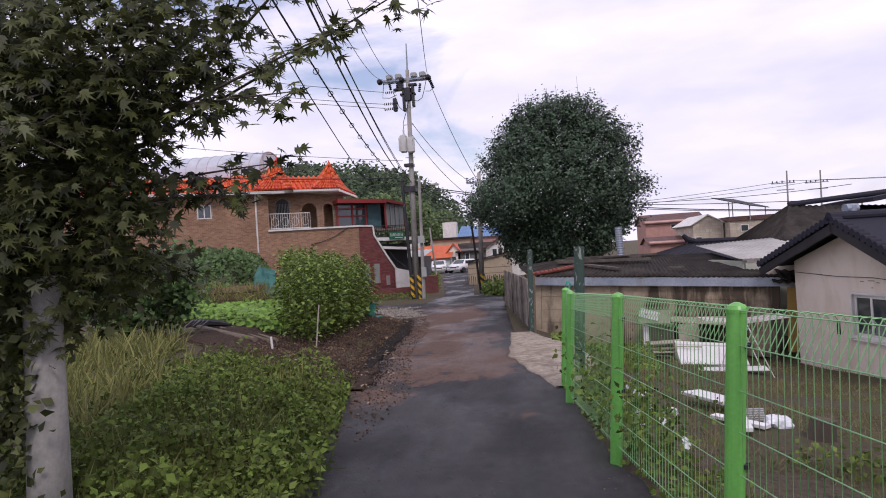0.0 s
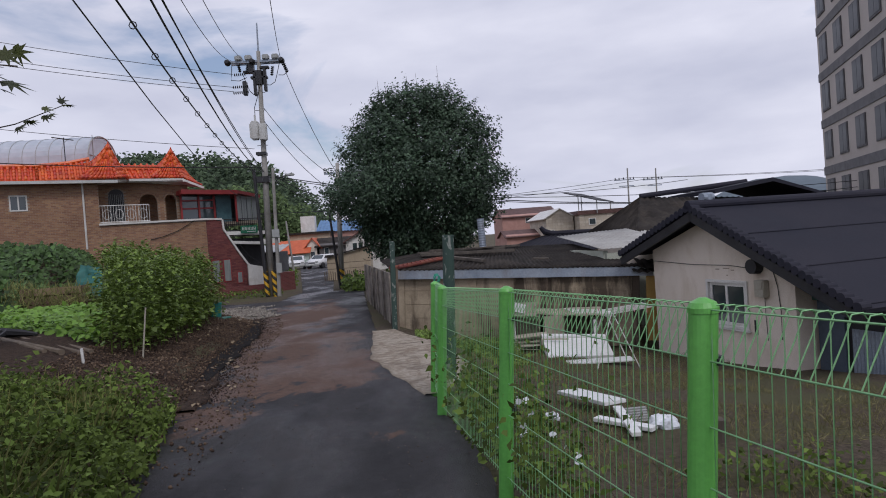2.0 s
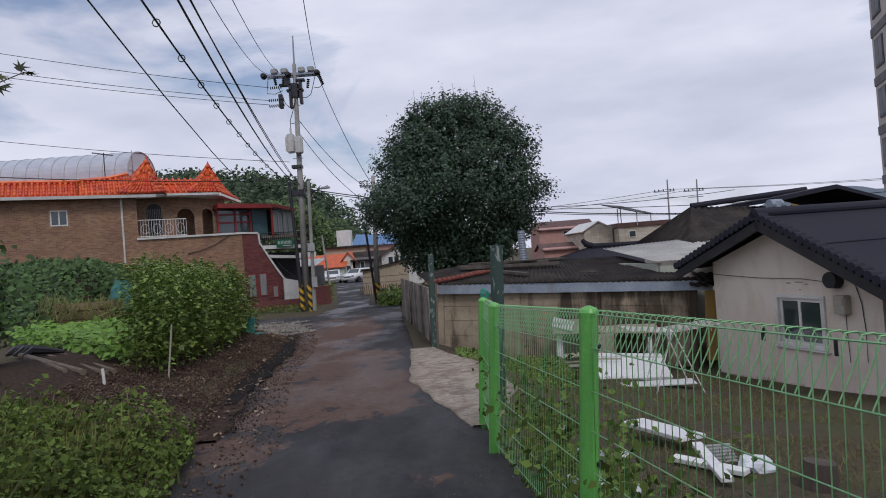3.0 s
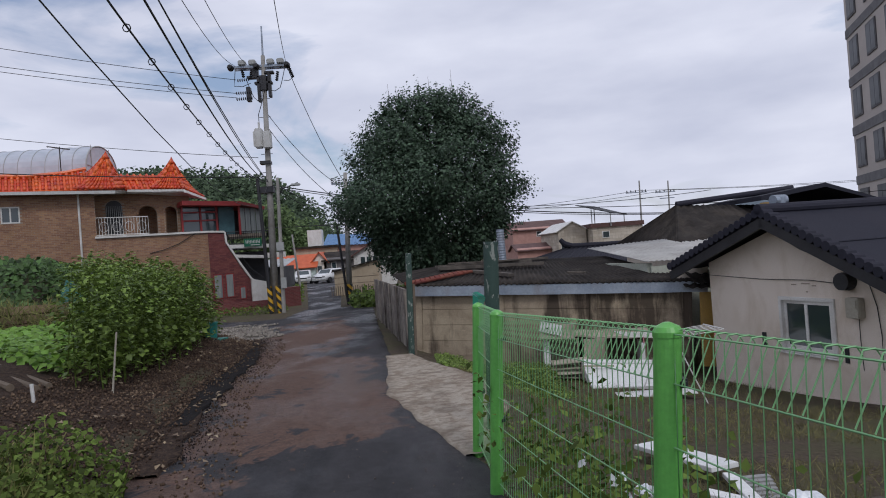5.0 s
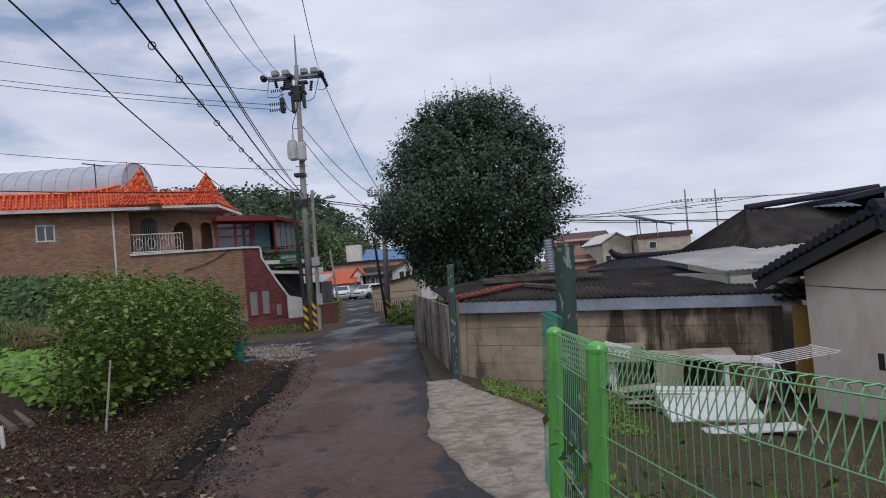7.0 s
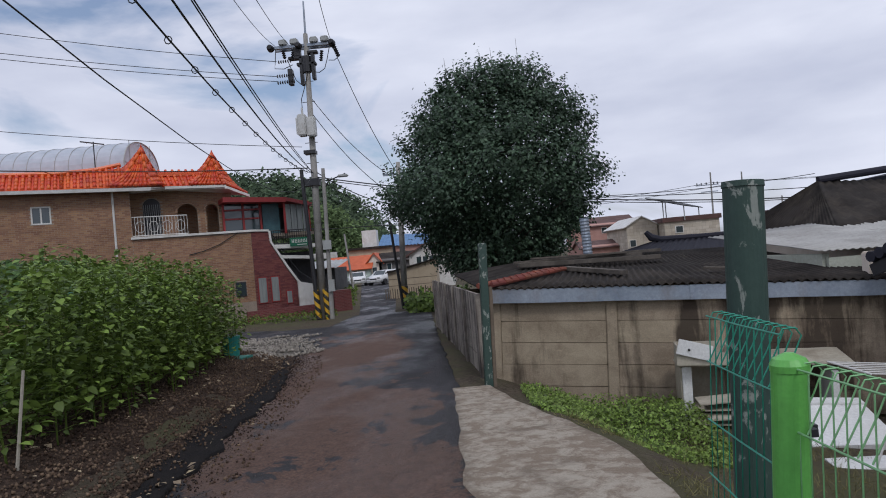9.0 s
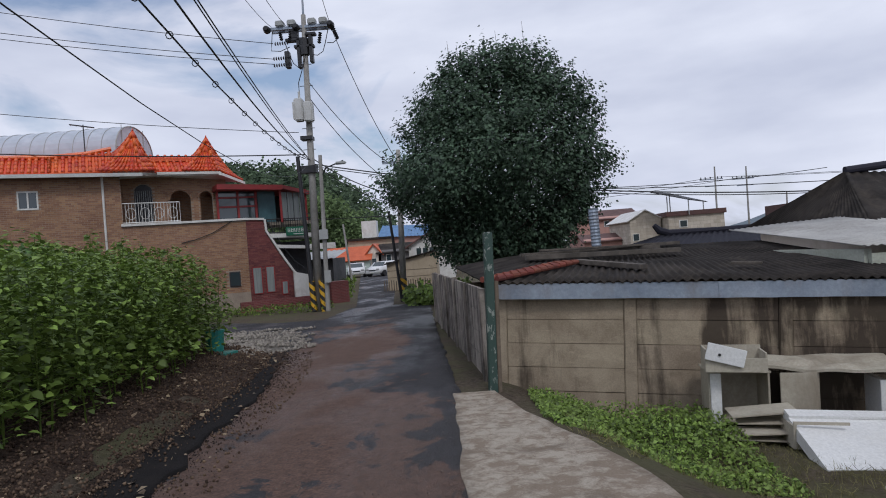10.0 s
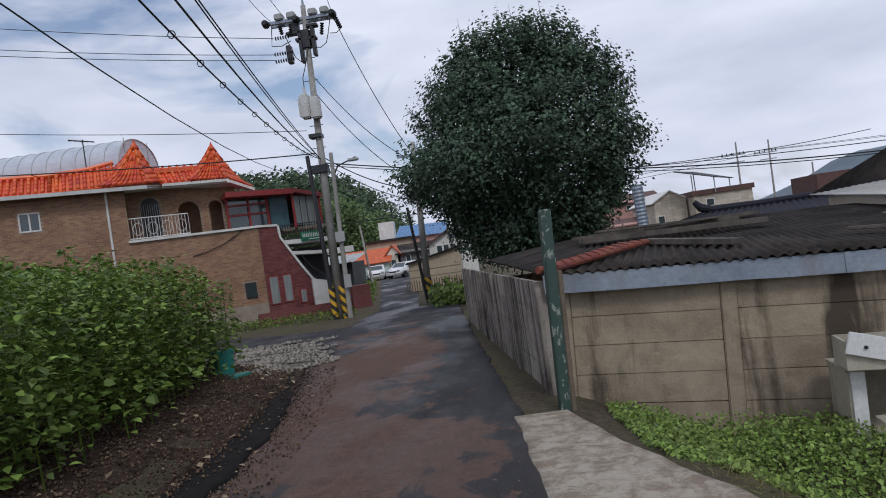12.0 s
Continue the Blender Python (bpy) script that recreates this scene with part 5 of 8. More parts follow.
    for a, b in zip(rings, rings[1:]):
        for k in range(len(prof) - 1):
            bm.faces.new((a[k], a[k + 1], b[k + 1], b[k]))
    bm.faces.new(rings[-1])
    part("film", bm, m, v, smooth=False)
    bm = B()
    for x in np.arange(-11, 1.4, 0.72):
        tube(bm, [(x, y, z + 0.01) for y, z in prof], 0.018, 5)
    tube(bm, [(1.27, y, z) for y, z in prof], 0.03, 5)
    rod(bm, (1.27, 3.9, 1.1), (1.27, 8.1, 1.1), 0.025, n=5)
    rod(bm, (1.27, 4.6, 0), (1.27, 4.6, 2.3), 0.02, n=5)
    rod(bm, (1.27, 7, 0), (1.27, 7, 2.4), 0.02, n=5)
    part("hoop", bm, GREY, v)


red_roof_house()

# ---- poles and overhead lines ----
def stripe_mat():
    m, nt, s = nodes_of("hazard_stripes")
    co = nt.nodes.new("ShaderNodeTexCoord")
    sep = nt.nodes.new("ShaderNodeSeparateXYZ")
    nt.links.new(co.outputs["Object"], sep.inputs[0])
    ang = math_of(nt, "ADD", math_of(nt, "MULTIPLY", sep.outputs[2], 2.6), math_of(nt, "MULTIPLY", sep.outputs[0], 2.6))
    f = math_of(nt, "GREATER_THAN", math_of(nt, "FRACT", ang), 0.5)
    col = mix_of(nt, f, (0.02, 0.02, 0.02), (0.62, 0.36, 0.02))
    wear = noise_of(nt, coords(nt), 9, 5, 0.65)
    col = mix_of(nt, ramp_of(nt, wear, [(0.55, (0, 0, 0)), (0.7, (0.5, 0.5, 0.5))]), col, (0.2, 0.19, 0.17))
    nt.links.new(col, s.inputs["Base Color"])
    s.inputs["Roughness"].default_value = 0.6
    return m


STRIPE = stripe_mat()


def sagging(a, b, sag, n=24):
    a, b = Vector(a), Vector(b)
    return [a.lerp(b, k / n) - Vector((0, 0, 4 * sag * (k / n) * (1 - k / n))) for k in range(n + 1)]


def insulator(bm, p, d, n=4):
    p, d = Vector(p), Vector(d).normalized()
    for k in range(n):
        rod(bm, p + d * (0.10 * k), p + d * (0.10 * k + 0.05), 0.09, 0.05, 8)


def main_pole():
    p = thing("utility_pole", "tall concrete utility pole with crossarm, insulators and two transformers", "utility pole", pose(-5.98, 37, -0.95))
    part("shaft", rod(B(), (0, 0, 0), (0.27, 0, 12.6), 0.19, 0.10, 16), POLE, p, smooth=True)
    part("top_spike", rod(B(), (0.27, 0, 12.5), (0.30, 0, 14.05), 0.05, 0.035, 8), GALV, p)
    bm = box(B(), -1.20, -0.09, 12.03, 1.46, 0.05, 12.15)
    box(bm, -1.20, 0.30, 12.03, 1.46, 0.40, 12.15)
    part("crossarm", bm, GALV, p)
    for x in (-0.75, -0.25, 0.62, 1.1):
        part("cover", box(B(), x - 0.17, -0.2, 12.15, x + 0.17, 0.2, 12.40, bevel=0.04), GREY, p, "grey insulating cover")
    for x in (-1.28, -0.05, 1.42):
        bm = rod(B(), (x, -0.32, 12.05), (x, -0.08, 12.05), 0.13, 0.16, 12)
        rod(bm, (x, -0.38, 12.05), (x, -0.32, 12.05), 0.08, 0.13, 12)
        part("insulator", bm, STEEL, p, "dark bell insulator")
    for x, z, dx, dz, n in ((-0.45, 11.45, -1, -0.05, 6), (-0.35, 10.82, -1, -0.03, 8), (-0.35, 10.55, -1, -0.06, 8), (1.5, 11.95, 0.35, -1, 6), (0.95, 11.75, -0.15, -1, 5), (-0.75, 11.9, 0.15, -0.8, 4), (-0.3, 11.9, -0.1, -0.8, 5)):
        bm = B()
        insulator(bm, (x, -0.1, z), (dx, -0.1, dz), n)
        part("insulator", bm, STEEL, p, "dark string of insulator discs")
    bm = B()
    for x0, x1, z0, z1 in ((-0.55, 0.3, 11.5, 11.62), (0.3, 0.75, 11.7, 11.82), (-0.2, 0.65, 11.2, 11.32), (-0.08, 0.06, 10.35, 11.6), (0.44, 0.58, 10.55, 11.7), (-0.3, 0.0, 11.62, 12.0), (-0.62, -0.42, 10.4, 11.1)):
        box(bm, x0, -0.16, z0, x1, 0.16, z1, bevel=0.02)
    part("hanger", bm, STEEL, p, "dark steel brackets clamped under the crossarm")
    bm = B()
    for a, b, c in (((-1.1, 0, 12.0), (-1.2, 0, 11.2), (-0.4, 0, 11.3)), ((1.3, 0, 12.0), (1.0, 0, 11.0), (0.5, 0, 10.9)), ((-0.6, 0, 11.5), (-0.3, 0, 10.6), (0.1, 0, 10.4)), ((0.3, -0.1, 11.0), (-0.1, -0.2, 9.7), (-0.1, -0.2, 9.1)), ((1.4, 0, 11.9), (1.7, 0, 11.5), (1.2, 0, 11.35))):
        tube(bm, [a, Vector(a).lerp(Vector(b), 0.6) + Vector((0, 0, -0.05)), b, Vector(b).lerp(Vector(c), 0.5) + Vector((0, 0, -0.1)), c], 0.018, 5)
    part("jumper", bm, CABLE, p)
    bm = rod(B(), (0.22, 0, 10.9), (0.22, 0, 11.6), 0.2, 0.2, 8)
    part("bracket", bm, STEEL, p)
    bm = box(B(), -0.32, -0.5, 8.05, 0.05, -0.1, 9.0, bevel=0.05)
    for k in range(5):
        box(bm, -0.38, -0.46 + 0.07 * k, 8.15, -0.32, -0.43 + 0.07 * k, 8.85)
    part("transformer", bm, PALEGREY, p, "pale grey finned transformer")
    bm = box(B(), 0.07, -0.5, 8.0, 0.45, -0.1, 8.85, bevel=0.05)
    rod(bm, (-0.1, -0.3, 9.0), (-0.1, -0.3, 9.3), 0.05, n=8)
    part("transformer", bm, PALEGREY, p, "pale grey transformer box")
    part("guard", rod(B(), (0.30, -0.22, -0.02), (0.24, -0.22, 1.35), 0.16, 0.15, 12), STRIPE, p, "black and yellow striped guard")
    bm = B()
    for k in range(8):
        part("step_bolt", rod(B(), (0.02 + 0.02 * k - 0.25, 0, 4.2 + k * 0.9), (0.02 + 0.02 * k + 0.3, 0, 4.2 + k * 0.9), 0.016, n=5), STEEL, p)
    box(bm, -0.3, -0.25, 5.9, 0.35, 0.25, 6.2)
    box(bm, -0.2, -0.25, 7.3, 0.3, 0.25, 7.45)
    part("fitting", bm, STEEL, p)
    # cables leaving the pole
    J = Vector((0.1, 0, 6.45))
    spans = (((2, -12, 6), J, 3.1, 0.005), ((0.5, -12, 8), J, 2.2, 0.014), ((1, -12, 8), J, 1.9, 0.016), ((0.5, -12, 8), J, 1.0, 0.013), ((0.8, -12, 8.1), J, 1.35, 0.012),
             ((1, -12, 8), (-1.12, 0, 12.2), 2.5, 0.011), ((1, -12, 8), (-0.5, 0, 12.2), 2.2, 0.011), ((2.5, -12, 8), (1.4, 0, 12.1), 2.5, 0.011),
             ((-30, 36.5, 15.6), (-1.1, 0, 11.5), 0.3, 0.015), ((-30, 36.5, 14.5), (-1.1, 0, 10.84), 0.3, 0.015), ((-30, 36.5, 14.2), (-1.1, 0, 10.62), 0.3, 0.015), ((-30, 36.5, 10.6), (-0.3, 0, 7.65), 0.3, 0.014), ((-30, 36.5, 8.2), (-0.1, 0, 6.7), 0.3, 0.025),
             ((-2.3, 39, 5.3), (1.4, 0, 12.0), 0.4, 0.016), ((-2.5, 39, 5.2), (0.2, 0, 9.9), 0.4, 0.016), ((-2.6, 39, 4.4), (0.2, 0, 9.2), 0.4, 0.016), ((-2.3, 39, 3.9), (0.1, 0, 6.6), 0.3, 0.022), ((-2.3, 39, 3.4), (0.1, 0, 6.4), 0.3, 0.018),
             ((14.5, 34.5, 2.4), (0.1, 0, 6.3), 0.5, 0.025), ((26, 36, 2.6), (0.1, 0, 6.2), 1.2, 0.018))
    for end, start, sag, r in spans:
        part("cable", tube(B(), sagging(start, Vector(end) - Vector((-5.98, 37, -0.95)), sag), r, 5), CABLE, p)
    # the twisted bundle hangs in rings
    pts = sagging(J, Vector((0.5, -12, 8)) - Vector((-5.98, 37, -0.95)), 2.2, 120)
    for q in pts[8:100:3]:
        ring = [q + Vector((0.05 * math.cos(t), 0, 0.05 * math.sin(t) - 0.02)) for t in np.linspace(0, 2 * math.pi, 9)]
        part("cable_ring", tube(B(), ring, 0.008, 4), CABLE, p)
    d = thing("pole", "thin leaning black pole with a striped foot", "pole", pose(-6.15, 36.75, -0.9))
    part("shaft", rod(B(), (0.02, 0, 0), (-0.20, 0, 6.55), 0.10, 0.08, 10), STEEL, d)
    part("guard", rod(B(), (0.02, 0, 0.05), (-0.02, 0, 1.3), 0.125, 0.12, 12), STRIPE, d)
    s = thing("street_lamp", "slim grey pole with a curved street lamp", "street lamp", pose(-5.5, 36.5, -0.9))
    part("shaft", rod(B(), (0, 0, 0), (0.15, 0, 6.5), 0.10, 0.075, 10), POLE, s)
    part("arm", tube(B(), [(0.15, 0, 5.6), (0.35, 0, 5.95), (0.8, 0, 6.1), (1.1, 0, 6.2)], 0.03, 6), STEEL, s)
    part("lamp_head", box(B(), 0.75, -0.09, 6.05, 1.22, 0.09, 6.17, pose(0, 0, 0), bevel=0.04), GREY, s)
    bm = B()
    box(bm, -0.1, -0.2, 3.0, 0.25, -0.08, 3.4)
    box(bm, 0.0, -0.2, 1.2, 0.25, -0.08, 1.7)
    part("box", bm, GREY, s, "grey switch box")


main_pole()


def second_pole():
    p = thing("utility_pole", "concrete utility pole with two transformers beyond the crossing", "utility pole", pose(-2.56, 39, -0.95))
    part("shaft", rod(B(), (0, 0, 0), (0.25, 0, 6.9), 0.16, 0.10, 14), POLE, p, smooth=True)
    part("crossarm", box(B(), -0.5, -0.05, 6.3, 0.85, 0.05, 6.4), GALV, p)
    bm = B()
    for x in (-0.45, -0.1, 0.5, 0.8):
        insulator(bm, (x, 0, 6.4), (0, 0, 1), 3)
    part("insulator", bm, STEEL, p)
    for x0, x1 in ((-0.32, 0.02), (0.32, 0.72)):
        bm = box(B(), x0, -0.25, 4.35, x1, 0.15, 4.95, bevel=0.04)
        rod(bm, ((x0 + x1) / 2, -0.05, 4.95), ((x0 + x1) / 2, -0.05, 5.2), 0.04, n=6)
        part("transformer", bm, GREY, p)
    part("guard", rod(B(), (0, -0.02, 0.45), (0.03, -0.02, 1.1), 0.19, 0.185, 12), STRIPE, p, "black and yellow striped guard")
    for end in ((26, 36, 2.9), (20, 45, 4.1)):
        part("cable", tube(B(), sagging((0.2, 0, 5.2), Vector(end) - Vector((-2.56, 39, -0.95)), 0.5), 0.018, 5), CABLE, p)
    q = thing("pole", "thin dark leaning pole", "pole", pose(-2.62, 38.8, -0.9))
    part("shaft", rod(B(), (0, 0, 0), (-0.30, 0, 4.1), 0.07, 0.06, 8), STEEL, q)
    r = thing("pole", "slim grey leaning pole beside the lane", "pole", pose(-8.4, 60, -0.95))
    part("shaft", rod(B(), (0, 0, 0), (-0.38, 0, 4.8), 0.10, 0.07, 8), POLE, r)


second_pole()

# ---- trees ----
def limb(bm, a, b, r0, r1, bend=0.15, n=6):
    a, b = Vector(a), Vector(b)
    L = (b - a).length
    off = Vector((random.uniform(-1, 1), random.uniform(-1, 1), random.uniform(-0.3, 0.6))) * bend * L
    pts = [a.lerp(b, k / n) + off * math.sin(math.pi * k / n) for k in range(n + 1)]
    tube(bm, pts, [r0 + (r1 - r0) * k / n for k in range(n + 1)], 7)
    return pts


def big_tree():
    t = thing("tree", "large broadleaf tree with a dense dark green crown", "tree", pose(1.86, 34.5, -0.75))
    bm = B()
    tube(bm, [(0, 0, 0), (0.05, 0, 1.0), (-0.05, 0.05, 2.2), (0.05, 0, 3.6), (0.0, 0, 6.0), (0.05, 0, 8.4)], [0.34, 0.27, 0.24, 0.2, 0.12, 0.04], 10)
    rnd = random.Random(5)

    def wide(z):
        return lerp(z, (1.0, 1.7, 2.6, 3.7, 4.7, 5.9, 6.9, 7.7, 8.3, 8.9, 9.3), (1.3, 2.1, 3.0, 3.85, 4.25, 4.15, 3.6, 2.85, 2.4, 1.9, 1.1))

    def lobe(a, z):
        return 0.90 + 0.30 * noise.noise((math.cos(a) * 1.5, math.sin(a) * 1.5, z * 0.55)) + 0.16 * noise.noise((math.cos(a) * 3.4, math.sin(a) * 3.4, z * 1.3 + 7))
    for k in range(34):
        a, z = rnd.uniform(0, 2 * math.pi), rnd.uniform(2.0, 8.6)
        r = wide(z) * 0.85
        limb(bm, (0, 0, max(1.3, z - 1.0 - 0.45 * r)), (r * math.cos(a), r * math.sin(a), z), 0.085, 0.012)
    for x, y, z, l in ((-1.55, 0, 8.7, 1.3), (-1.2, 0.3, 8.9, 1.0), (-0.15, 0, 9.0, 1.1), (0.1, 0.2, 8.9, 0.9), (0.3, -0.1, 9.0, 1.2), (1.35, 0, 8.6, 1.9), (-0.6, 0.1, 9.0, 0.8)):
        rod(bm, (x, y, z), (x - 0.05, y, z + l), 0.016, 0.005, 5)
    part("trunk", bm, BARK, t)
    # tufts on the shell and within, then sprays that reach past it
    pos, upv = [], []
    for k in range(700):
        z = rnd.uniform(1.2, 9.15)
        while rnd.random() > wide(z) / 4.2:
            z = rnd.uniform(1.2, 9.15)
        a = rnd.uniform(0, 2 * math.pi)
        f = rnd.uniform(0.78, 1.02) if k < 480 else rnd.uniform(0.3, 0.8)
        r = wide(z) * lobe(a, z) * f
        v = np.array([math.cos(a), math.sin(a), 0.12 * (z - 4)])
        n = int(RNG.integers(95, 150))
        pos.append(np.array([r * math.cos(a), r * math.sin(a), z]) + RNG.normal(0, 1, (n, 3)) * np.array([0.34, 0.34, 0.24]))
        upv.append(np.tile(v * 0.6 + np.array([0, 0, 0.7]), (n, 1)))
    for k in range(620):
        a, z = rnd.uniform(0, 2 * math.pi), rnd.uniform(1.6, 9.1)
        r = wide(z) * lobe(a, z)
        base = np.array([r * math.cos(a), r * math.sin(a), z])
        way = np.array([math.cos(a) * rnd.uniform(0.4, 1), math.sin(a) * rnd.uniform(0.4, 1), rnd.uniform(0.15, 1.0) if z > 3 else rnd.uniform(-0.5, 0.4)])
        tip = base + way * rnd.uniform(0.35, 0.85)
        n = 24
        pos.append(base + (tip - base) * RNG.uniform(0, 1, (n, 1)) + RNG.normal(0, 0.055, (n, 3)))
        upv.append(np.tile(way + np.array([0, 0, 0.4]), (n, 1)))
    pos, upv = np.concatenate(pos), np.concatenate(upv)
    scatter("crown", LEAF_V, LEAF_F, placements(pos, RNG.uniform(0.10, 0.18, len(pos)), upv, 0.5, droop=0.25), TREELEAF, t)


big_tree()


def maple():
    t = thing("maple_tree", "maple tree with drooping sprays of dark pointed leaves", "tree", pose(-3.1, 5.6, 0.0))
    off = np.array([-3.1, 5.6, 0.0])
    bm = B()
    limb(bm, (0, 0, 0), (0.1, -0.1, 2.4), 0.13, 0.09, 0.03)
    ends = [(-0.10, 4.5, 2.62), (0.22, 4.4, 2.72), (-0.35, 4.5, 2.35), (-0.55, 4.7, 2.05), (-0.9, 5.0, 1.95), (-1.1, 4.6, 2.6), (-1.2, 4.9, 3.3), (-0.5, 4.6, 3.1), (-1.6, 4.4, 2.3), (-1.9, 4.4, 1.7),
            (-2.3, 4.5, 2.9), (-2.6, 4.6, 2.0), (-1.5, 5.2, 1.6), (-2.0, 5.6, 2.4), (-2.9, 4.7, 3.6), (-1.8, 4.8, 3.9), (-0.7, 5.0, 3.9), (-3.6, 4.6, 2.4), (-2.3, 4.2, 1.2), (-3.2, 5.0, 1.3), (0.1, 4.9, 3.6), (-1.75, 4.5, 2.05), (-2.1, 4.7, 1.45)]
    pos, upv, al = [], [], []
    rnd = random.Random(11)
    for k, e in enumerate(ends):
        e = np.array(e) - off
        s = Vector((0.05, -0.05, rnd.uniform(1.6, 2.4)))
        pts = limb(bm, s, e, 0.020, 0.003, 0.16, 10)
        dense = 1 if k in (0, 1, 2, 3, 4, 7, 20) else 3
        for j, q in enumerate(pts[4:]):
            for _ in range(3 * dense):
                d = np.array([rnd.uniform(-1, 1), rnd.uniform(-1, 1), rnd.uniform(-0.55, 0.15)])
                d /= np.linalg.norm(d)
                L = rnd.uniform(0.12, 0.5) * (0.5 if dense == 1 else 1.0)
                a = np.array(q)
                n = 7
                f = np.linspace(0.2, 1, n)[:, None]
                pp = a + d * L * f
                pos.append(pp + RNG.normal(0, 0.03, (n, 3)))
                al.append(np.tile(d + np.array([0, 0, -0.3]), (n, 1)))
                tube(bm, [a, a + d * L * 0.5 + np.array([0, 0, 0.02]), a + d * L], 0.0025, 3)
    n = 2600
    c = np.array([-2.75, 5.1, 2.35]) - off
    v = RNG.normal(0, 1, (n, 3))
    v /= np.linalg.norm(v, axis=1, keepdims=True)
    pp = c + v * RNG.uniform(0.3, 1, (n, 1)) ** 0.5 * np.array([1.15, 0.7, 1.5])
    pos.append(pp)
    al.append(v * 0.5 + np.array([0, 0, -0.7]))
    for cc, rr, n in (((-1.95, 4.75, 2.05), (0.80, 0.5, 0.95), 3400), ((-1.5, 4.7, 2.75), (0.85, 0.4, 0.42), 1700), ((-2.35, 4.5, 1.35), (0.45, 0.4, 0.6), 900)):
        v = RNG.normal(0, 1, (n, 3))
        v /= np.linalg.norm(v, axis=1, keepdims=True)
        pos.append(np.array(cc) - off + v * RNG.uniform(0.2, 1, (n, 1)) ** 0.5 * np.array(rr))
        al.append(v * 0.5 + np.array([0.3, 0, -0.6]))
    # one thin twig that hangs out over the lane
    twig = [np.array(q) - off for q in ((-2.5, 5.75, 2.15), (-2.0, 5.9, 2.12), (-1.5, 5.98, 2.10), (-1.1, 6.0, 2.17), (-0.86, 6.0, 2.25))]
    tube(bm, [Vector((0.05, 0, 2.0))] + twig, [0.02, 0.009, 0.006, 0.004, 0.003, 0.002], 4)
    spray = []
    for a, b in zip(twig[1:], twig[2:]):
        for f in (0.2, 0.6, 1.0):
            spray.append(np.tile(a + (b - a) * f, (3, 1)) + RNG.normal(0, 0.015, (3, 3)))
    spray = np.concatenate(spray)
    scatter("leaf_spray", STAR_V, STAR_F, placements(spray, RNG.uniform(0.045, 0.065, len(spray)), (0.1, -0.8, 0.6), 0.4, np.tile((0.7, 0, -0.5), (len(spray), 1))), MAPLELEAF, t)
    part("trunk", bm, BARK, t)
    pos, al = np.concatenate(pos), np.concatenate(al)
    scatter("crown", STAR_V, STAR_F, placements(pos, RNG.uniform(0.055, 0.10, len(pos)), (0.25, -0.5, 0.8), 0.5, al), MAPLELEAF, t)
    p = thing("concrete_post", "pale round concrete post half hidden by leaves", "post", pose(-1.90, 4.65, -0.2, 0, 1.5, 0))
    part("shaft", rod(B(), (0, 0, 0), (0.0, 0, 1.75), 0.115, 0.09, 16), POLE, p, smooth=True)
    v = RNG.normal(0, 1, (1100, 3)) * np.array([0.13, 0.09, 0.34]) + np.array([-2.06, 4.50, 0.95])
    ob = scatter("ivy", LEAF_V, LEAF_F, placements(v, RNG.uniform(0.045, 0.075, len(v)), (0.2, -0.8, 0.4), 0.6), MAPLELEAF)
    tagged(ob, "dark ivy leaves hanging about the concrete post", "ivy", kind="stuff")


maple()

# ---- garden ----
def perilla():
    """Rows of tall leafy plants; a few plants built and then repeated."""
    made = []
    rnd = random.Random(3)
    for k in range(5):
        pl = thing("perilla_plant", "tall leafy green perilla plant growing in a dense row", "plant", pose(0, 0, -50), "perilla plants in rows")
        bm = B()
        H = rnd.uniform(1.68, 1.95)
        tube(bm, [(0, 0, -0.1), (0.02, 0.01, H * 0.5), (0.0, 0.03, H)], [0.012, 0.009, 0.004], 5)
        pos, al, size = [], [], []
        for j in range(23):
            z = 0.22 + (H - 0.22) * j / 22
            for a in (0, math.pi):
                a += j * math.pi / 2 + rnd.uniform(-0.4, 0.4)
                L = 0.27 * (1 - 0.6 * j / 22) * rnd.uniform(0.5, 1.1)
                d = np.array([math.cos(a), math.sin(a), 0.25])
                tip = np.array([0, 0, z]) + d * L
                tube(bm, [(0, 0, z), tip], 0.003, 3)
                if j < 3 and rnd.random() < 0.5:
                    continue
                for f, s in ((1.0, 0.135), (0.55, 0.105), (0.8, 0.11), (0.9, 0.085), (0.35, 0.09)):
                    pos.append(np.array([0, 0, z]) + d * L * f + RNG.normal(0, 0.03, 3))
                    al.append(d + np.array([0, 0, -0.55]) + RNG.normal(0, 0.3, 3))
                    size.append(s * rnd.uniform(0.7, 1.15) * (1 - 0.3 * j / 22))
        part("stem", bm, WEEDLEAF, pl)
        scatter("foliage", BROAD_V, BROAD_F, placements(np.array(pos), np.array(size), (0, 0, 1), 0.35, np.array(al)), PERILLA, pl)
        made.append(pl)
    first = {}
    y = 13.9
    row = 0
    while y < 22.7:
        right = lerp(y, (13.9, 16, 22.6), (-3.75, -3.85, -4.75))
        left = lerp(y, (13.9, 17.0, 20.0, 22.6), (-4.35, -5.5, -6.7, -7.5))
        x = right - (row % 2) * 0.12
        while x > left:
            k = rnd.randrange(5)
            px, py = x + rnd.uniform(-0.09, 0.09), y + rnd.uniform(-0.09, 0.09)
            s = rnd.uniform(0.86, 1.08)
            m = Matrix.Translation((px, py, ground_z(px, py))) @ pose(0, 0, 0, rnd.uniform(-5, 5), rnd.uniform(-5, 5), rnd.uniform(0, 360))
            if k not in first:
                first[k] = True
                made[k].matrix_basis = m
            else:
                ob = copy_thing(made[k], m)
                ob.scale = (s, s, s)
            x -= 0.37
        y += 0.37
        row += 1


perilla()


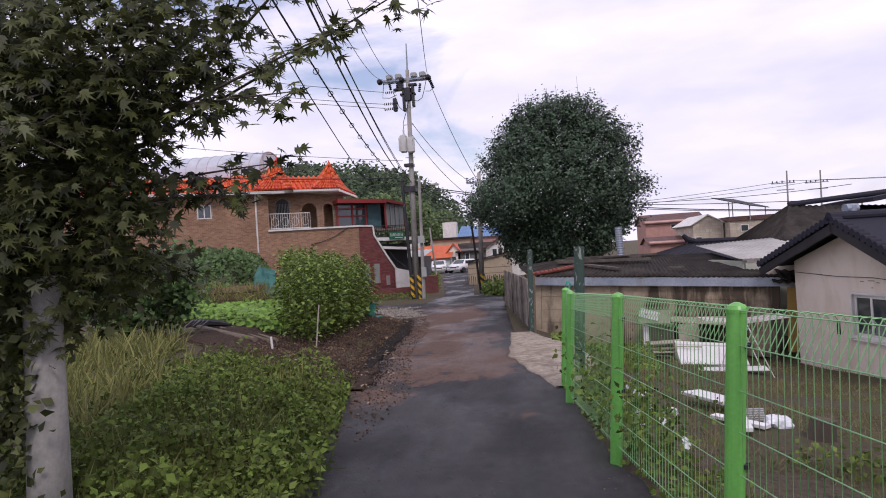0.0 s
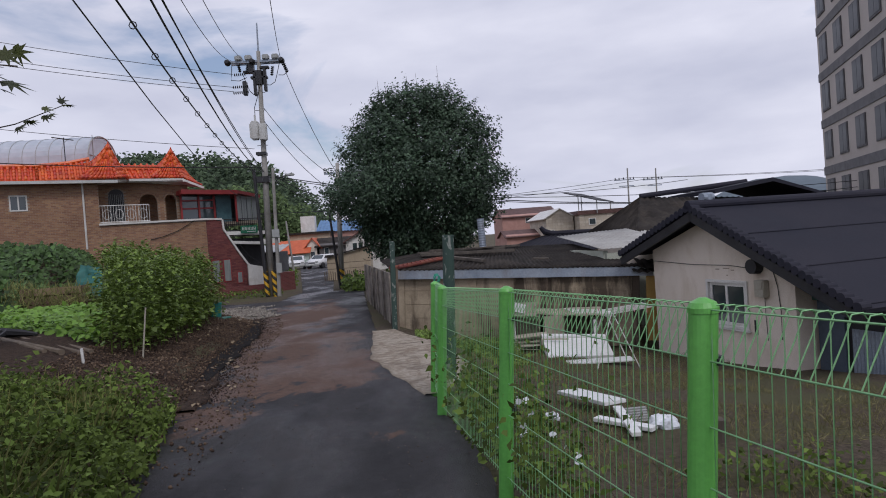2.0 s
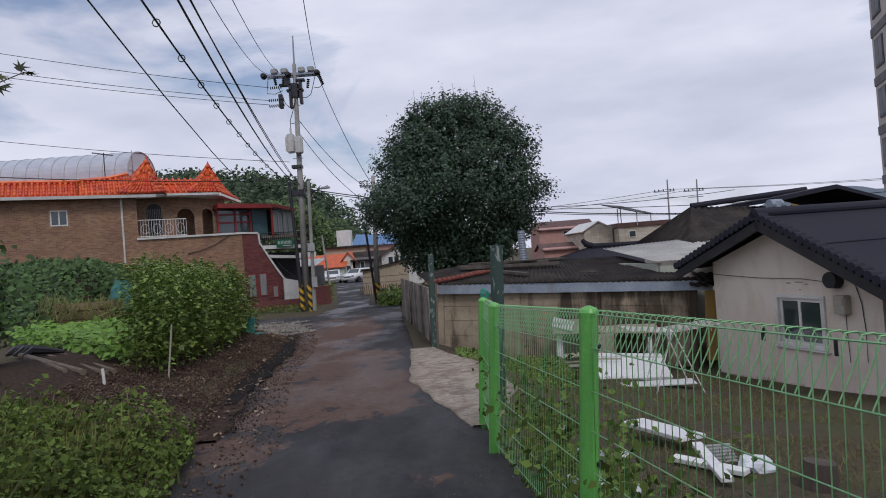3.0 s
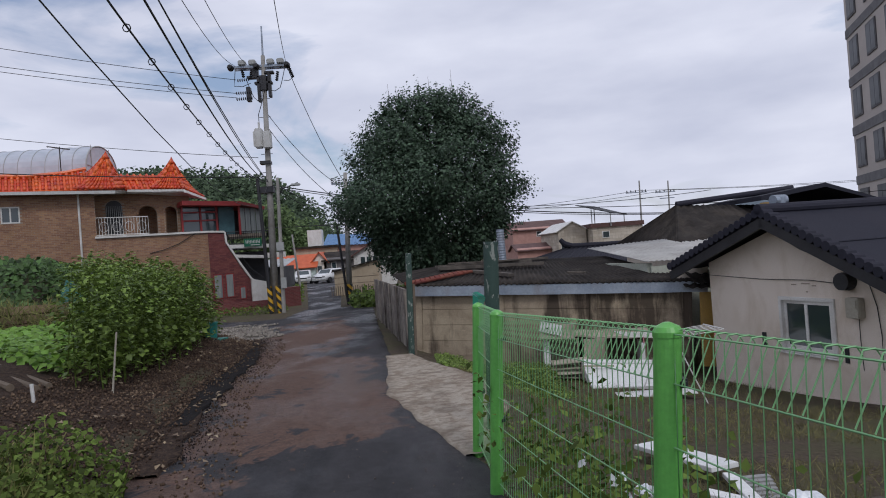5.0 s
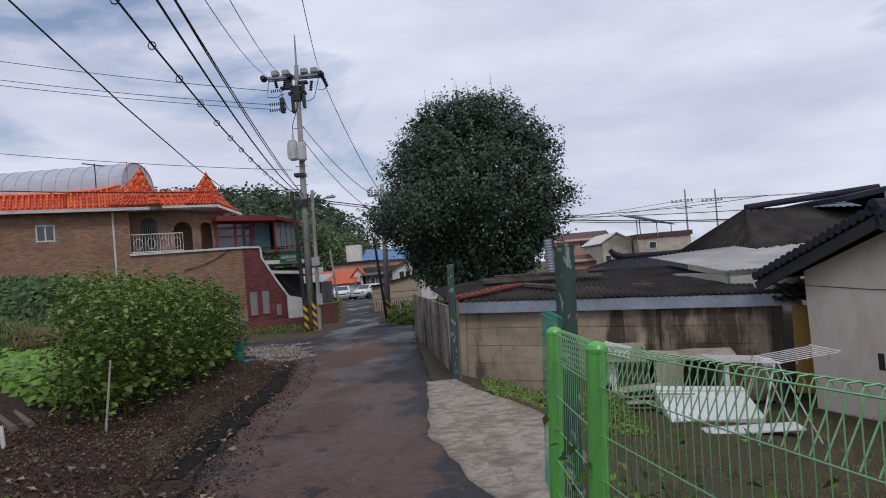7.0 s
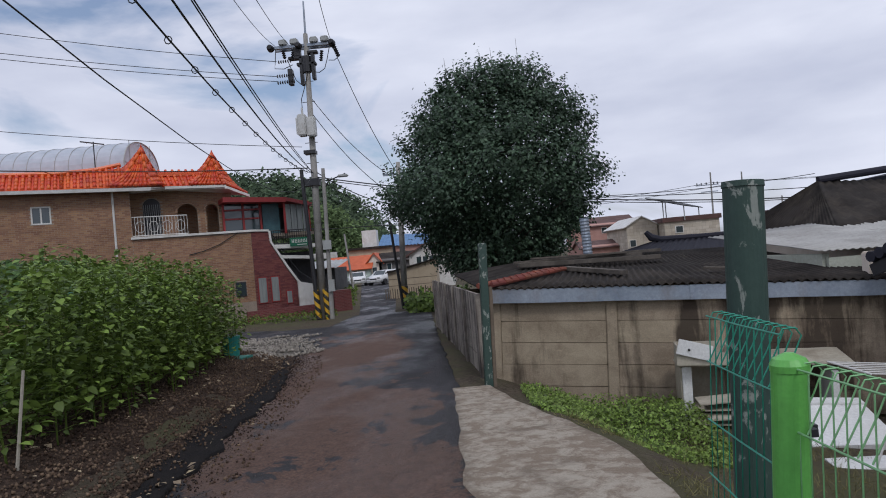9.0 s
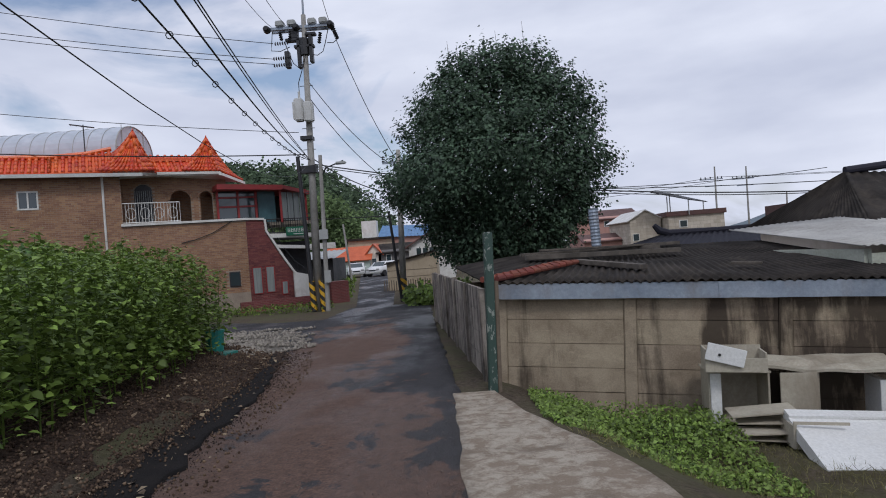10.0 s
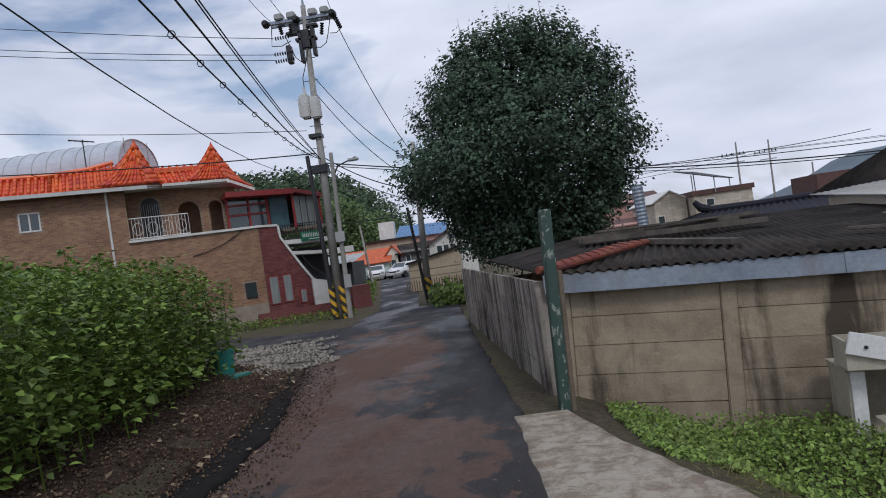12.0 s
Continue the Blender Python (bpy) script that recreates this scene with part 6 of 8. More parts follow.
def on_ground(n, x0, x1, y0, y1, keep=None):
    xs, ys = RNG.uniform(x0, x1, n), RNG.uniform(y0, y1, n)
    pts = [(x, y, ground_z(x, y)) for x, y in zip(xs, ys) if keep is None or keep(x, y)]
    return np.array(pts)


def stuff(name, tv, tf, mats, material, label, category):
    return tagged(scatter(name, tv, tf, mats, material), label, category, kind="stuff")


def plots():
    # beans beside the perilla
    p = on_ground(9000, -10.2, -4.6, 14.4, 21.5, lambda x, y: x < lerp(y, (13.9, 17.0, 20.0, 22.6), (-4.4, -5.5, -6.7, -7.5)) and y > 14.0 + 1.05 * (-4.35 - x) + 0.3 * noise.noise((x, y, 0)))
    p[:, 2] += RNG.uniform(0.06, 0.42, len(p))
    stuff("bean_plants", BROAD_V, BROAD_F, placements(p, RNG.uniform(0.09, 0.18, len(p)), (0.1, -0.3, 1), 0.35, droop=0.3), BEANLEAF, "low bed of bright light green bean leaves", "plants")
    # vines over the bank
    p = on_ground(60000, -27, -8.6, 18.5, 37.2, lambda x, y: bank(x, y) > 0.12 and y < 37.2 + 0.5 * (x + 14.5))
    if len(p):
        lump = np.array([0.5 + 0.55 * noise.noise((a * 0.55, b * 0.55, 1.0)) for a, b, _ in p])
        p[:, 2] += lump * RNG.uniform(0.25, 1.0, len(p)) * 0.95
        stuff("vine_cover", BROAD_V, BROAD_F, placements(p, RNG.uniform(0.10, 0.22, len(p)), (0.2, -0.75, 0.8), 0.5, droop=0.5), VINELEAF, "dense dark green vines covering the bank", "vines")
    # leafy weeds along the lane
    def near_road(x, y):
        d = road_left(y) - x
        return -0.12 < d < 1.9 + 0.4 * noise.noise((x, y, 2)) and y < 9.9 + 0.5 * noise.noise((x * 2, 0, 1))
    p = on_ground(62000, -5.0, -0.3, 2.6, 11.4, near_road)
    h = np.array([0.34 + 0.30 * noise.noise((a * 1.6, b * 1.6, 4.0)) + 0.15 * min(1, (road_left(b) - a)) for a, b, _ in p])
    p[:, 2] += np.clip(h, 0.06, 0.8) * RNG.uniform(0.1, 1.0, len(p)) ** 0.6
    stuff("roadside_weeds", LEAF_V, LEAF_F, placements(p, 0.03 + 0.055 * RNG.uniform(0, 1, len(p)) ** 1.6, (0.2, -0.3, 1), 0.7, droop=0.2), WEEDLEAF, "leafy green weeds crowding the edge of the lane", "weeds")
    st = on_ground(1500, -5.0, -0.3, 2.6, 11.4, near_road)
    stuff("weed_stems", BLADE_V, BLADE_F, placements(st, RNG.uniform(0.25, 0.5, len(st)), (0, -1, 0.1), 0.4, np.tile((0, 0, 1.0), (len(st), 1))), WEEDLEAF, "thin green weed stems", "weeds")
    # longer grass behind them
    p = on_ground(34000, -9.5, -1.2, 2.2, 13.6, lambda x, y: road_left(y) - x > 0.45 + 0.5 * noise.noise((x * 1.3, y * 1.3, 5)) and y < (9.9 if x > -5.0 else 11.6) and noise.noise((x * 0.5, y * 0.5, 8)) > -0.35)
    stuff("long_grass", BLADE_V, BLADE_F, placements(p, RNG.uniform(0.22, 0.62, len(p)), (0.2, -0.9, 0.5), 0.5, np.tile((0, 0, 1.0), (len(p), 1)) + RNG.normal(0, 0.35, (len(p), 3))), GRASSBLADE, "long yellow-green grass behind the weeds", "grass")
    p = on_ground(9000, -9.5, -2.2, 2.2, 12.6, lambda x, y: road_left(y) - x > 1.4 and noise.noise((x * 0.7, y * 0.7, 3)) > -0.1 and y < (10.0 if x > -6.5 else 12.0))
    p[:, 2] += RNG.uniform(0.02, 0.35, len(p))
    stuff("ground_weeds", LEAF_V, LEAF_F, placements(p, RNG.uniform(0.04, 0.09, len(p)), (0, -0.2, 1), 0.6), WEEDLEAF, "low tangled weeds in the garden", "weeds")
    p = on_ground(900, -10.3, -8.0, 21.3, 22.6)
    p[:, 2] += RNG.uniform(0.1, 0.8, len(p))
    stuff("withered_plants", BLADE_V, BLADE_F, placements(p, RNG.uniform(0.25, 0.5, len(p)), (0.2, -0.9, 0.5), 0.5, np.tile((0, 0, 1.0), (len(p), 1)) + RNG.normal(0, 0.4, (len(p), 3))), GRASSBLADE, "withered grey-green plants about the planter box", "plants")
    # dark shrub at the garden's side
    s = thing("shrub", "tall dark green leafy shrub at the edge of the garden", "shrub", pose(-7.0, 13.6, ground_z(-7.0, 13.6)))
    bm = B()
    pos = []
    rnd = random.Random(21)
    for k in range(14):
        a = rnd.uniform(0, 6.28)
        tip = Vector((0.9 * math.cos(a), 0.9 * math.sin(a), rnd.uniform(0.7, 2.0)))
        limb(bm, (0, 0, 0), tip, 0.02, 0.005)
        for f in (0.55, 0.75, 0.95):
            q = np.array(tip) * f
            pos.append(q + RNG.normal(0, 0.2, (70, 3)))
    part("stem", bm, BARK, s)
    pos = np.concatenate(pos)
    pos[:, 2] = np.abs(pos[:, 2])
    scatter("foliage", BROAD_V, BROAD_F, placements(pos, RNG.uniform(0.08, 0.16, len(pos)), (0.2, -0.5, 0.9), 0.5, droop=0.4), VINELEAF, s)
    # plants against the concrete wall
    def strip(x, y):
        return x > max(0.95, yard_edge(y) + 0.12) and y > 16.45 - 0.45 * x + 0.25 * noise.noise((x * 2.2, y, 6)) and y < 18.2 - 0.2 * (x - 0.5) and x < 3.1
    p = on_ground(26000, 0.5, 3.3, 14.2, 18.2, strip)
    h = np.array([0.05 + 0.24 * ease((b - (16.5 - 0.25 * a)) / 0.9) * ease((a - 0.8) / 0.7) + 0.08 * noise.noise((a * 3, b * 3, 0)) for a, b, _ in p])
    p[:, 2] += h * RNG.uniform(0.2, 1, len(p))
    stuff("wall_weeds", LEAF_V, LEAF_F, placements(p, RNG.uniform(0.025, 0.062, len(p)), (0, -0.4, 1), 0.6, droop=0.2), PERILLA, "bright green weeds growing against the concrete wall", "weeds")
    # grass and weeds in the yard and along the fence
    p = on_ground(70000, 1.1, 7.0, 1.5, 16.8, lambda x, y: x > yard_edge(y) + 0.05 and noise.noise((x * 0.8, y * 0.8, 12)) + 0.4 * noise.noise((x * 3, y * 3, 2)) > -0.16 + 0.10 * ease((y - 9) / 4))
    stuff("yard_grass", BLADE_V, BLADE_F, placements(p, RNG.uniform(0.04, 0.13, len(p)), (0, -0.8, 0.5), 0.6, np.tile((0, 0, 0.7), (len(p), 1)) + RNG.normal(0, 0.6, (len(p), 3))), DRYGRASS, "short patchy trampled grass in the yard", "grass")
    p = on_ground(9000, 0.95, 3.4, 2.5, 10.4, lambda x, y: yard_edge(y) - 0.12 < x < yard_edge(y) + 0.75 and noise.noise((x * 1.1, y * 1.1, 20)) > -0.05)
    h = np.array([0.30 + 0.35 * noise.noise((a * 1.3, b * 1.3, 30)) for a, b, _ in p])
    p[:, 2] += np.clip(h, 0.05, 0.6) * RNG.uniform(0.1, 1, len(p))
    stuff("fence_weeds", LEAF_V, LEAF_F, placements(p, RNG.uniform(0.035, 0.075, len(p)), (-0.2, -0.3, 0.9), 0.6), WEEDLEAF, "straggling weeds along the wire fence", "weeds")
    # taller straggling weeds caught in the fence, with torn scraps of white film
    p, a = [], []
    for k in range(90):
        y = RNG.uniform(6.2, 9.6)
        x = yard_edge(y) + RNG.normal(0.12, 0.12)
        lean = RNG.normal(0, 0.22, 2)
        for f in np.linspace(0.15, 1, 16):
            p.append((x + lean[0] * f, y + lean[1] * f, ground_z(x, y) + RNG.uniform(0.45, 0.95) * f))
    stuff("tall_weeds", LEAF_V, LEAF_F, placements(np.array(p), RNG.uniform(0.03, 0.07, len(p)), (-0.3, -0.3, 0.8), 0.8), WEEDLEAF, "tall straggling weeds pushing through the wire fence", "weeds")
    p = on_ground(16, 1.35, 2.0, 7.2, 9.4, lambda x, y: x > yard_edge(y) + 0.08)
    p[:, 2] += RNG.uniform(0.03, 0.3, len(p))
    stuff("film_scraps", BROAD_V, BROAD_F, placements(p, RNG.uniform(0.05, 0.11, len(p)), (0, -0.5, 0.6), 0.8), plain("torn_white_film", (0.72, 0.74, 0.76), (0.6, 0.62, 0.65), 0.4), "torn scraps of white plastic film among the weeds", "litter")
    p = on_ground(7000, 2.4, 5.2, 2.5, 7.8, lambda x, y: noise.noise((x * 0.9, y * 0.9, 33)) > 0.02)
    p[:, 2] += RNG.uniform(0.02, 0.22, len(p))
    stuff("yard_weeds", LEAF_V, LEAF_F, placements(p, RNG.uniform(0.035, 0.08, len(p)), (0, -0.3, 0.9), 0.6), WEEDLEAF, "green weed clumps in the yard", "weeds")
    # bushes at the crossing
    p = on_ground(2600, -2.35, 0.4, 35.2, 38.8, lambda x, y: x > -2.3 + 0.3 * (36.5 - y))
    h = np.array([0.45 + 0.5 * noise.noise((a * 1.2, b * 1.2, 40)) for a, b, _ in p])
    p[:, 2] += np.clip(h, 0.1, 1.1) * RNG.uniform(0.1, 1, len(p)) * 1.3
    stuff("crossing_bushes", BROAD_V, BROAD_F, placements(p, RNG.uniform(0.12, 0.24, len(p)), (0, -0.6, 0.8), 0.5), PERILLA, "low green bushes round the far pole", "bushes")
    p = on_ground(2200, -12.5, -5.6, 36.2, 38.6, lambda x, y: y > 36.6 + 0.3 * (-6 - x) * 0.3)
    p[:, 2] += RNG.uniform(0, 0.35, len(p))
    stuff("bank_weeds", LEAF_V, LEAF_F, placements(p, RNG.uniform(0.06, 0.14, len(p)), (0, -0.6, 0.8), 0.6), WEEDLEAF, "scrubby weeds in front of the low brick wall", "weeds")
    p = on_ground(2600, -11.0, -4.2, 42, 66, lambda x, y: x < lerp(y, (33, 38, 85), (-4.2, -4.55, -11.6)) - 0.3)
    p[:, 2] += RNG.uniform(0, 0.6, len(p))
    stuff("verge_weeds", LEAF_V, LEAF_F, placements(p, RNG.uniform(0.12, 0.25, len(p)), (0, -0.6, 0.8), 0.6), WEEDLEAF, "weeds on the verge of the far lane", "weeds")


plots()


def soil_strips():
    draped("soil_strip", lambda y: lerp(y, (11.5, 13.5, 22.8), (-4.6, -6.4, -8.4)), lambda y: road_left(y) + 0.30, 10.2, 23.4, 0.06, MULCH, "brown leaf-strewn soil strip between the plants and the lane", "soil", rag=0.12, cols=14)
    GRAVEL = soil("pale_gravel", (0.09, 0.078, 0.066), (0.27, 0.245, 0.21))
    draped("gravel_patch", lambda y: lerp(y, (22.6, 24, 27.4), (-5.2, -6.6, -7.6)), lambda y: lerp(y, (22.6, 24, 27.4), (-4.2, -3.7, -5.0)), 22.6, 27.4, 0.034, GRAVEL, "patch of pale gravel at the corner of the crossing", "gravel", rag=0.25, cols=8)
    tar = plain("fresh_tar", (0.012, 0.011, 0.012), (0.026, 0.023, 0.022), 0.97, big=4, fine=60, bump=0.8, dist=0.02, spec=0.12)
    draped("tar_edge", lambda y: road_left(y) - 0.02 + 0.02 * math.sin(y), lambda y: road_left(y) + lerp(y, (12, 14, 19, 22.8), (0.15, 0.42, 0.38, 0.12)), 12.2, 22.8, 0.066, tar, "loose black asphalt crumbs along the lane's edge", "asphalt", rag=0.2, cols=5)
    # pebbles and leaf litter
    pv = [(0, 0, 0.6), (0.5, 0.1, 0), (0.1, 0.5, 0.05), (-0.5, 0.05, 0), (-0.05, -0.5, 0.05), (0, 0, -0.4)]
    pf = [(0, 1, 2), (0, 2, 3), (0, 3, 4), (0, 4, 1), (5, 2, 1), (5, 3, 2), (5, 4, 3), (5, 1, 4)]
    p = on_ground(9000, -8.4, -2.9, 21.8, 28.6, lambda x, y: x > lerp(y, (22.6, 24, 27.4), (-5.4, -6.8, -8.0)) and x < lerp(y, (22.6, 24, 27.4), (-3.9, -3.2, -4.4)) + 0.6 * noise.noise((y, 0, 2)) and noise.noise((x * 1.4, y * 1.4, 9)) > -0.25)
    p[:, 2] += 0.06
    stuff("gravel_stones", pv, pf, placements(p, 0.02 + 0.09 * RNG.uniform(0, 1, len(p)) ** 2.5, (0, 0, 1), 0.5), plain("pale_stone", (0.36, 0.32, 0.27), (0.20, 0.18, 0.155), 0.9, per="island", amount=0.5), "loose pale gravel stones", "gravel")
    p = on_ground(70000, -6.2, -1.0, 7.5, 23, lambda x, y: road_left(y) - 1.9 < x < road_left(y) + 0.9 and RNG.random() < (1.0 if x < road_left(y) + 0.08 else 0.16 if x < road_left(y) + 0.3 else 0.3))
    p[:, 2] = [max(c, road_z(b)) + (0.078 if a < road_left(b) + 0.3 else 0.036) for a, b, c in p]
    stuff("litter_clods", pv, pf, placements(p, 0.006 + 0.04 * RNG.uniform(0, 1, len(p)) ** 3, (0, 0, 1), 0.6), plain("brown_clod", (0.17, 0.115, 0.078), (0.06, 0.039, 0.029), 0.95, per="island", amount=1.2, spec=0.2), "brown clods and bark on the soil strip", "soil")
    p = np.array([(road_left(y) + RNG.normal(0.2, 0.2), y, 0) for y in RNG.uniform(10.5, 23.2, 14000)])
    p[:, 2] = [max(ground_z(a, b), road_z(b)) + 0.055 for a, b, _ in p]
    stuff("tar_crumbs", pv, pf, placements(p, 0.005 + 0.014 * RNG.uniform(0, 1, len(p)) ** 2, (0, 0, 1), 0.6), tar, "loose black crumbs of asphalt", "asphalt")
    p = np.array([(RNG.uniform(road_left(y), road_right(y)), y, road_z(y) + 0.034) for y in RNG.uniform(2.5, 24, 5000)])
    stuff("road_grit", pv, pf, placements(p, 0.004 + 0.014 * RNG.uniform(0, 1, len(p)) ** 4, (0, 0, 1), 0.5), plain("grit", (0.22, 0.18, 0.155), (0.10, 0.08, 0.07), 0.9, per="island", amount=0.6), "loose grit scattered on the lane", "grit")
    p = np.array([(x, y, max(ground_z(x, y), road_z(y)) + 0.085) for x, y in ((RNG.uniform(road_left(v) - 1.5, road_left(v) + 0.7), v) for v in RNG.uniform(9, 23, 420))])
    stuff("fallen_leaves", LEAF_V, LEAF_F, placements(p, 0.03 + 0.09 * RNG.uniform(0, 1, len(p)) ** 3, (0, 0, 1), 0.3), plain("dry_leaf", (0.36, 0.29, 0.19), (0.20, 0.135, 0.08), 0.8, per="island", amount=0.6), "dry fallen leaves beside the lane", "leaves")


soil_strips()


def garden_things():
    for a, b, r in (((-7.5, 16.3, 0.2), (-4.5, 13.0, -0.10), 0.055), ((-7.35, 16.6, 0.22), (-4.3, 13.2, -0.08), 0.05), ((-7.1, 16.7, 0.30), (-4.3, 13.5, 0.0), 0.045), ((-7.2, 16.0, 0.26), (-4.75, 13.0, 0.02), 0.04)):
        a, b = Vector(a), Vector(b)
        a.z, b.z = ground_z(a.x, a.y) + 0.04 + r, ground_z(b.x, b.y) + 0.05 + r
        ob = solid("timber", rod(B(), a, b, r, r * 0.9, 8), WOOD, "long grey timber pole lying beside the bean bed", "timber", group="timbers on the ground")
    bm = B()
    for k in range(5):
        x, y = -7.5 + 0.2 * k, 16.5 - 0.19 * k
        tube(bm, [(x - 0.35, y + 0.1 * (k % 2), ground_z(x, y) + 0.08), (x - 0.1, y - 0.05, ground_z(x, y) + 0.19), (x + 0.1, y + 0.05, ground_z(x, y) + 0.15), (x + 0.35, y + 0.1, ground_z(x, y) + 0.10)], [0.03, 0.09, 0.07, 0.03], 7)
    solid("black_sheeting", bm, STEEL, "crumpled black plastic sheeting on the timbers", "sheeting")
    s = solid("garden_stake", rod(B(), (-3.62, 13.75, ground_z(-3.62, 13.75) - 0.05), (-3.52, 13.8, 0.68), 0.016, 0.013, 6), plain("pale_cane", (0.5, 0.46, 0.38), None, 0.8), "thin pale stake at the end of the perilla row", "stake")
    solid("garden_stake", rod(B(), (-4.0, 12.6, ground_z(-4.0, 12.6) - 0.05), (-4.02, 12.6, ground_z(-4, 12.6) + 0.28), 0.022, 0.02, 6), WHITE, "short white peg by the timbers", "stake")
    bm = box(B(), -0.62, -0.35, -0.14, 0.4, 0.3, 0.05, bevel=0.03)
    ob = solid("broken_slab", bm, CONCRETE, "broken concrete slab at the edge of the soil", "slab")
    ob.matrix_basis = pose(-3.35, 12.85, road_z(12.85) + 0.06, 3, 4, 20)
    bm = box(B(), -0.3, -0.25, -0.1, 0.3, 0.2, 0.05, bevel=0.03)
    ob = solid("broken_slab", bm, CONCRETE, "broken concrete slab at the edge of the soil", "slab")
    ob.matrix_basis = pose(-3.2, 11.6, road_z(11.6) + 0.06, 2, -3, 50)
    # teal barrier at the end of the row
    teal = plain("teal_plastic", (0.03, 0.26, 0.22), (0.025, 0.2, 0.17), 0.4)
    t = thing("plastic_tub", "teal plastic tub at the end of the perilla row", "tub", pose(-4.62, 21.75, ground_z(-4.62, 21.75), 0, 0, -12))
    bm = B()
    rod(bm, (0, 0, 0), (0, 0, 0.44), 0.15, 0.18, 20)
    rod(bm, (0, 0, 0.42), (0, 0, 0.46), 0.19, 0.19, 20)
    part("body", bm, teal, t)
    part("base", box(B(), -0.2, -0.35, 0.0, 0.42, 0.1, 0.05, bevel=0.01), teal, t)
    n = solid("netting", sheet(B(), ((-9.5, 23.8, 0.55), (-8.5, 23.6, 0.45), (-8.7, 24.2, 1.30), (-9.4, 24.3, 1.45)), 16, 10, 0.02, 3, 0.02, 0.05), plain("teal_net", (0.025, 0.15, 0.13), (0.018, 0.10, 0.09), 0.7), "crumpled teal netting on the bank", "netting")
    b = thing("planter_box", "old brown wooden planter box with withered plants", "planter", pose(-9.2, 22.2, ground_z(-9.2, 22.2), 0, 0, 6))
    brown = plain("brown_board", (0.26, 0.18, 0.11), (0.14, 0.095, 0.06), 0.85)
    for k in range(4):
        part("board", box(B(), -0.8, -0.3, 0.02 + 0.22 * k, 0.8, -0.26, 0.22 + 0.22 * k, pose(0, 0, 0, random.uniform(-3, 3), 0, 0), bevel=0.004), brown, b)
    for x in (-0.8, 0.75):
        part("end_board", box(B(), x, -0.255, 0, x + 0.05, 0.4, 0.9, bevel=0.004), brown, b)
    part("soil", box(B(), -0.745, -0.25, 0, 0.745, 0.4, 0.75), MULCH, b)


garden_things()

# ---- yard things ----
BOARDWHITE = plain("white_laminate", (0.80, 0.80, 0.78), (0.76, 0.76, 0.75), 0.35, bump=0.03, stain=(0.66, 0.65, 0.61))
CHIP = plain("aged_cream_board", (0.50, 0.46, 0.37), (0.38, 0.34, 0.27), 0.8, stain=(0.22, 0.18, 0.13))


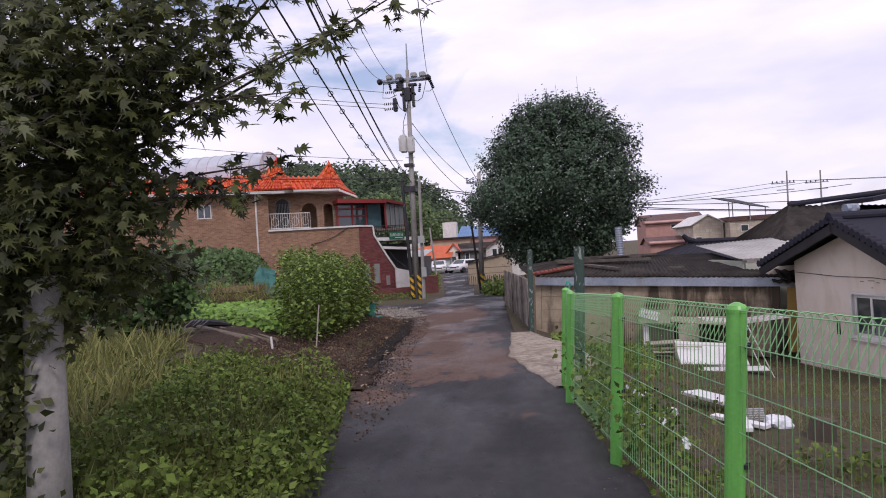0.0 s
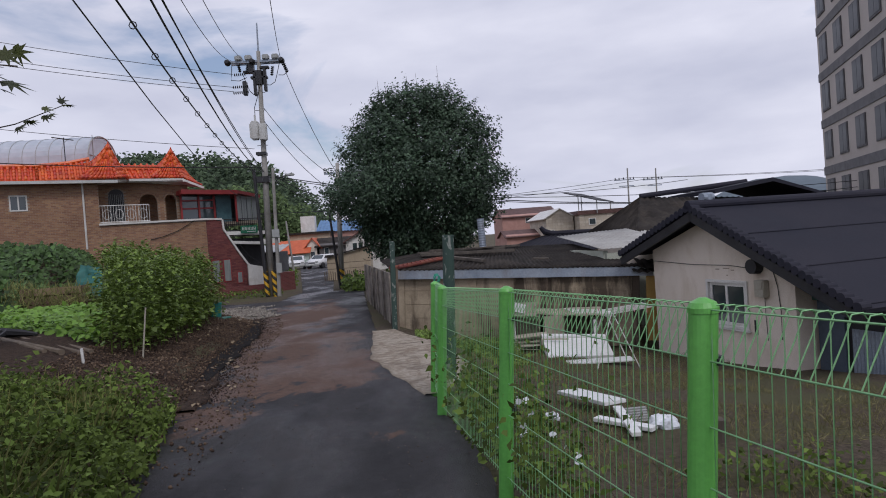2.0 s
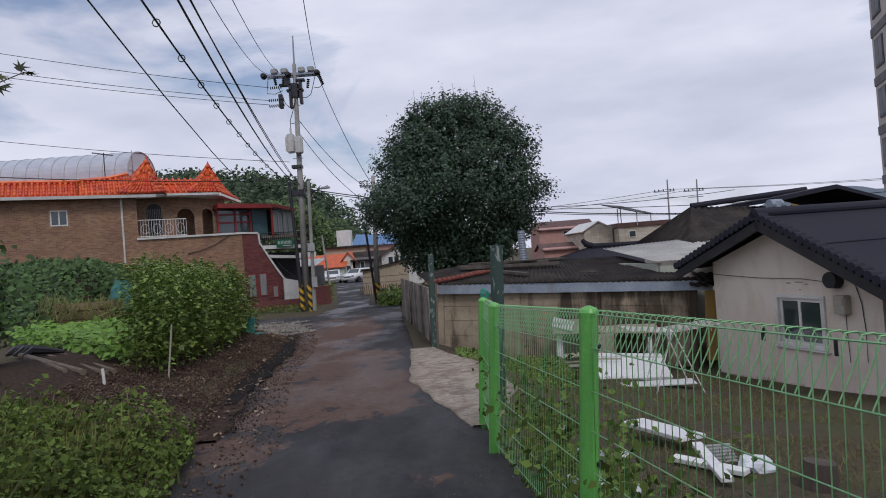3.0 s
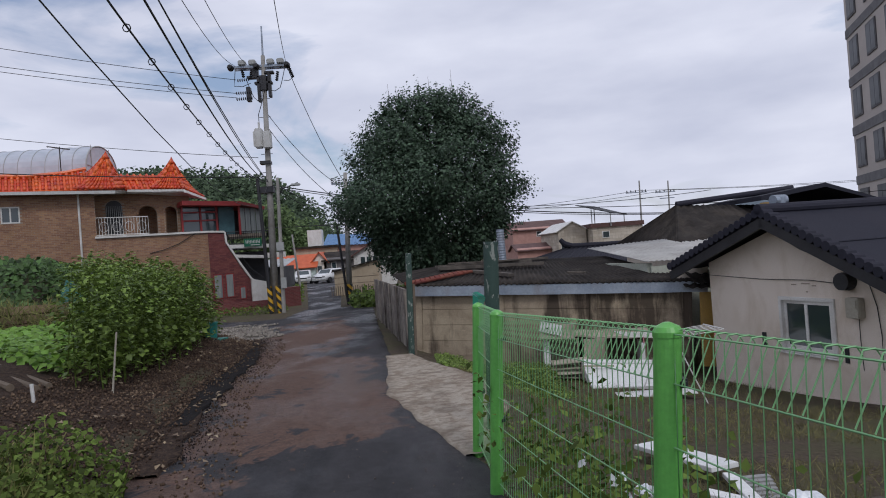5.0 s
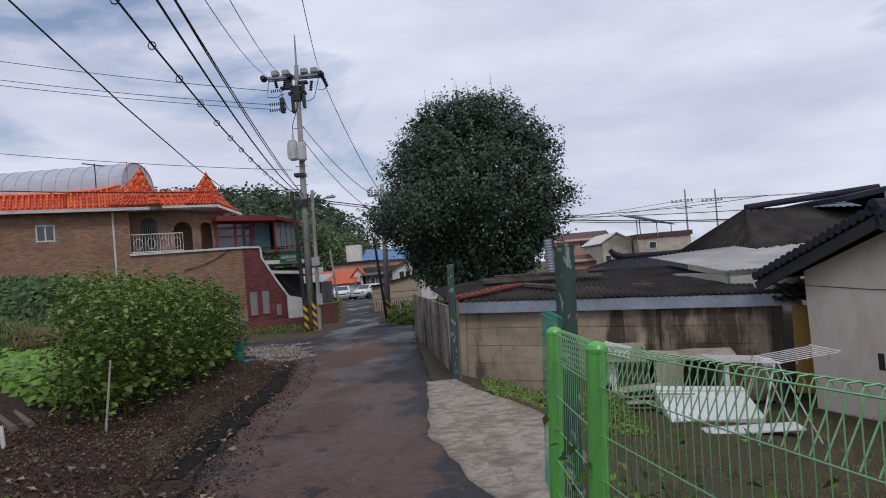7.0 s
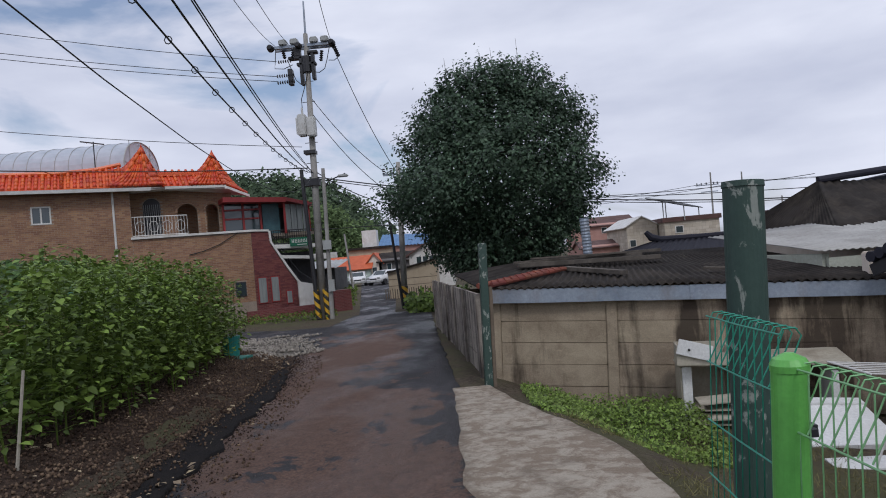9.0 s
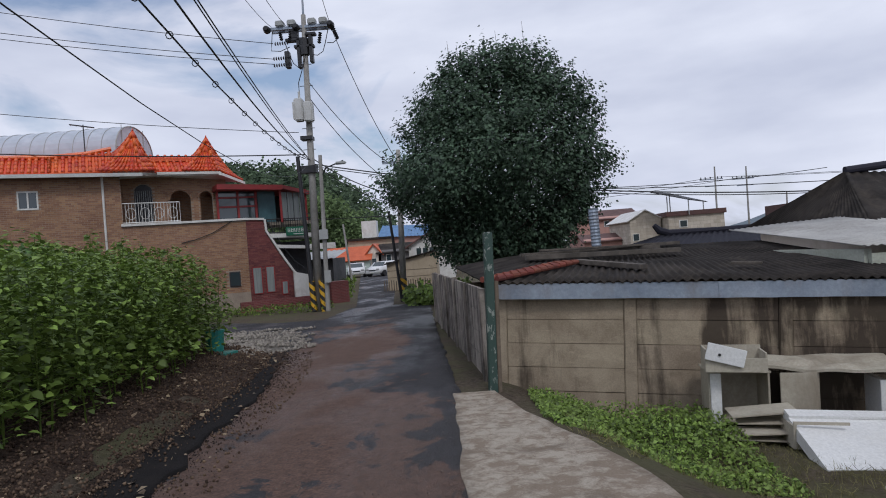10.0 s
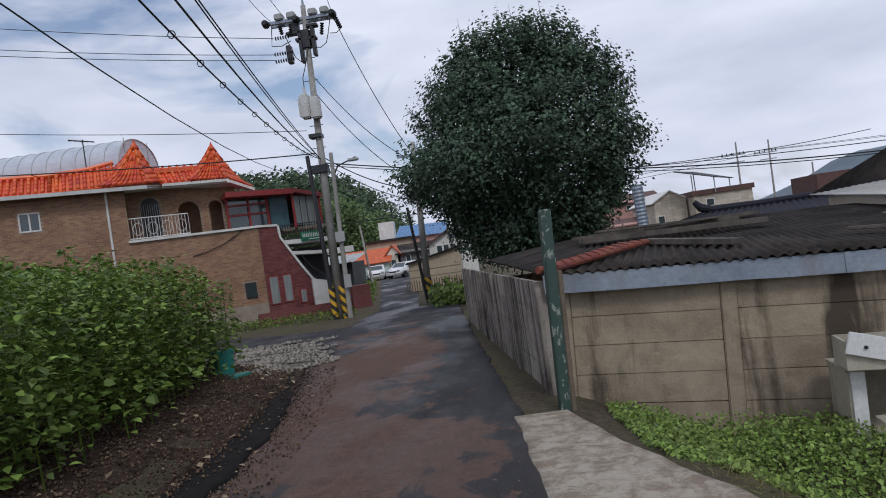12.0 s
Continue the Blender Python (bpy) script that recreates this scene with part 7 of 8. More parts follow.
def yard_things():
    g = ground_z(3.3, 17.3)
    s = thing("sink_cabinet", "broken cream kitchen cabinet dumped against the concrete wall", "cabinet", pose(3.02, 17.28, g, 0, 1.5, -10))
    for nm, q in (("side_panel", (0.0, -0.02, 0.0, 0.03, 0.5, 0.72)), ("side_panel", (0.66, -0.02, 0.05, 0.685, 0.5, 0.72)), ("back_panel", (0.03, 0.48, 0.1, 0.66, 0.5, 0.72)), ("shelf", (0.03, 0, 0.12, 0.66, 0.48, 0.14)),
                  ("top_panel", (-0.02, -0.03, 0.72, 0.70, 0.5, 0.745)), ("edge_strip", (0.02, -0.045, 0.0, 0.14, -0.02, 0.72)), ("divider", (1.20, 0.0, 0.1, 1.225, 0.5, 0.74)), ("door", (0.78, -0.08, 0.16, 1.18, -0.06, 0.73))):
        part(nm, box(B(), *q, bevel=0.004), BOARDWHITE if nm in ("edge_strip",) else CHIP, s)
    part("side_panel", box(B(), 1.86, 0.0, 0.0, 1.94, 0.45, 0.62, bevel=0.004), BOARDWHITE, s)
    part("worktop", sheet(B(), ((0.5, -0.02, 0.80), (2.1, -0.1, 0.74), (2.1, 0.5, 0.84), (0.5, 0.5, 0.84)), 20, 4, 0.0, 0, 0.035, 0.03), CHIP, s, "warped cream worktop")
    dr = thing("drawer", "white fronted drawer lying on the broken cabinet", "drawer", pose(2.98, 17.0, g + 0.78, 0, 2, -12))
    part("drawer_front", box(B(), -0.10, 0.0, 0.14, 0.33, 0.03, 0.34, pose(0, 0, 0, 0, 14, 0), bevel=0.005), BOARDWHITE, dr)
    bm = B()
    box(bm, -0.05, 0.04, 0.0, 0.62, 0.06, 0.16)
    box(bm, -0.05, 0.40, 0.0, 0.62, 0.42, 0.26)
    box(bm, 0.60, 0.06, 0.0, 0.62, 0.40, 0.22)
    box(bm, -0.05, 0.06, 0.0, 0.60, 0.40, 0.015)
    box(bm, -0.05, 0.06, 0.015, -0.03, 0.40, 0.26)
    part("drawer_box", bm, CHIP, dr)
    part("knob", rod(B(), (0.10, -0.015, 0.21), (0.10, 0.0, 0.21), 0.016, n=8), STEEL, dr)
    for k, (x, y, z, w, d, a) in enumerate(((3.5, 16.75, 0.05, 0.9, 0.4, -12), (3.55, 16.7, 0.14, 0.8, 0.36, -4), (3.6, 16.8, 0.23, 0.85, 0.3, -18), (3.45, 16.85, 0.33, 0.7, 0.35, -8))):
        ob = solid("loose_board", box(B(), -w / 2, -d / 2, 0, w / 2, d / 2, 0.018, bevel=0.003), CHIP, "loose cream board in a heap before the cabinet", "board", group="loose boards")
        ob.matrix_basis = pose(x, y, ground_z(x, y) + z, 2 * k - 3, 3 - 2 * k, a)
    dw = thing("drawer", "small splintered drawer on the ground", "drawer", pose(3.55, 16.35, ground_z(3.55, 16.35) + 0.02, 0, 3, -8))
    bm = B()
    box(bm, 0, 0, 0, 0.55, 0.02, 0.06)
    box(bm, 0, 0, 0.06, 0.03, 0.02, 0.26)
    box(bm, 0, 0, 0.26, 0.55, 0.02, 0.29)
    box(bm, 0, 0.02, 0, 0.02, 0.4, 0.24)
    box(bm, 0.02, 0.02, 0, 0.55, 0.4, 0.02)
    part("box", bm, CHIP, dw)
    # the white door leaning over
    d = thing("white_door", "large white cabinet door panel lying tilted on the heap", "door panel", Matrix.Translation((3.5, 15.65, -1.12)))
    a, b, c, e = [Vector(p) for p in ((0.02, 0, 0.04), (1.36, -0.02, -0.02), (1.5, 1.0, 0.22), (0.12, 1.02, 0.34))]
    part("leaf", slab(B(), (a, b, c, e), 0.13), BOARDWHITE, d)
    up = (b - a).cross(e - a).normalized()
    bm = B()
    q = [a.lerp(c, 0.05), b.lerp(e, 0.05)]
    slab(bm, (e.lerp(c, 0.0) + up * 0.03, c + up * 0.03, c.lerp(b, 0.13) + up * 0.03, e.lerp(a, 0.13) + up * 0.03), 0.03)
    part("rail", bm, BOARDWHITE, d)
    ob = solid("flat_board", box(B(), -0.62, -0.16, 0, 0.62, 0.16, 0.025, bevel=0.004), BOARDWHITE, "narrow white panel lying flat on the yard", "panel")
    ob.matrix_basis = pose(4.35, 14.95, ground_z(4.35, 14.95) + 0.03, 3, 0, -5)
    # clothes airer
    r = thing("clothes_airer", "white folding wire clothes airer with pegs", "clothes airer", pose(4.45, 14.55, ground_z(4.45, 14.55)))
    z = 1.05
    for k in range(7):
        y = -0.32 + 0.107 * k
        part("wire", tube(B(), [(-0.72, y, z + 0.05), (0.0, y, z - 0.03), (0.74, y, z + 0.04)], 0.006, 5), WHITE, r)
    for x in (-0.72, 0.0, 0.74):
        part("wing_bar", rod(B(), (x, -0.34, z + (0.05 if x else -0.03)), (x, 0.34, z + (0.05 if x else -0.03)), 0.010, n=6), WHITE, r)
    for y in (-0.32, 0.32):
        for x in (-0.38, 0.42):
            part("leg", rod(B(), (0.02 if x > 0 else -0.02, y * 0.7, z - 0.05), (x, y, 0.0), 0.011, n=6), WHITE, r)
    part("hub", box(B(), -0.06, -0.05, z - 0.12, 0.06, 0.05, z - 0.02, bevel=0.015), WHITE, r)
    pink_plastic = plain("pink_plastic", (0.6, 0.25, 0.28), None, 0.5)
    for x, y in ((-0.5, -0.32), (-0.3, -0.2), (0.2, -0.32), (0.45, -0.1), (0.6, -0.32), (-0.15, 0.1)):
        part("peg", box(B(), x, y - 0.006, z - 0.06, x + 0.015, y + 0.006, z + 0.03), pink_plastic, r, "clothes peg")
    # boards and bags near the fence
    for x0, y0, x1, y1, w, zz in ((2.66, 10.75, 2.95, 9.75, 0.28, 0.16), (2.95, 9.7, 2.8, 8.7, 0.10, 0.08), (2.62, 9.4, 3.05, 8.9, 0.12, 0.05)):
        a, b = Vector((x0, y0, ground_z(x0, y0) + zz)), Vector((x1, y1, ground_z(x1, y1) + zz * 0.8))
        L = (b - a).length
        ob = solid("white_board", box(B(), 0, -w / 2, -0.02, L, w / 2, 0.02, bevel=0.004), BOARDWHITE, "white board with peeling edges dumped in the yard", "board", group="white boards")
        ob.matrix_basis = Matrix.Translation(a) @ (b - a).to_track_quat("X", "Z").to_matrix().to_4x4()
    bm = B()
    for k in range(7):
        box(bm, 2.86 + 0.012 * k, 9.25 + 0.055 * k, -0.60 + 0.012 * k, 3.16 + 0.012 * k, 9.30 + 0.055 * k, -0.585 + 0.012 * k)
    solid("slatted_grille", bm, plain("grey_plastic", (0.33, 0.33, 0.32), None, 0.5), "grey slatted plastic grille on the white boards", "grille")
    for x, y, s0 in ((3.22, 9.1, 0.12), (3.48, 8.75, 0.06), (2.15, 9.4, 0.07), (1.7, 8.3, 0.06)):
        bm = bmesh.new()
        bmesh.ops.create_icosphere(bm, subdivisions=3, radius=1)
        for v in bm.verts:
            n = noise.noise(v.co * 1.7 + Vector((x, y, 0))) * 0.45 + noise.noise(v.co * 5 + Vector((y, x, 0))) * 0.16
            v.co = Vector((v.co.x * s0 * (1.2 + n), v.co.y * s0 * (1 + n), max(-0.03, v.co.z * s0 * (0.75 + 1.3 * n))))
        ob = solid("plastic_bag", bm, plain("white_film", (0.75, 0.77, 0.80), (0.65, 0.68, 0.72), 0.3), "crumpled white plastic bag on the ground", "bag", group="plastic bags")
        ob.location = (x, y, ground_z(x, y) + 0.02)
    ob = solid("stump", rod(B(), (0, 0, -0.1), (0.04, 0, 0.2), 0.15, 0.12, 11), BARK, "short dark tree stump in the yard", "stump")
    ob.location = (3.45, 8.6, ground_z(3.45, 8.6))


yard_things()

# ---- far buildings ----
def gable_house(name, label, x0, x1, y0, y1, z0, ze, zr, wall, roof, axis="x", wins=()):
    h = thing(name, label, "house", Matrix.Translation(((x0 + x1) / 2, (y0 + y1) / 2, z0)))
    w, d, e, r = (x1 - x0) / 2, (y1 - y0) / 2, ze - z0, zr - z0
    bm = B()
    if axis == "x":
        m = pose(0, 0, 0, 0, 0, 90)
        prism(bm, ((-d, 0), (d, 0), (d, e), (0, r - 0.1), (-d, e)), -w, w, m)
    else:
        prism(bm, ((-w, 0), (w, 0), (w, e), (0, r - 0.1), (-w, e)), -d, d)
    part("wall", bm, wall, h)
    for s in (-1, 1):
        if axis == "x":
            q = ((-w - 0.3, s * (d + 0.4), e - 0.15), (w + 0.3, s * (d + 0.4), e - 0.15), (w + 0.3, 0, r), (-w - 0.3, 0, r))
        else:
            q = ((s * (w + 0.4), -d - 0.3, e - 0.15), (s * (w + 0.4), d + 0.3, e - 0.15), (0, d + 0.3, r), (0, -d - 0.3, r))
        part("roof", slab(B(), q, 0.1), roof, h)
    for x, z, ww, hh in wins:
        f = part("window", box(B(), x - ww / 2 - 0.06, -d - 0.05, z - hh / 2 - 0.06, x + ww / 2 + 0.06, -d + 0.02, z + hh / 2 + 0.06), WHITE, h)
        part("pane", box(B(), x - ww / 2, -d - 0.07, z - hh / 2, x + ww / 2, -d - 0.055, z + hh / 2), PANE, f)
    return h


def far_town():
    teal_wall = plain("pale_teal_render", (0.50, 0.58, 0.52), (0.42, 0.50, 0.45), 0.9, stain=(0.3, 0.3, 0.25))
    beige = plain("beige_panel", (0.52, 0.43, 0.31), (0.44, 0.36, 0.26), 0.85, stain=(0.3, 0.24, 0.17))
    brownroof = plain("brown_metal_roof", (0.12, 0.055, 0.045), (0.09, 0.045, 0.04), 0.7)
    blueroof = plain("blue_sheet_roof", (0.10, 0.24, 0.45), (0.08, 0.18, 0.36), 0.5)
    pink = plain("pink_brick", (0.52, 0.30, 0.25), (0.43, 0.24, 0.20), 0.9)
    stone = brick_mat("cream_stone", (0.62, 0.56, 0.47), (0.46, 0.40, 0.32), (0.34, 0.29, 0.24), 0.7, 0.35)
    orange = plain("orange_sheet_roof", (0.62, 0.13, 0.04), (0.5, 0.1, 0.035), 0.6)
    gable_house("house", "small pale house with an orange roof beyond the parked cars", -16.2, -10.9, 88, 94, -0.9, 0.95, 2.5, teal_wall, orange, "x", ((-1.5, 1.0, 0.5, 0.9), (0.6, 1.0, 0.9, 1.0)))
    gable_house("house", "cream wing with an orange gable beside the orange-roofed house", -11.3, -9.6, 89, 95, -0.9, 1.4, 2.7, STUCCO, orange, "y", ((0, 1.1, 0.5, 1.3),))
    gable_house("house", "grey house with a dark roof behind the cars", -9.9, -5.0, 89, 96, -0.9, 1.6, 2.6, plain("grey_render", (0.15, 0.14, 0.135), None, 0.9), SLATE, "x", ((-1.2, 1.5, 0.5, 1.2),))
    gable_house("house", "white house with a steep gable and a row of windows", -3.85, -0.4, 60, 70, -0.9, 1.75, 2.8, WHITE, brownroof, "y", ((0.15, 3.05, 0.6, 0.35), (-0.95, 2.15, 0.36, 0.6), (-0.45, 2.15, 0.36, 0.6), (0.05, 2.15, 0.36, 0.6), (0.55, 2.15, 0.36, 0.6)))
    b = thing("shed", "low beige panelled shed with a tilted roof", "shed", Matrix.Translation((-2.8, 48, -0.9)))
    part("wall", prism(B(), ((-1.45, 0), (1.5, 0), (1.5, 2.15), (-1.45, 1.55)), 0, 4), beige, b)
    part("roof", prism(B(), ((-1.6, 1.55), (1.65, 2.2), (1.65, 2.27), (-1.6, 1.62)), -0.2, 4.2), SLATE, b)
    bm = B()
    for z in (0.75, 1.15):
        box(bm, -1.45, -0.012, z, 1.5, 0.0, z + 0.03)
    part("seam", bm, WOOD, b)
    bm = B()
    for k in range(24):
        rod(bm, (-1.6 + 0.14 * k, -0.6, 0), (-1.6 + 0.14 * k, -0.6, 0.62 + 0.05 * math.sin(k * 2.3)), 0.03, n=5)
    part("paling", bm, WOOD, b, "weathered paling fence")
    t = thing("rooftop_tank_house", "white rooftop stair house above grey roofs", "building", Matrix.Translation((-11.5, 96, -0.9)))
    part("base", box(B(), -3.2, 0, 0, 2.6, 6, 4.2), beige, t)
    part("roof", box(B(), -3.5, -0.4, 4.2, 2.8, 6.2, 4.5), SLATE, t)
    part("top", box(B(), -1.3, 0.3, 4.5, 0.65, 2.4, 6.75), WHITE, t)
    k = thing("building", "building with a weathered blue sheet roof", "building", Matrix.Translation((-7.5, 98, -0.9)))
    part("wall", box(B(), -3.2, 0, 0, 3.2, 6, 4.4), pink, k)
    part("roof", sheet(B(), ((-3.5, -0.4, 4.5), (3.5, -0.4, 4.3), (3.4, 6, 6.0), (-3.4, 6, 6.3)), 60, 2, 0.04, 14), blueroof, k)
    s = thing("shed", "dark low shop with a pale awning by the crossing", "shed", Matrix.Translation((-11.5, 56, -0.9)))
    part("wall", box(B(), -2.5, 0, 0, 2.5, 5, 2.2), STEEL, s)
    part("roof", sheet(B(), ((-2.8, -0.6, 2.25), (2.8, -0.6, 2.2), (2.8, 5, 2.8), (-2.8, 5, 2.8)), 60, 2, 0.03, 14), GREY, s)
    part("awning", box(B(), -2.7, -1.0, 2.9, 2.9, -0.6, 3.3), WHITE, s)
    # right side of the view
    gable_house("house", "pink brick house with a brown roof", 15.5, 23.3, 95, 103, -0.9, 3.75, 4.95, pink, brownroof, "x", ((-0.2, 3.9, 0.6, 0.65), (1.3, 3.9, 0.6, 0.65)))
    gable_house("house", "low annex with a brown roof", 14.5, 20, 86, 92, -0.9, 1.0, 1.75, pink, brownroof, "x")
    gable_house("house", "cream stone clad house with a white edged gable", 18.8, 22.2, 82, 92, -0.9, 2.95, 4.0, stone, WHITE, "y", ((-1.1, 1.9, 0.6, 0.7),))
    c = thing("building", "flat roofed cream stone building with a metal canopy on its roof", "building", Matrix.Translation((25.4, 80, -0.9)))
    part("wall", box(B(), -3.0, 0, 0, 2.9, 7, 3.85), stone, c)
    part("parapet", box(B(), -3.2, -0.2, 3.85, 3.1, 7.2, 4.35), brownroof, c)
    f = part("window", box(B(), -1.9, -0.08, 2.6, -1.0, 0, 3.4), WHITE, c)
    part("pane", box(B(), -1.8, -0.1, 2.68, -1.1, -0.085, 3.32), PANE, f)
    part("canopy", sheet(B(), ((-5.0, -0.6, 6.62), (-1.0, -0.9, 5.5), (2.2, 2.5, 5.25), (-1.6, 3.2, 6.5)), 60, 2, 0.03, 14, 0.06), STEEL, c, "dark tilted canopy sheet")
    for x, y, z in ((-3.0, 0, 6.0), (-0.9, -0.4, 5.5), (1.6, 2.2, 5.3), (-1.8, 2.9, 6.4)):
        part("canopy_post", rod(B(), (x, y, 3.9), (x, y, z), 0.06, n=6), GREY, c)
    r = thing("building", "dull red rooftop hut with water tanks", "building", Matrix.Translation((58, 110, -0.9)))
    part("wall", box(B(), -8, 0, 0, 10, 8, 5.2), brownroof, r)
    part("tank", rod(B(), (3, 1, 5.2), (3, 1, 6.6), 1.0, 0.9, 14), YELLOW, r)
    part("tank", rod(B(), (6, 1, 5.2), (6, 1, 6.8), 1.0, 0.9, 14), GREY, r)
    fl = thing("flue", "grey corrugated metal flue pipe standing before the tree", "flue", pose(3.86, 26.95, -0.95, 0, -1.5, 0))
    bm = B()
    for k in range(34):
        z = 0.0 + k * 0.089
        rod(bm, (0, 0, z), (0, 0, z + 0.046), 0.135, 0.125, 14, caps=False)
        rod(bm, (0, 0, z + 0.046), (0, 0, z + 0.088), 0.125, 0.135, 14, caps=False)
    part("pipe", bm, GALV, fl)
    for x, y, h0, lab in ((41.7, 116.7, 11.3, "distant utility pole with short crossarms"), (48.4, 120.6, 11.3, "distant utility pole with short crossarms"), (53, 117, 6.5, "distant slim lamp pole")):
        p = thing("utility_pole", lab, "utility pole", pose(x, y, -0.9), "distant poles")
        part("shaft", rod(B(), (0, 0, 0), (0.2, 0, h0 + 0.9), 0.19, 0.12, 8), POLE, p)
        if h0 > 8:
            bm = box(B(), -2.3, -0.06, h0 - 1.2, 1.4, 0.06, h0 - 1.05)
            box(bm, -1.5, -0.06, h0 - 2.3, 1.2, 0.06, h0 - 2.15)
            part("crossarm", bm, GALV, p)
            bm = B()
            for xx in (-2.1, -1.4, -0.6, 0.6, 1.2):
                rod(bm, (xx, 0, h0 - 1.05), (xx, 0, h0 - 0.7), 0.1, 0.08, 6)
            part("insulator", bm, STEEL, p)
            for dx in (-70, 90):
                part("cable", tube(B(), sagging((0, 0, h0 - 0.8), (dx, -15, h0 - 1.2 - (2 if dx < 0 else 0)), 1.2), 0.035, 4), CABLE, p)


far_town()


def cars():
    c = thing("car", "white parked hatchback beyond the crossing", "car", pose(0, 0, -50), "parked white cars")
    paint = plain("white_car_paint", (0.80, 0.80, 0.80), (0.76, 0.76, 0.76), 0.25, bump=0)
    bm = B()
    prof = [(-2.1, 0.30), (2.1, 0.30), (2.12, 0.62), (1.95, 0.86), (1.0, 0.98), (0.45, 1.42), (-1.35, 1.48), (-2.0, 1.0), (-2.12, 0.6)]
    m = pose(0, 0, 0, 0, 0, -90)
    prism(bm, prof, -0.84, 0.84, m)
    bmesh.ops.bevel(bm, geom=bm.edges[:], offset=0.07, segments=2, affect="EDGES")
    part("body", bm, paint, c, smooth=True)
    part("windscreen", slab(B(), ((-0.66, -1.00, 1.00), (0.66, -1.00, 1.00), (0.58, -0.50, 1.40), (-0.58, -0.50, 1.40)), 0.02), PANE, c)
    c.children[-1].location.z = 0.02
    for s in (-1, 1):
        bm = box(B(), s * 0.845 - 0.01, -0.7, 0.98, s * 0.845 + 0.01, 1.3, 1.34)
        part("side_window", bm, PANE, c)
        part("headlight", box(B(), s * 0.62 - 0.17, -2.14, 0.66, s * 0.62 + 0.17, -2.05, 0.80, bevel=0.02), GREY, c)
        part("wing_mirror", box(B(), s * 0.95 - 0.09, -0.75, 0.95, s * 0.95 + 0.09, -0.62, 1.08, bevel=0.03), paint, c)
        for y in (-1.3, 1.3):
            w = part("wheel", rod(B(), (s * 1.0, y, 0.31), (s * 0.66, y, 0.31), 0.31, 0.31, 18), STEEL, c)
            part("rim", rod(B(), (s * 0.875, y, 0.31), (s * 0.86, y, 0.31), 0.19, 0.19, 14), GREY, w)
    part("grille", box(B(), -0.38, -2.15, 0.58, 0.38, -2.08, 0.70), STEEL, c)
    part("bumper", box(B(), -0.8, -2.17, 0.30, 0.8, -2.05, 0.5, bevel=0.03), GREY, c)
    part("number_plate", box(B(), -0.26, -2.19, 0.40, 0.26, -2.17, 0.5), WHITE, c)
    c.matrix_basis = pose(-10.9, 78.0, -0.88, 0, 0, 8)
    copy_thing(c, pose(-7.95, 76.5, -0.88, 0, 0, -24))


cars()


def high_rise():
    a = math.degrees(math.atan2(-0.93, -0.36))
    h = thing("apartment_building", "tall grey-beige apartment block with rows of dark windows", "apartment block", pose(27.4, 41.9, -1.2, 0, 0, a))
    face = plain("beige_facade", (0.56, 0.50, 0.46), (0.50, 0.45, 0.41), 0.9, big=0.5)
    band = plain("grey_band", (0.20, 0.195, 0.20), None, 0.9)
    L, H = 20.0, 31.0
    part("wall", box(B(), 0, 0, 0, L, 14, H), face, h)
    rows = 10
    win = None
    dark = plain("dark_window_glass", (0.022, 0.025, 0.03), (0.035, 0.038, 0.045), 0.45, bump=0)
    for r in range(rows):
        z = 4.4 - 1.45 + (r - 0) * 2.87
        part("band", box(B(), -0.03, -0.05, z - 1.05, L, 0.0, z - 0.55), band, h)
        part("drain", rod(B(), (-0.35, 0.1, z - 0.8), (0, 0.1, z - 0.8), 0.05, n=6), STEEL, h)
        for c in range(6):
            x = 0.7 + c * 3.1
            if win is None:
                w = part("window", box(B(), -0.1, -0.06, -0.1, 1.5, 0.0, 1.55), plain("window_surround", (0.12, 0.115, 0.12), None, 0.7), h)
                pn = part("pane", box(B(), 0.0, -0.075, 0.0, 0.68, -0.062, 1.45), dark, w)
                part("pane", box(B(), 0.72, -0.075, 0.0, 1.4, -0.062, 1.45), dark, w)
                win = w
                w.location = (x, 0, z)
            else:
                o = share("window", win.data, h, Matrix.Translation((x, 0, z)))
                for ch in win.children:
                    share("pane", ch.data, o, I4)
    part("roof", box(B(), -0.2, -0.2, H, L + 0.2, 14.2, H + 0.6), band, h)


high_rise()


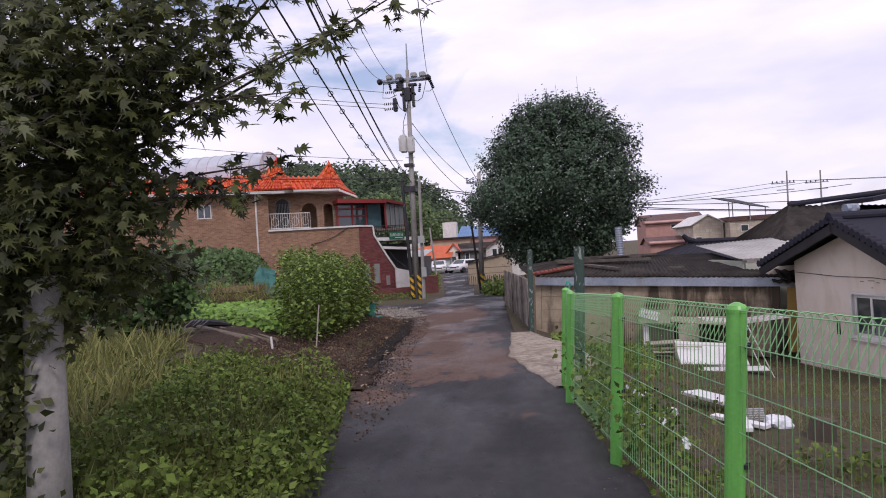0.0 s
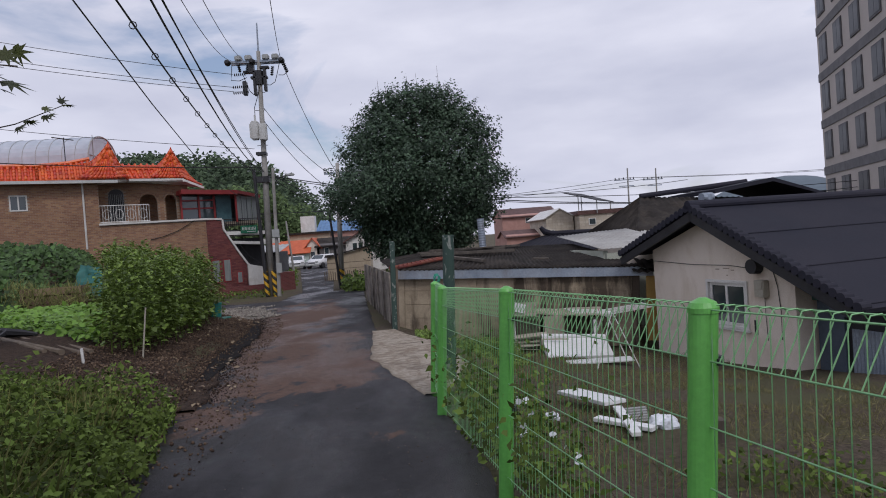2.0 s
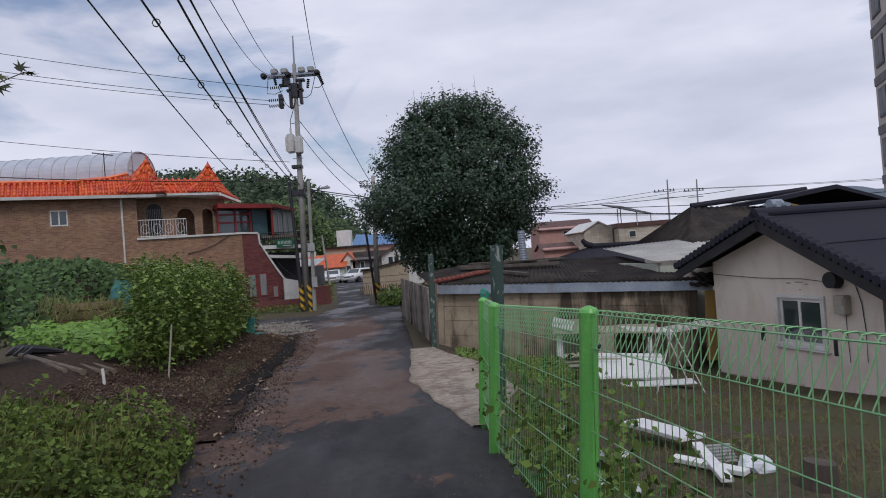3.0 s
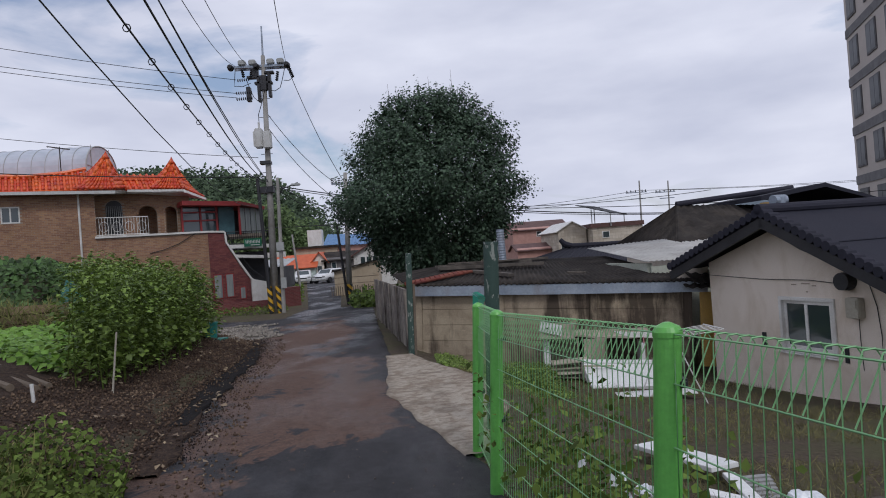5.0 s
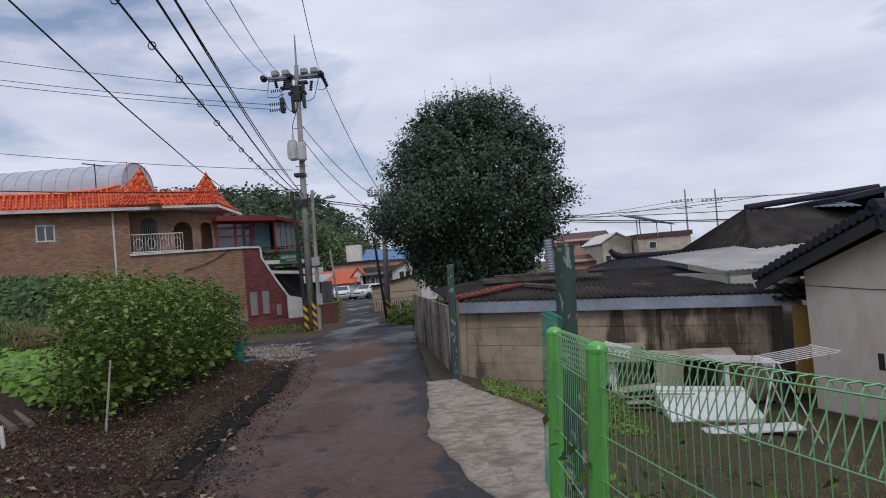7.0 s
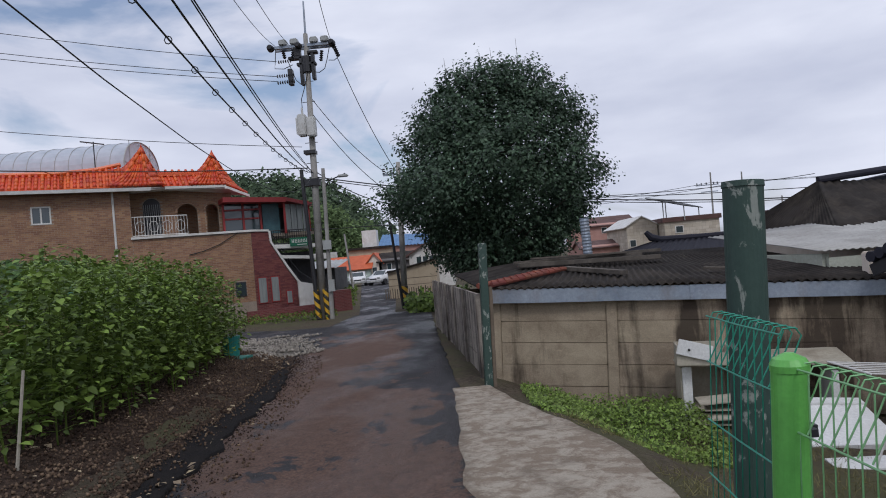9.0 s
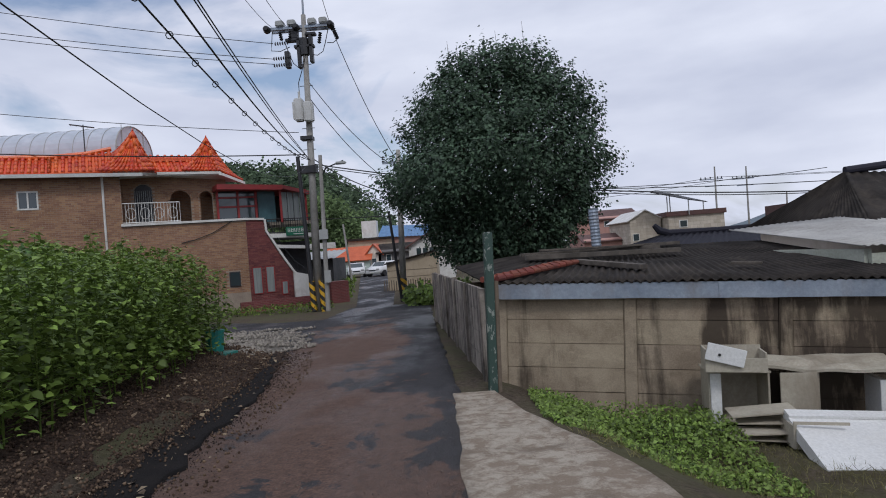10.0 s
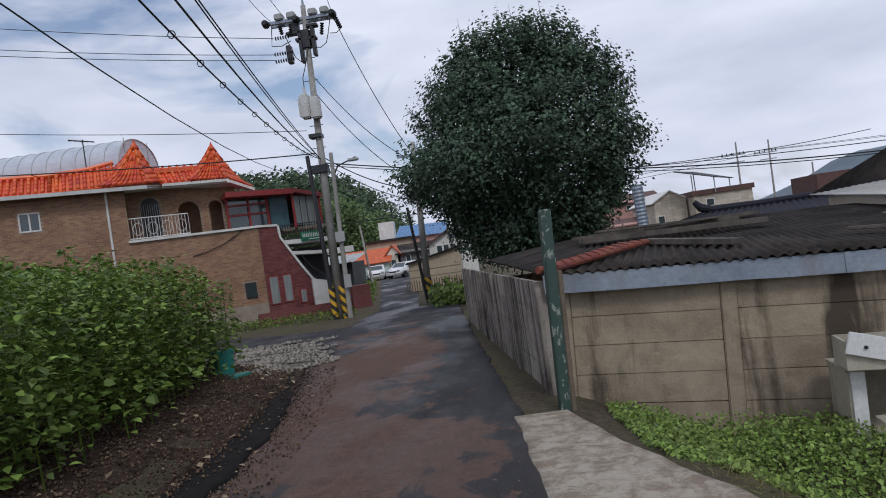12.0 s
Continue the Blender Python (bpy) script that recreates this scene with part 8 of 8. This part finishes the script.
def hills():
    def ridge(x):
        return lerp(x, (-420, -200, -110, -85, -70, -56, -43, -37, -30, -24, -18, 10), (22, 34, 40, 39, 37.5, 36, 31.5, 27, 20, 12, 3, -1))

    def hz(x, y):
        return -1.2 + ridge(x) * ease(1 - abs(y - 235) / 95) * 0.86
    me = grid_mesh("hill", list(np.linspace(-420, 12, 90)), list(np.linspace(135, 340, 30)), hz)
    tagged(link("hill", me, HILLLEAF, smooth=True), "wooded hill behind the village", "hill", kind="structure")
    pos = []
    for k in range(1500):
        x = RNG.uniform(-150, 8)
        y = RNG.uniform(150, 245)
        z = hz(x, y)
        if z < 0:
            continue
        n = 26
        r = RNG.uniform(1.8, 3.4)
        v = RNG.normal(0, 1, (n, 3))
        v /= np.linalg.norm(v, axis=1, keepdims=True)
        pos.append(np.array([x, y, z + r * 0.7]) + v * np.array([r, r, r * 1.15]))
    pos = np.concatenate(pos)
    stuff("hill_wood", LEAF_V, LEAF_F, placements(pos, RNG.uniform(1.0, 2.0, len(pos)), (0, -0.5, 0.8), 0.5), HILLLEAF, "dense dark wood covering the hill", "woods")
    pos = []
    for k in range(60):
        x = RNG.uniform(-36, -13.5)
        y = RNG.uniform(112, 128)
        top = lerp(x, (-36, -24, -18, -13), (14, 12.5, 10.0, 5)) * RNG.uniform(0.55, 0.95)
        for j in range(7):
            z = top * (0.25 + 0.75 * j / 6)
            r = RNG.uniform(1.0, 1.9)
            v = RNG.normal(0, 1, (70, 3))
            v /= np.linalg.norm(v, axis=1, keepdims=True)
            pos.append(np.array([x + RNG.normal(0, 0.7), y, z]) + v * r)
    pos = np.concatenate(pos)
    stuff("grove", LEAF_V, LEAF_F, placements(pos, RNG.uniform(0.45, 0.85, len(pos)), (0, -0.5, 0.8), 0.5), leafy("grove_leaf", (0.080, 0.135, 0.055), (0.165, 0.220, 0.095), 0.8, 0.1, 0.9), "green grove behind the far houses", "trees")
    # the air's haze is put into the mountain's base colour
    far = plain("haze_tinted_mountain", (0.115, 0.15, 0.18), (0.14, 0.175, 0.20), 1.0, big=0.004, fine=0.05, bump=0)
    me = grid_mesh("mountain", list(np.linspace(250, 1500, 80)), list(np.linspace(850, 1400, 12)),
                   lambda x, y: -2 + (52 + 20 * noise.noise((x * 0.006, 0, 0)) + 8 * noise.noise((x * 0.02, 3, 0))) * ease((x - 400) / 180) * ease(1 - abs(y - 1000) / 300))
    tagged(link("backdrop", me, far, smooth=True), "mountain on the horizon, coloured blue-green for haze", "mountain", kind="structure")
    me = grid_mesh("hill", list(np.linspace(60, 300, 40)), list(np.linspace(180, 330, 14)), lambda x, y: -2 + (13 + 3 * noise.noise((x * 0.03, 0, 4))) * ease((x - 140) / 60) * ease(1 - abs(y - 250) / 70))
    tagged(link("hill_right", me, leafy("meadow_hill", (0.075, 0.105, 0.065), (0.105, 0.135, 0.085), 0.95, 0.05), smooth=True), "low green hill beyond the roofs", "hill", kind="structure")


hills()
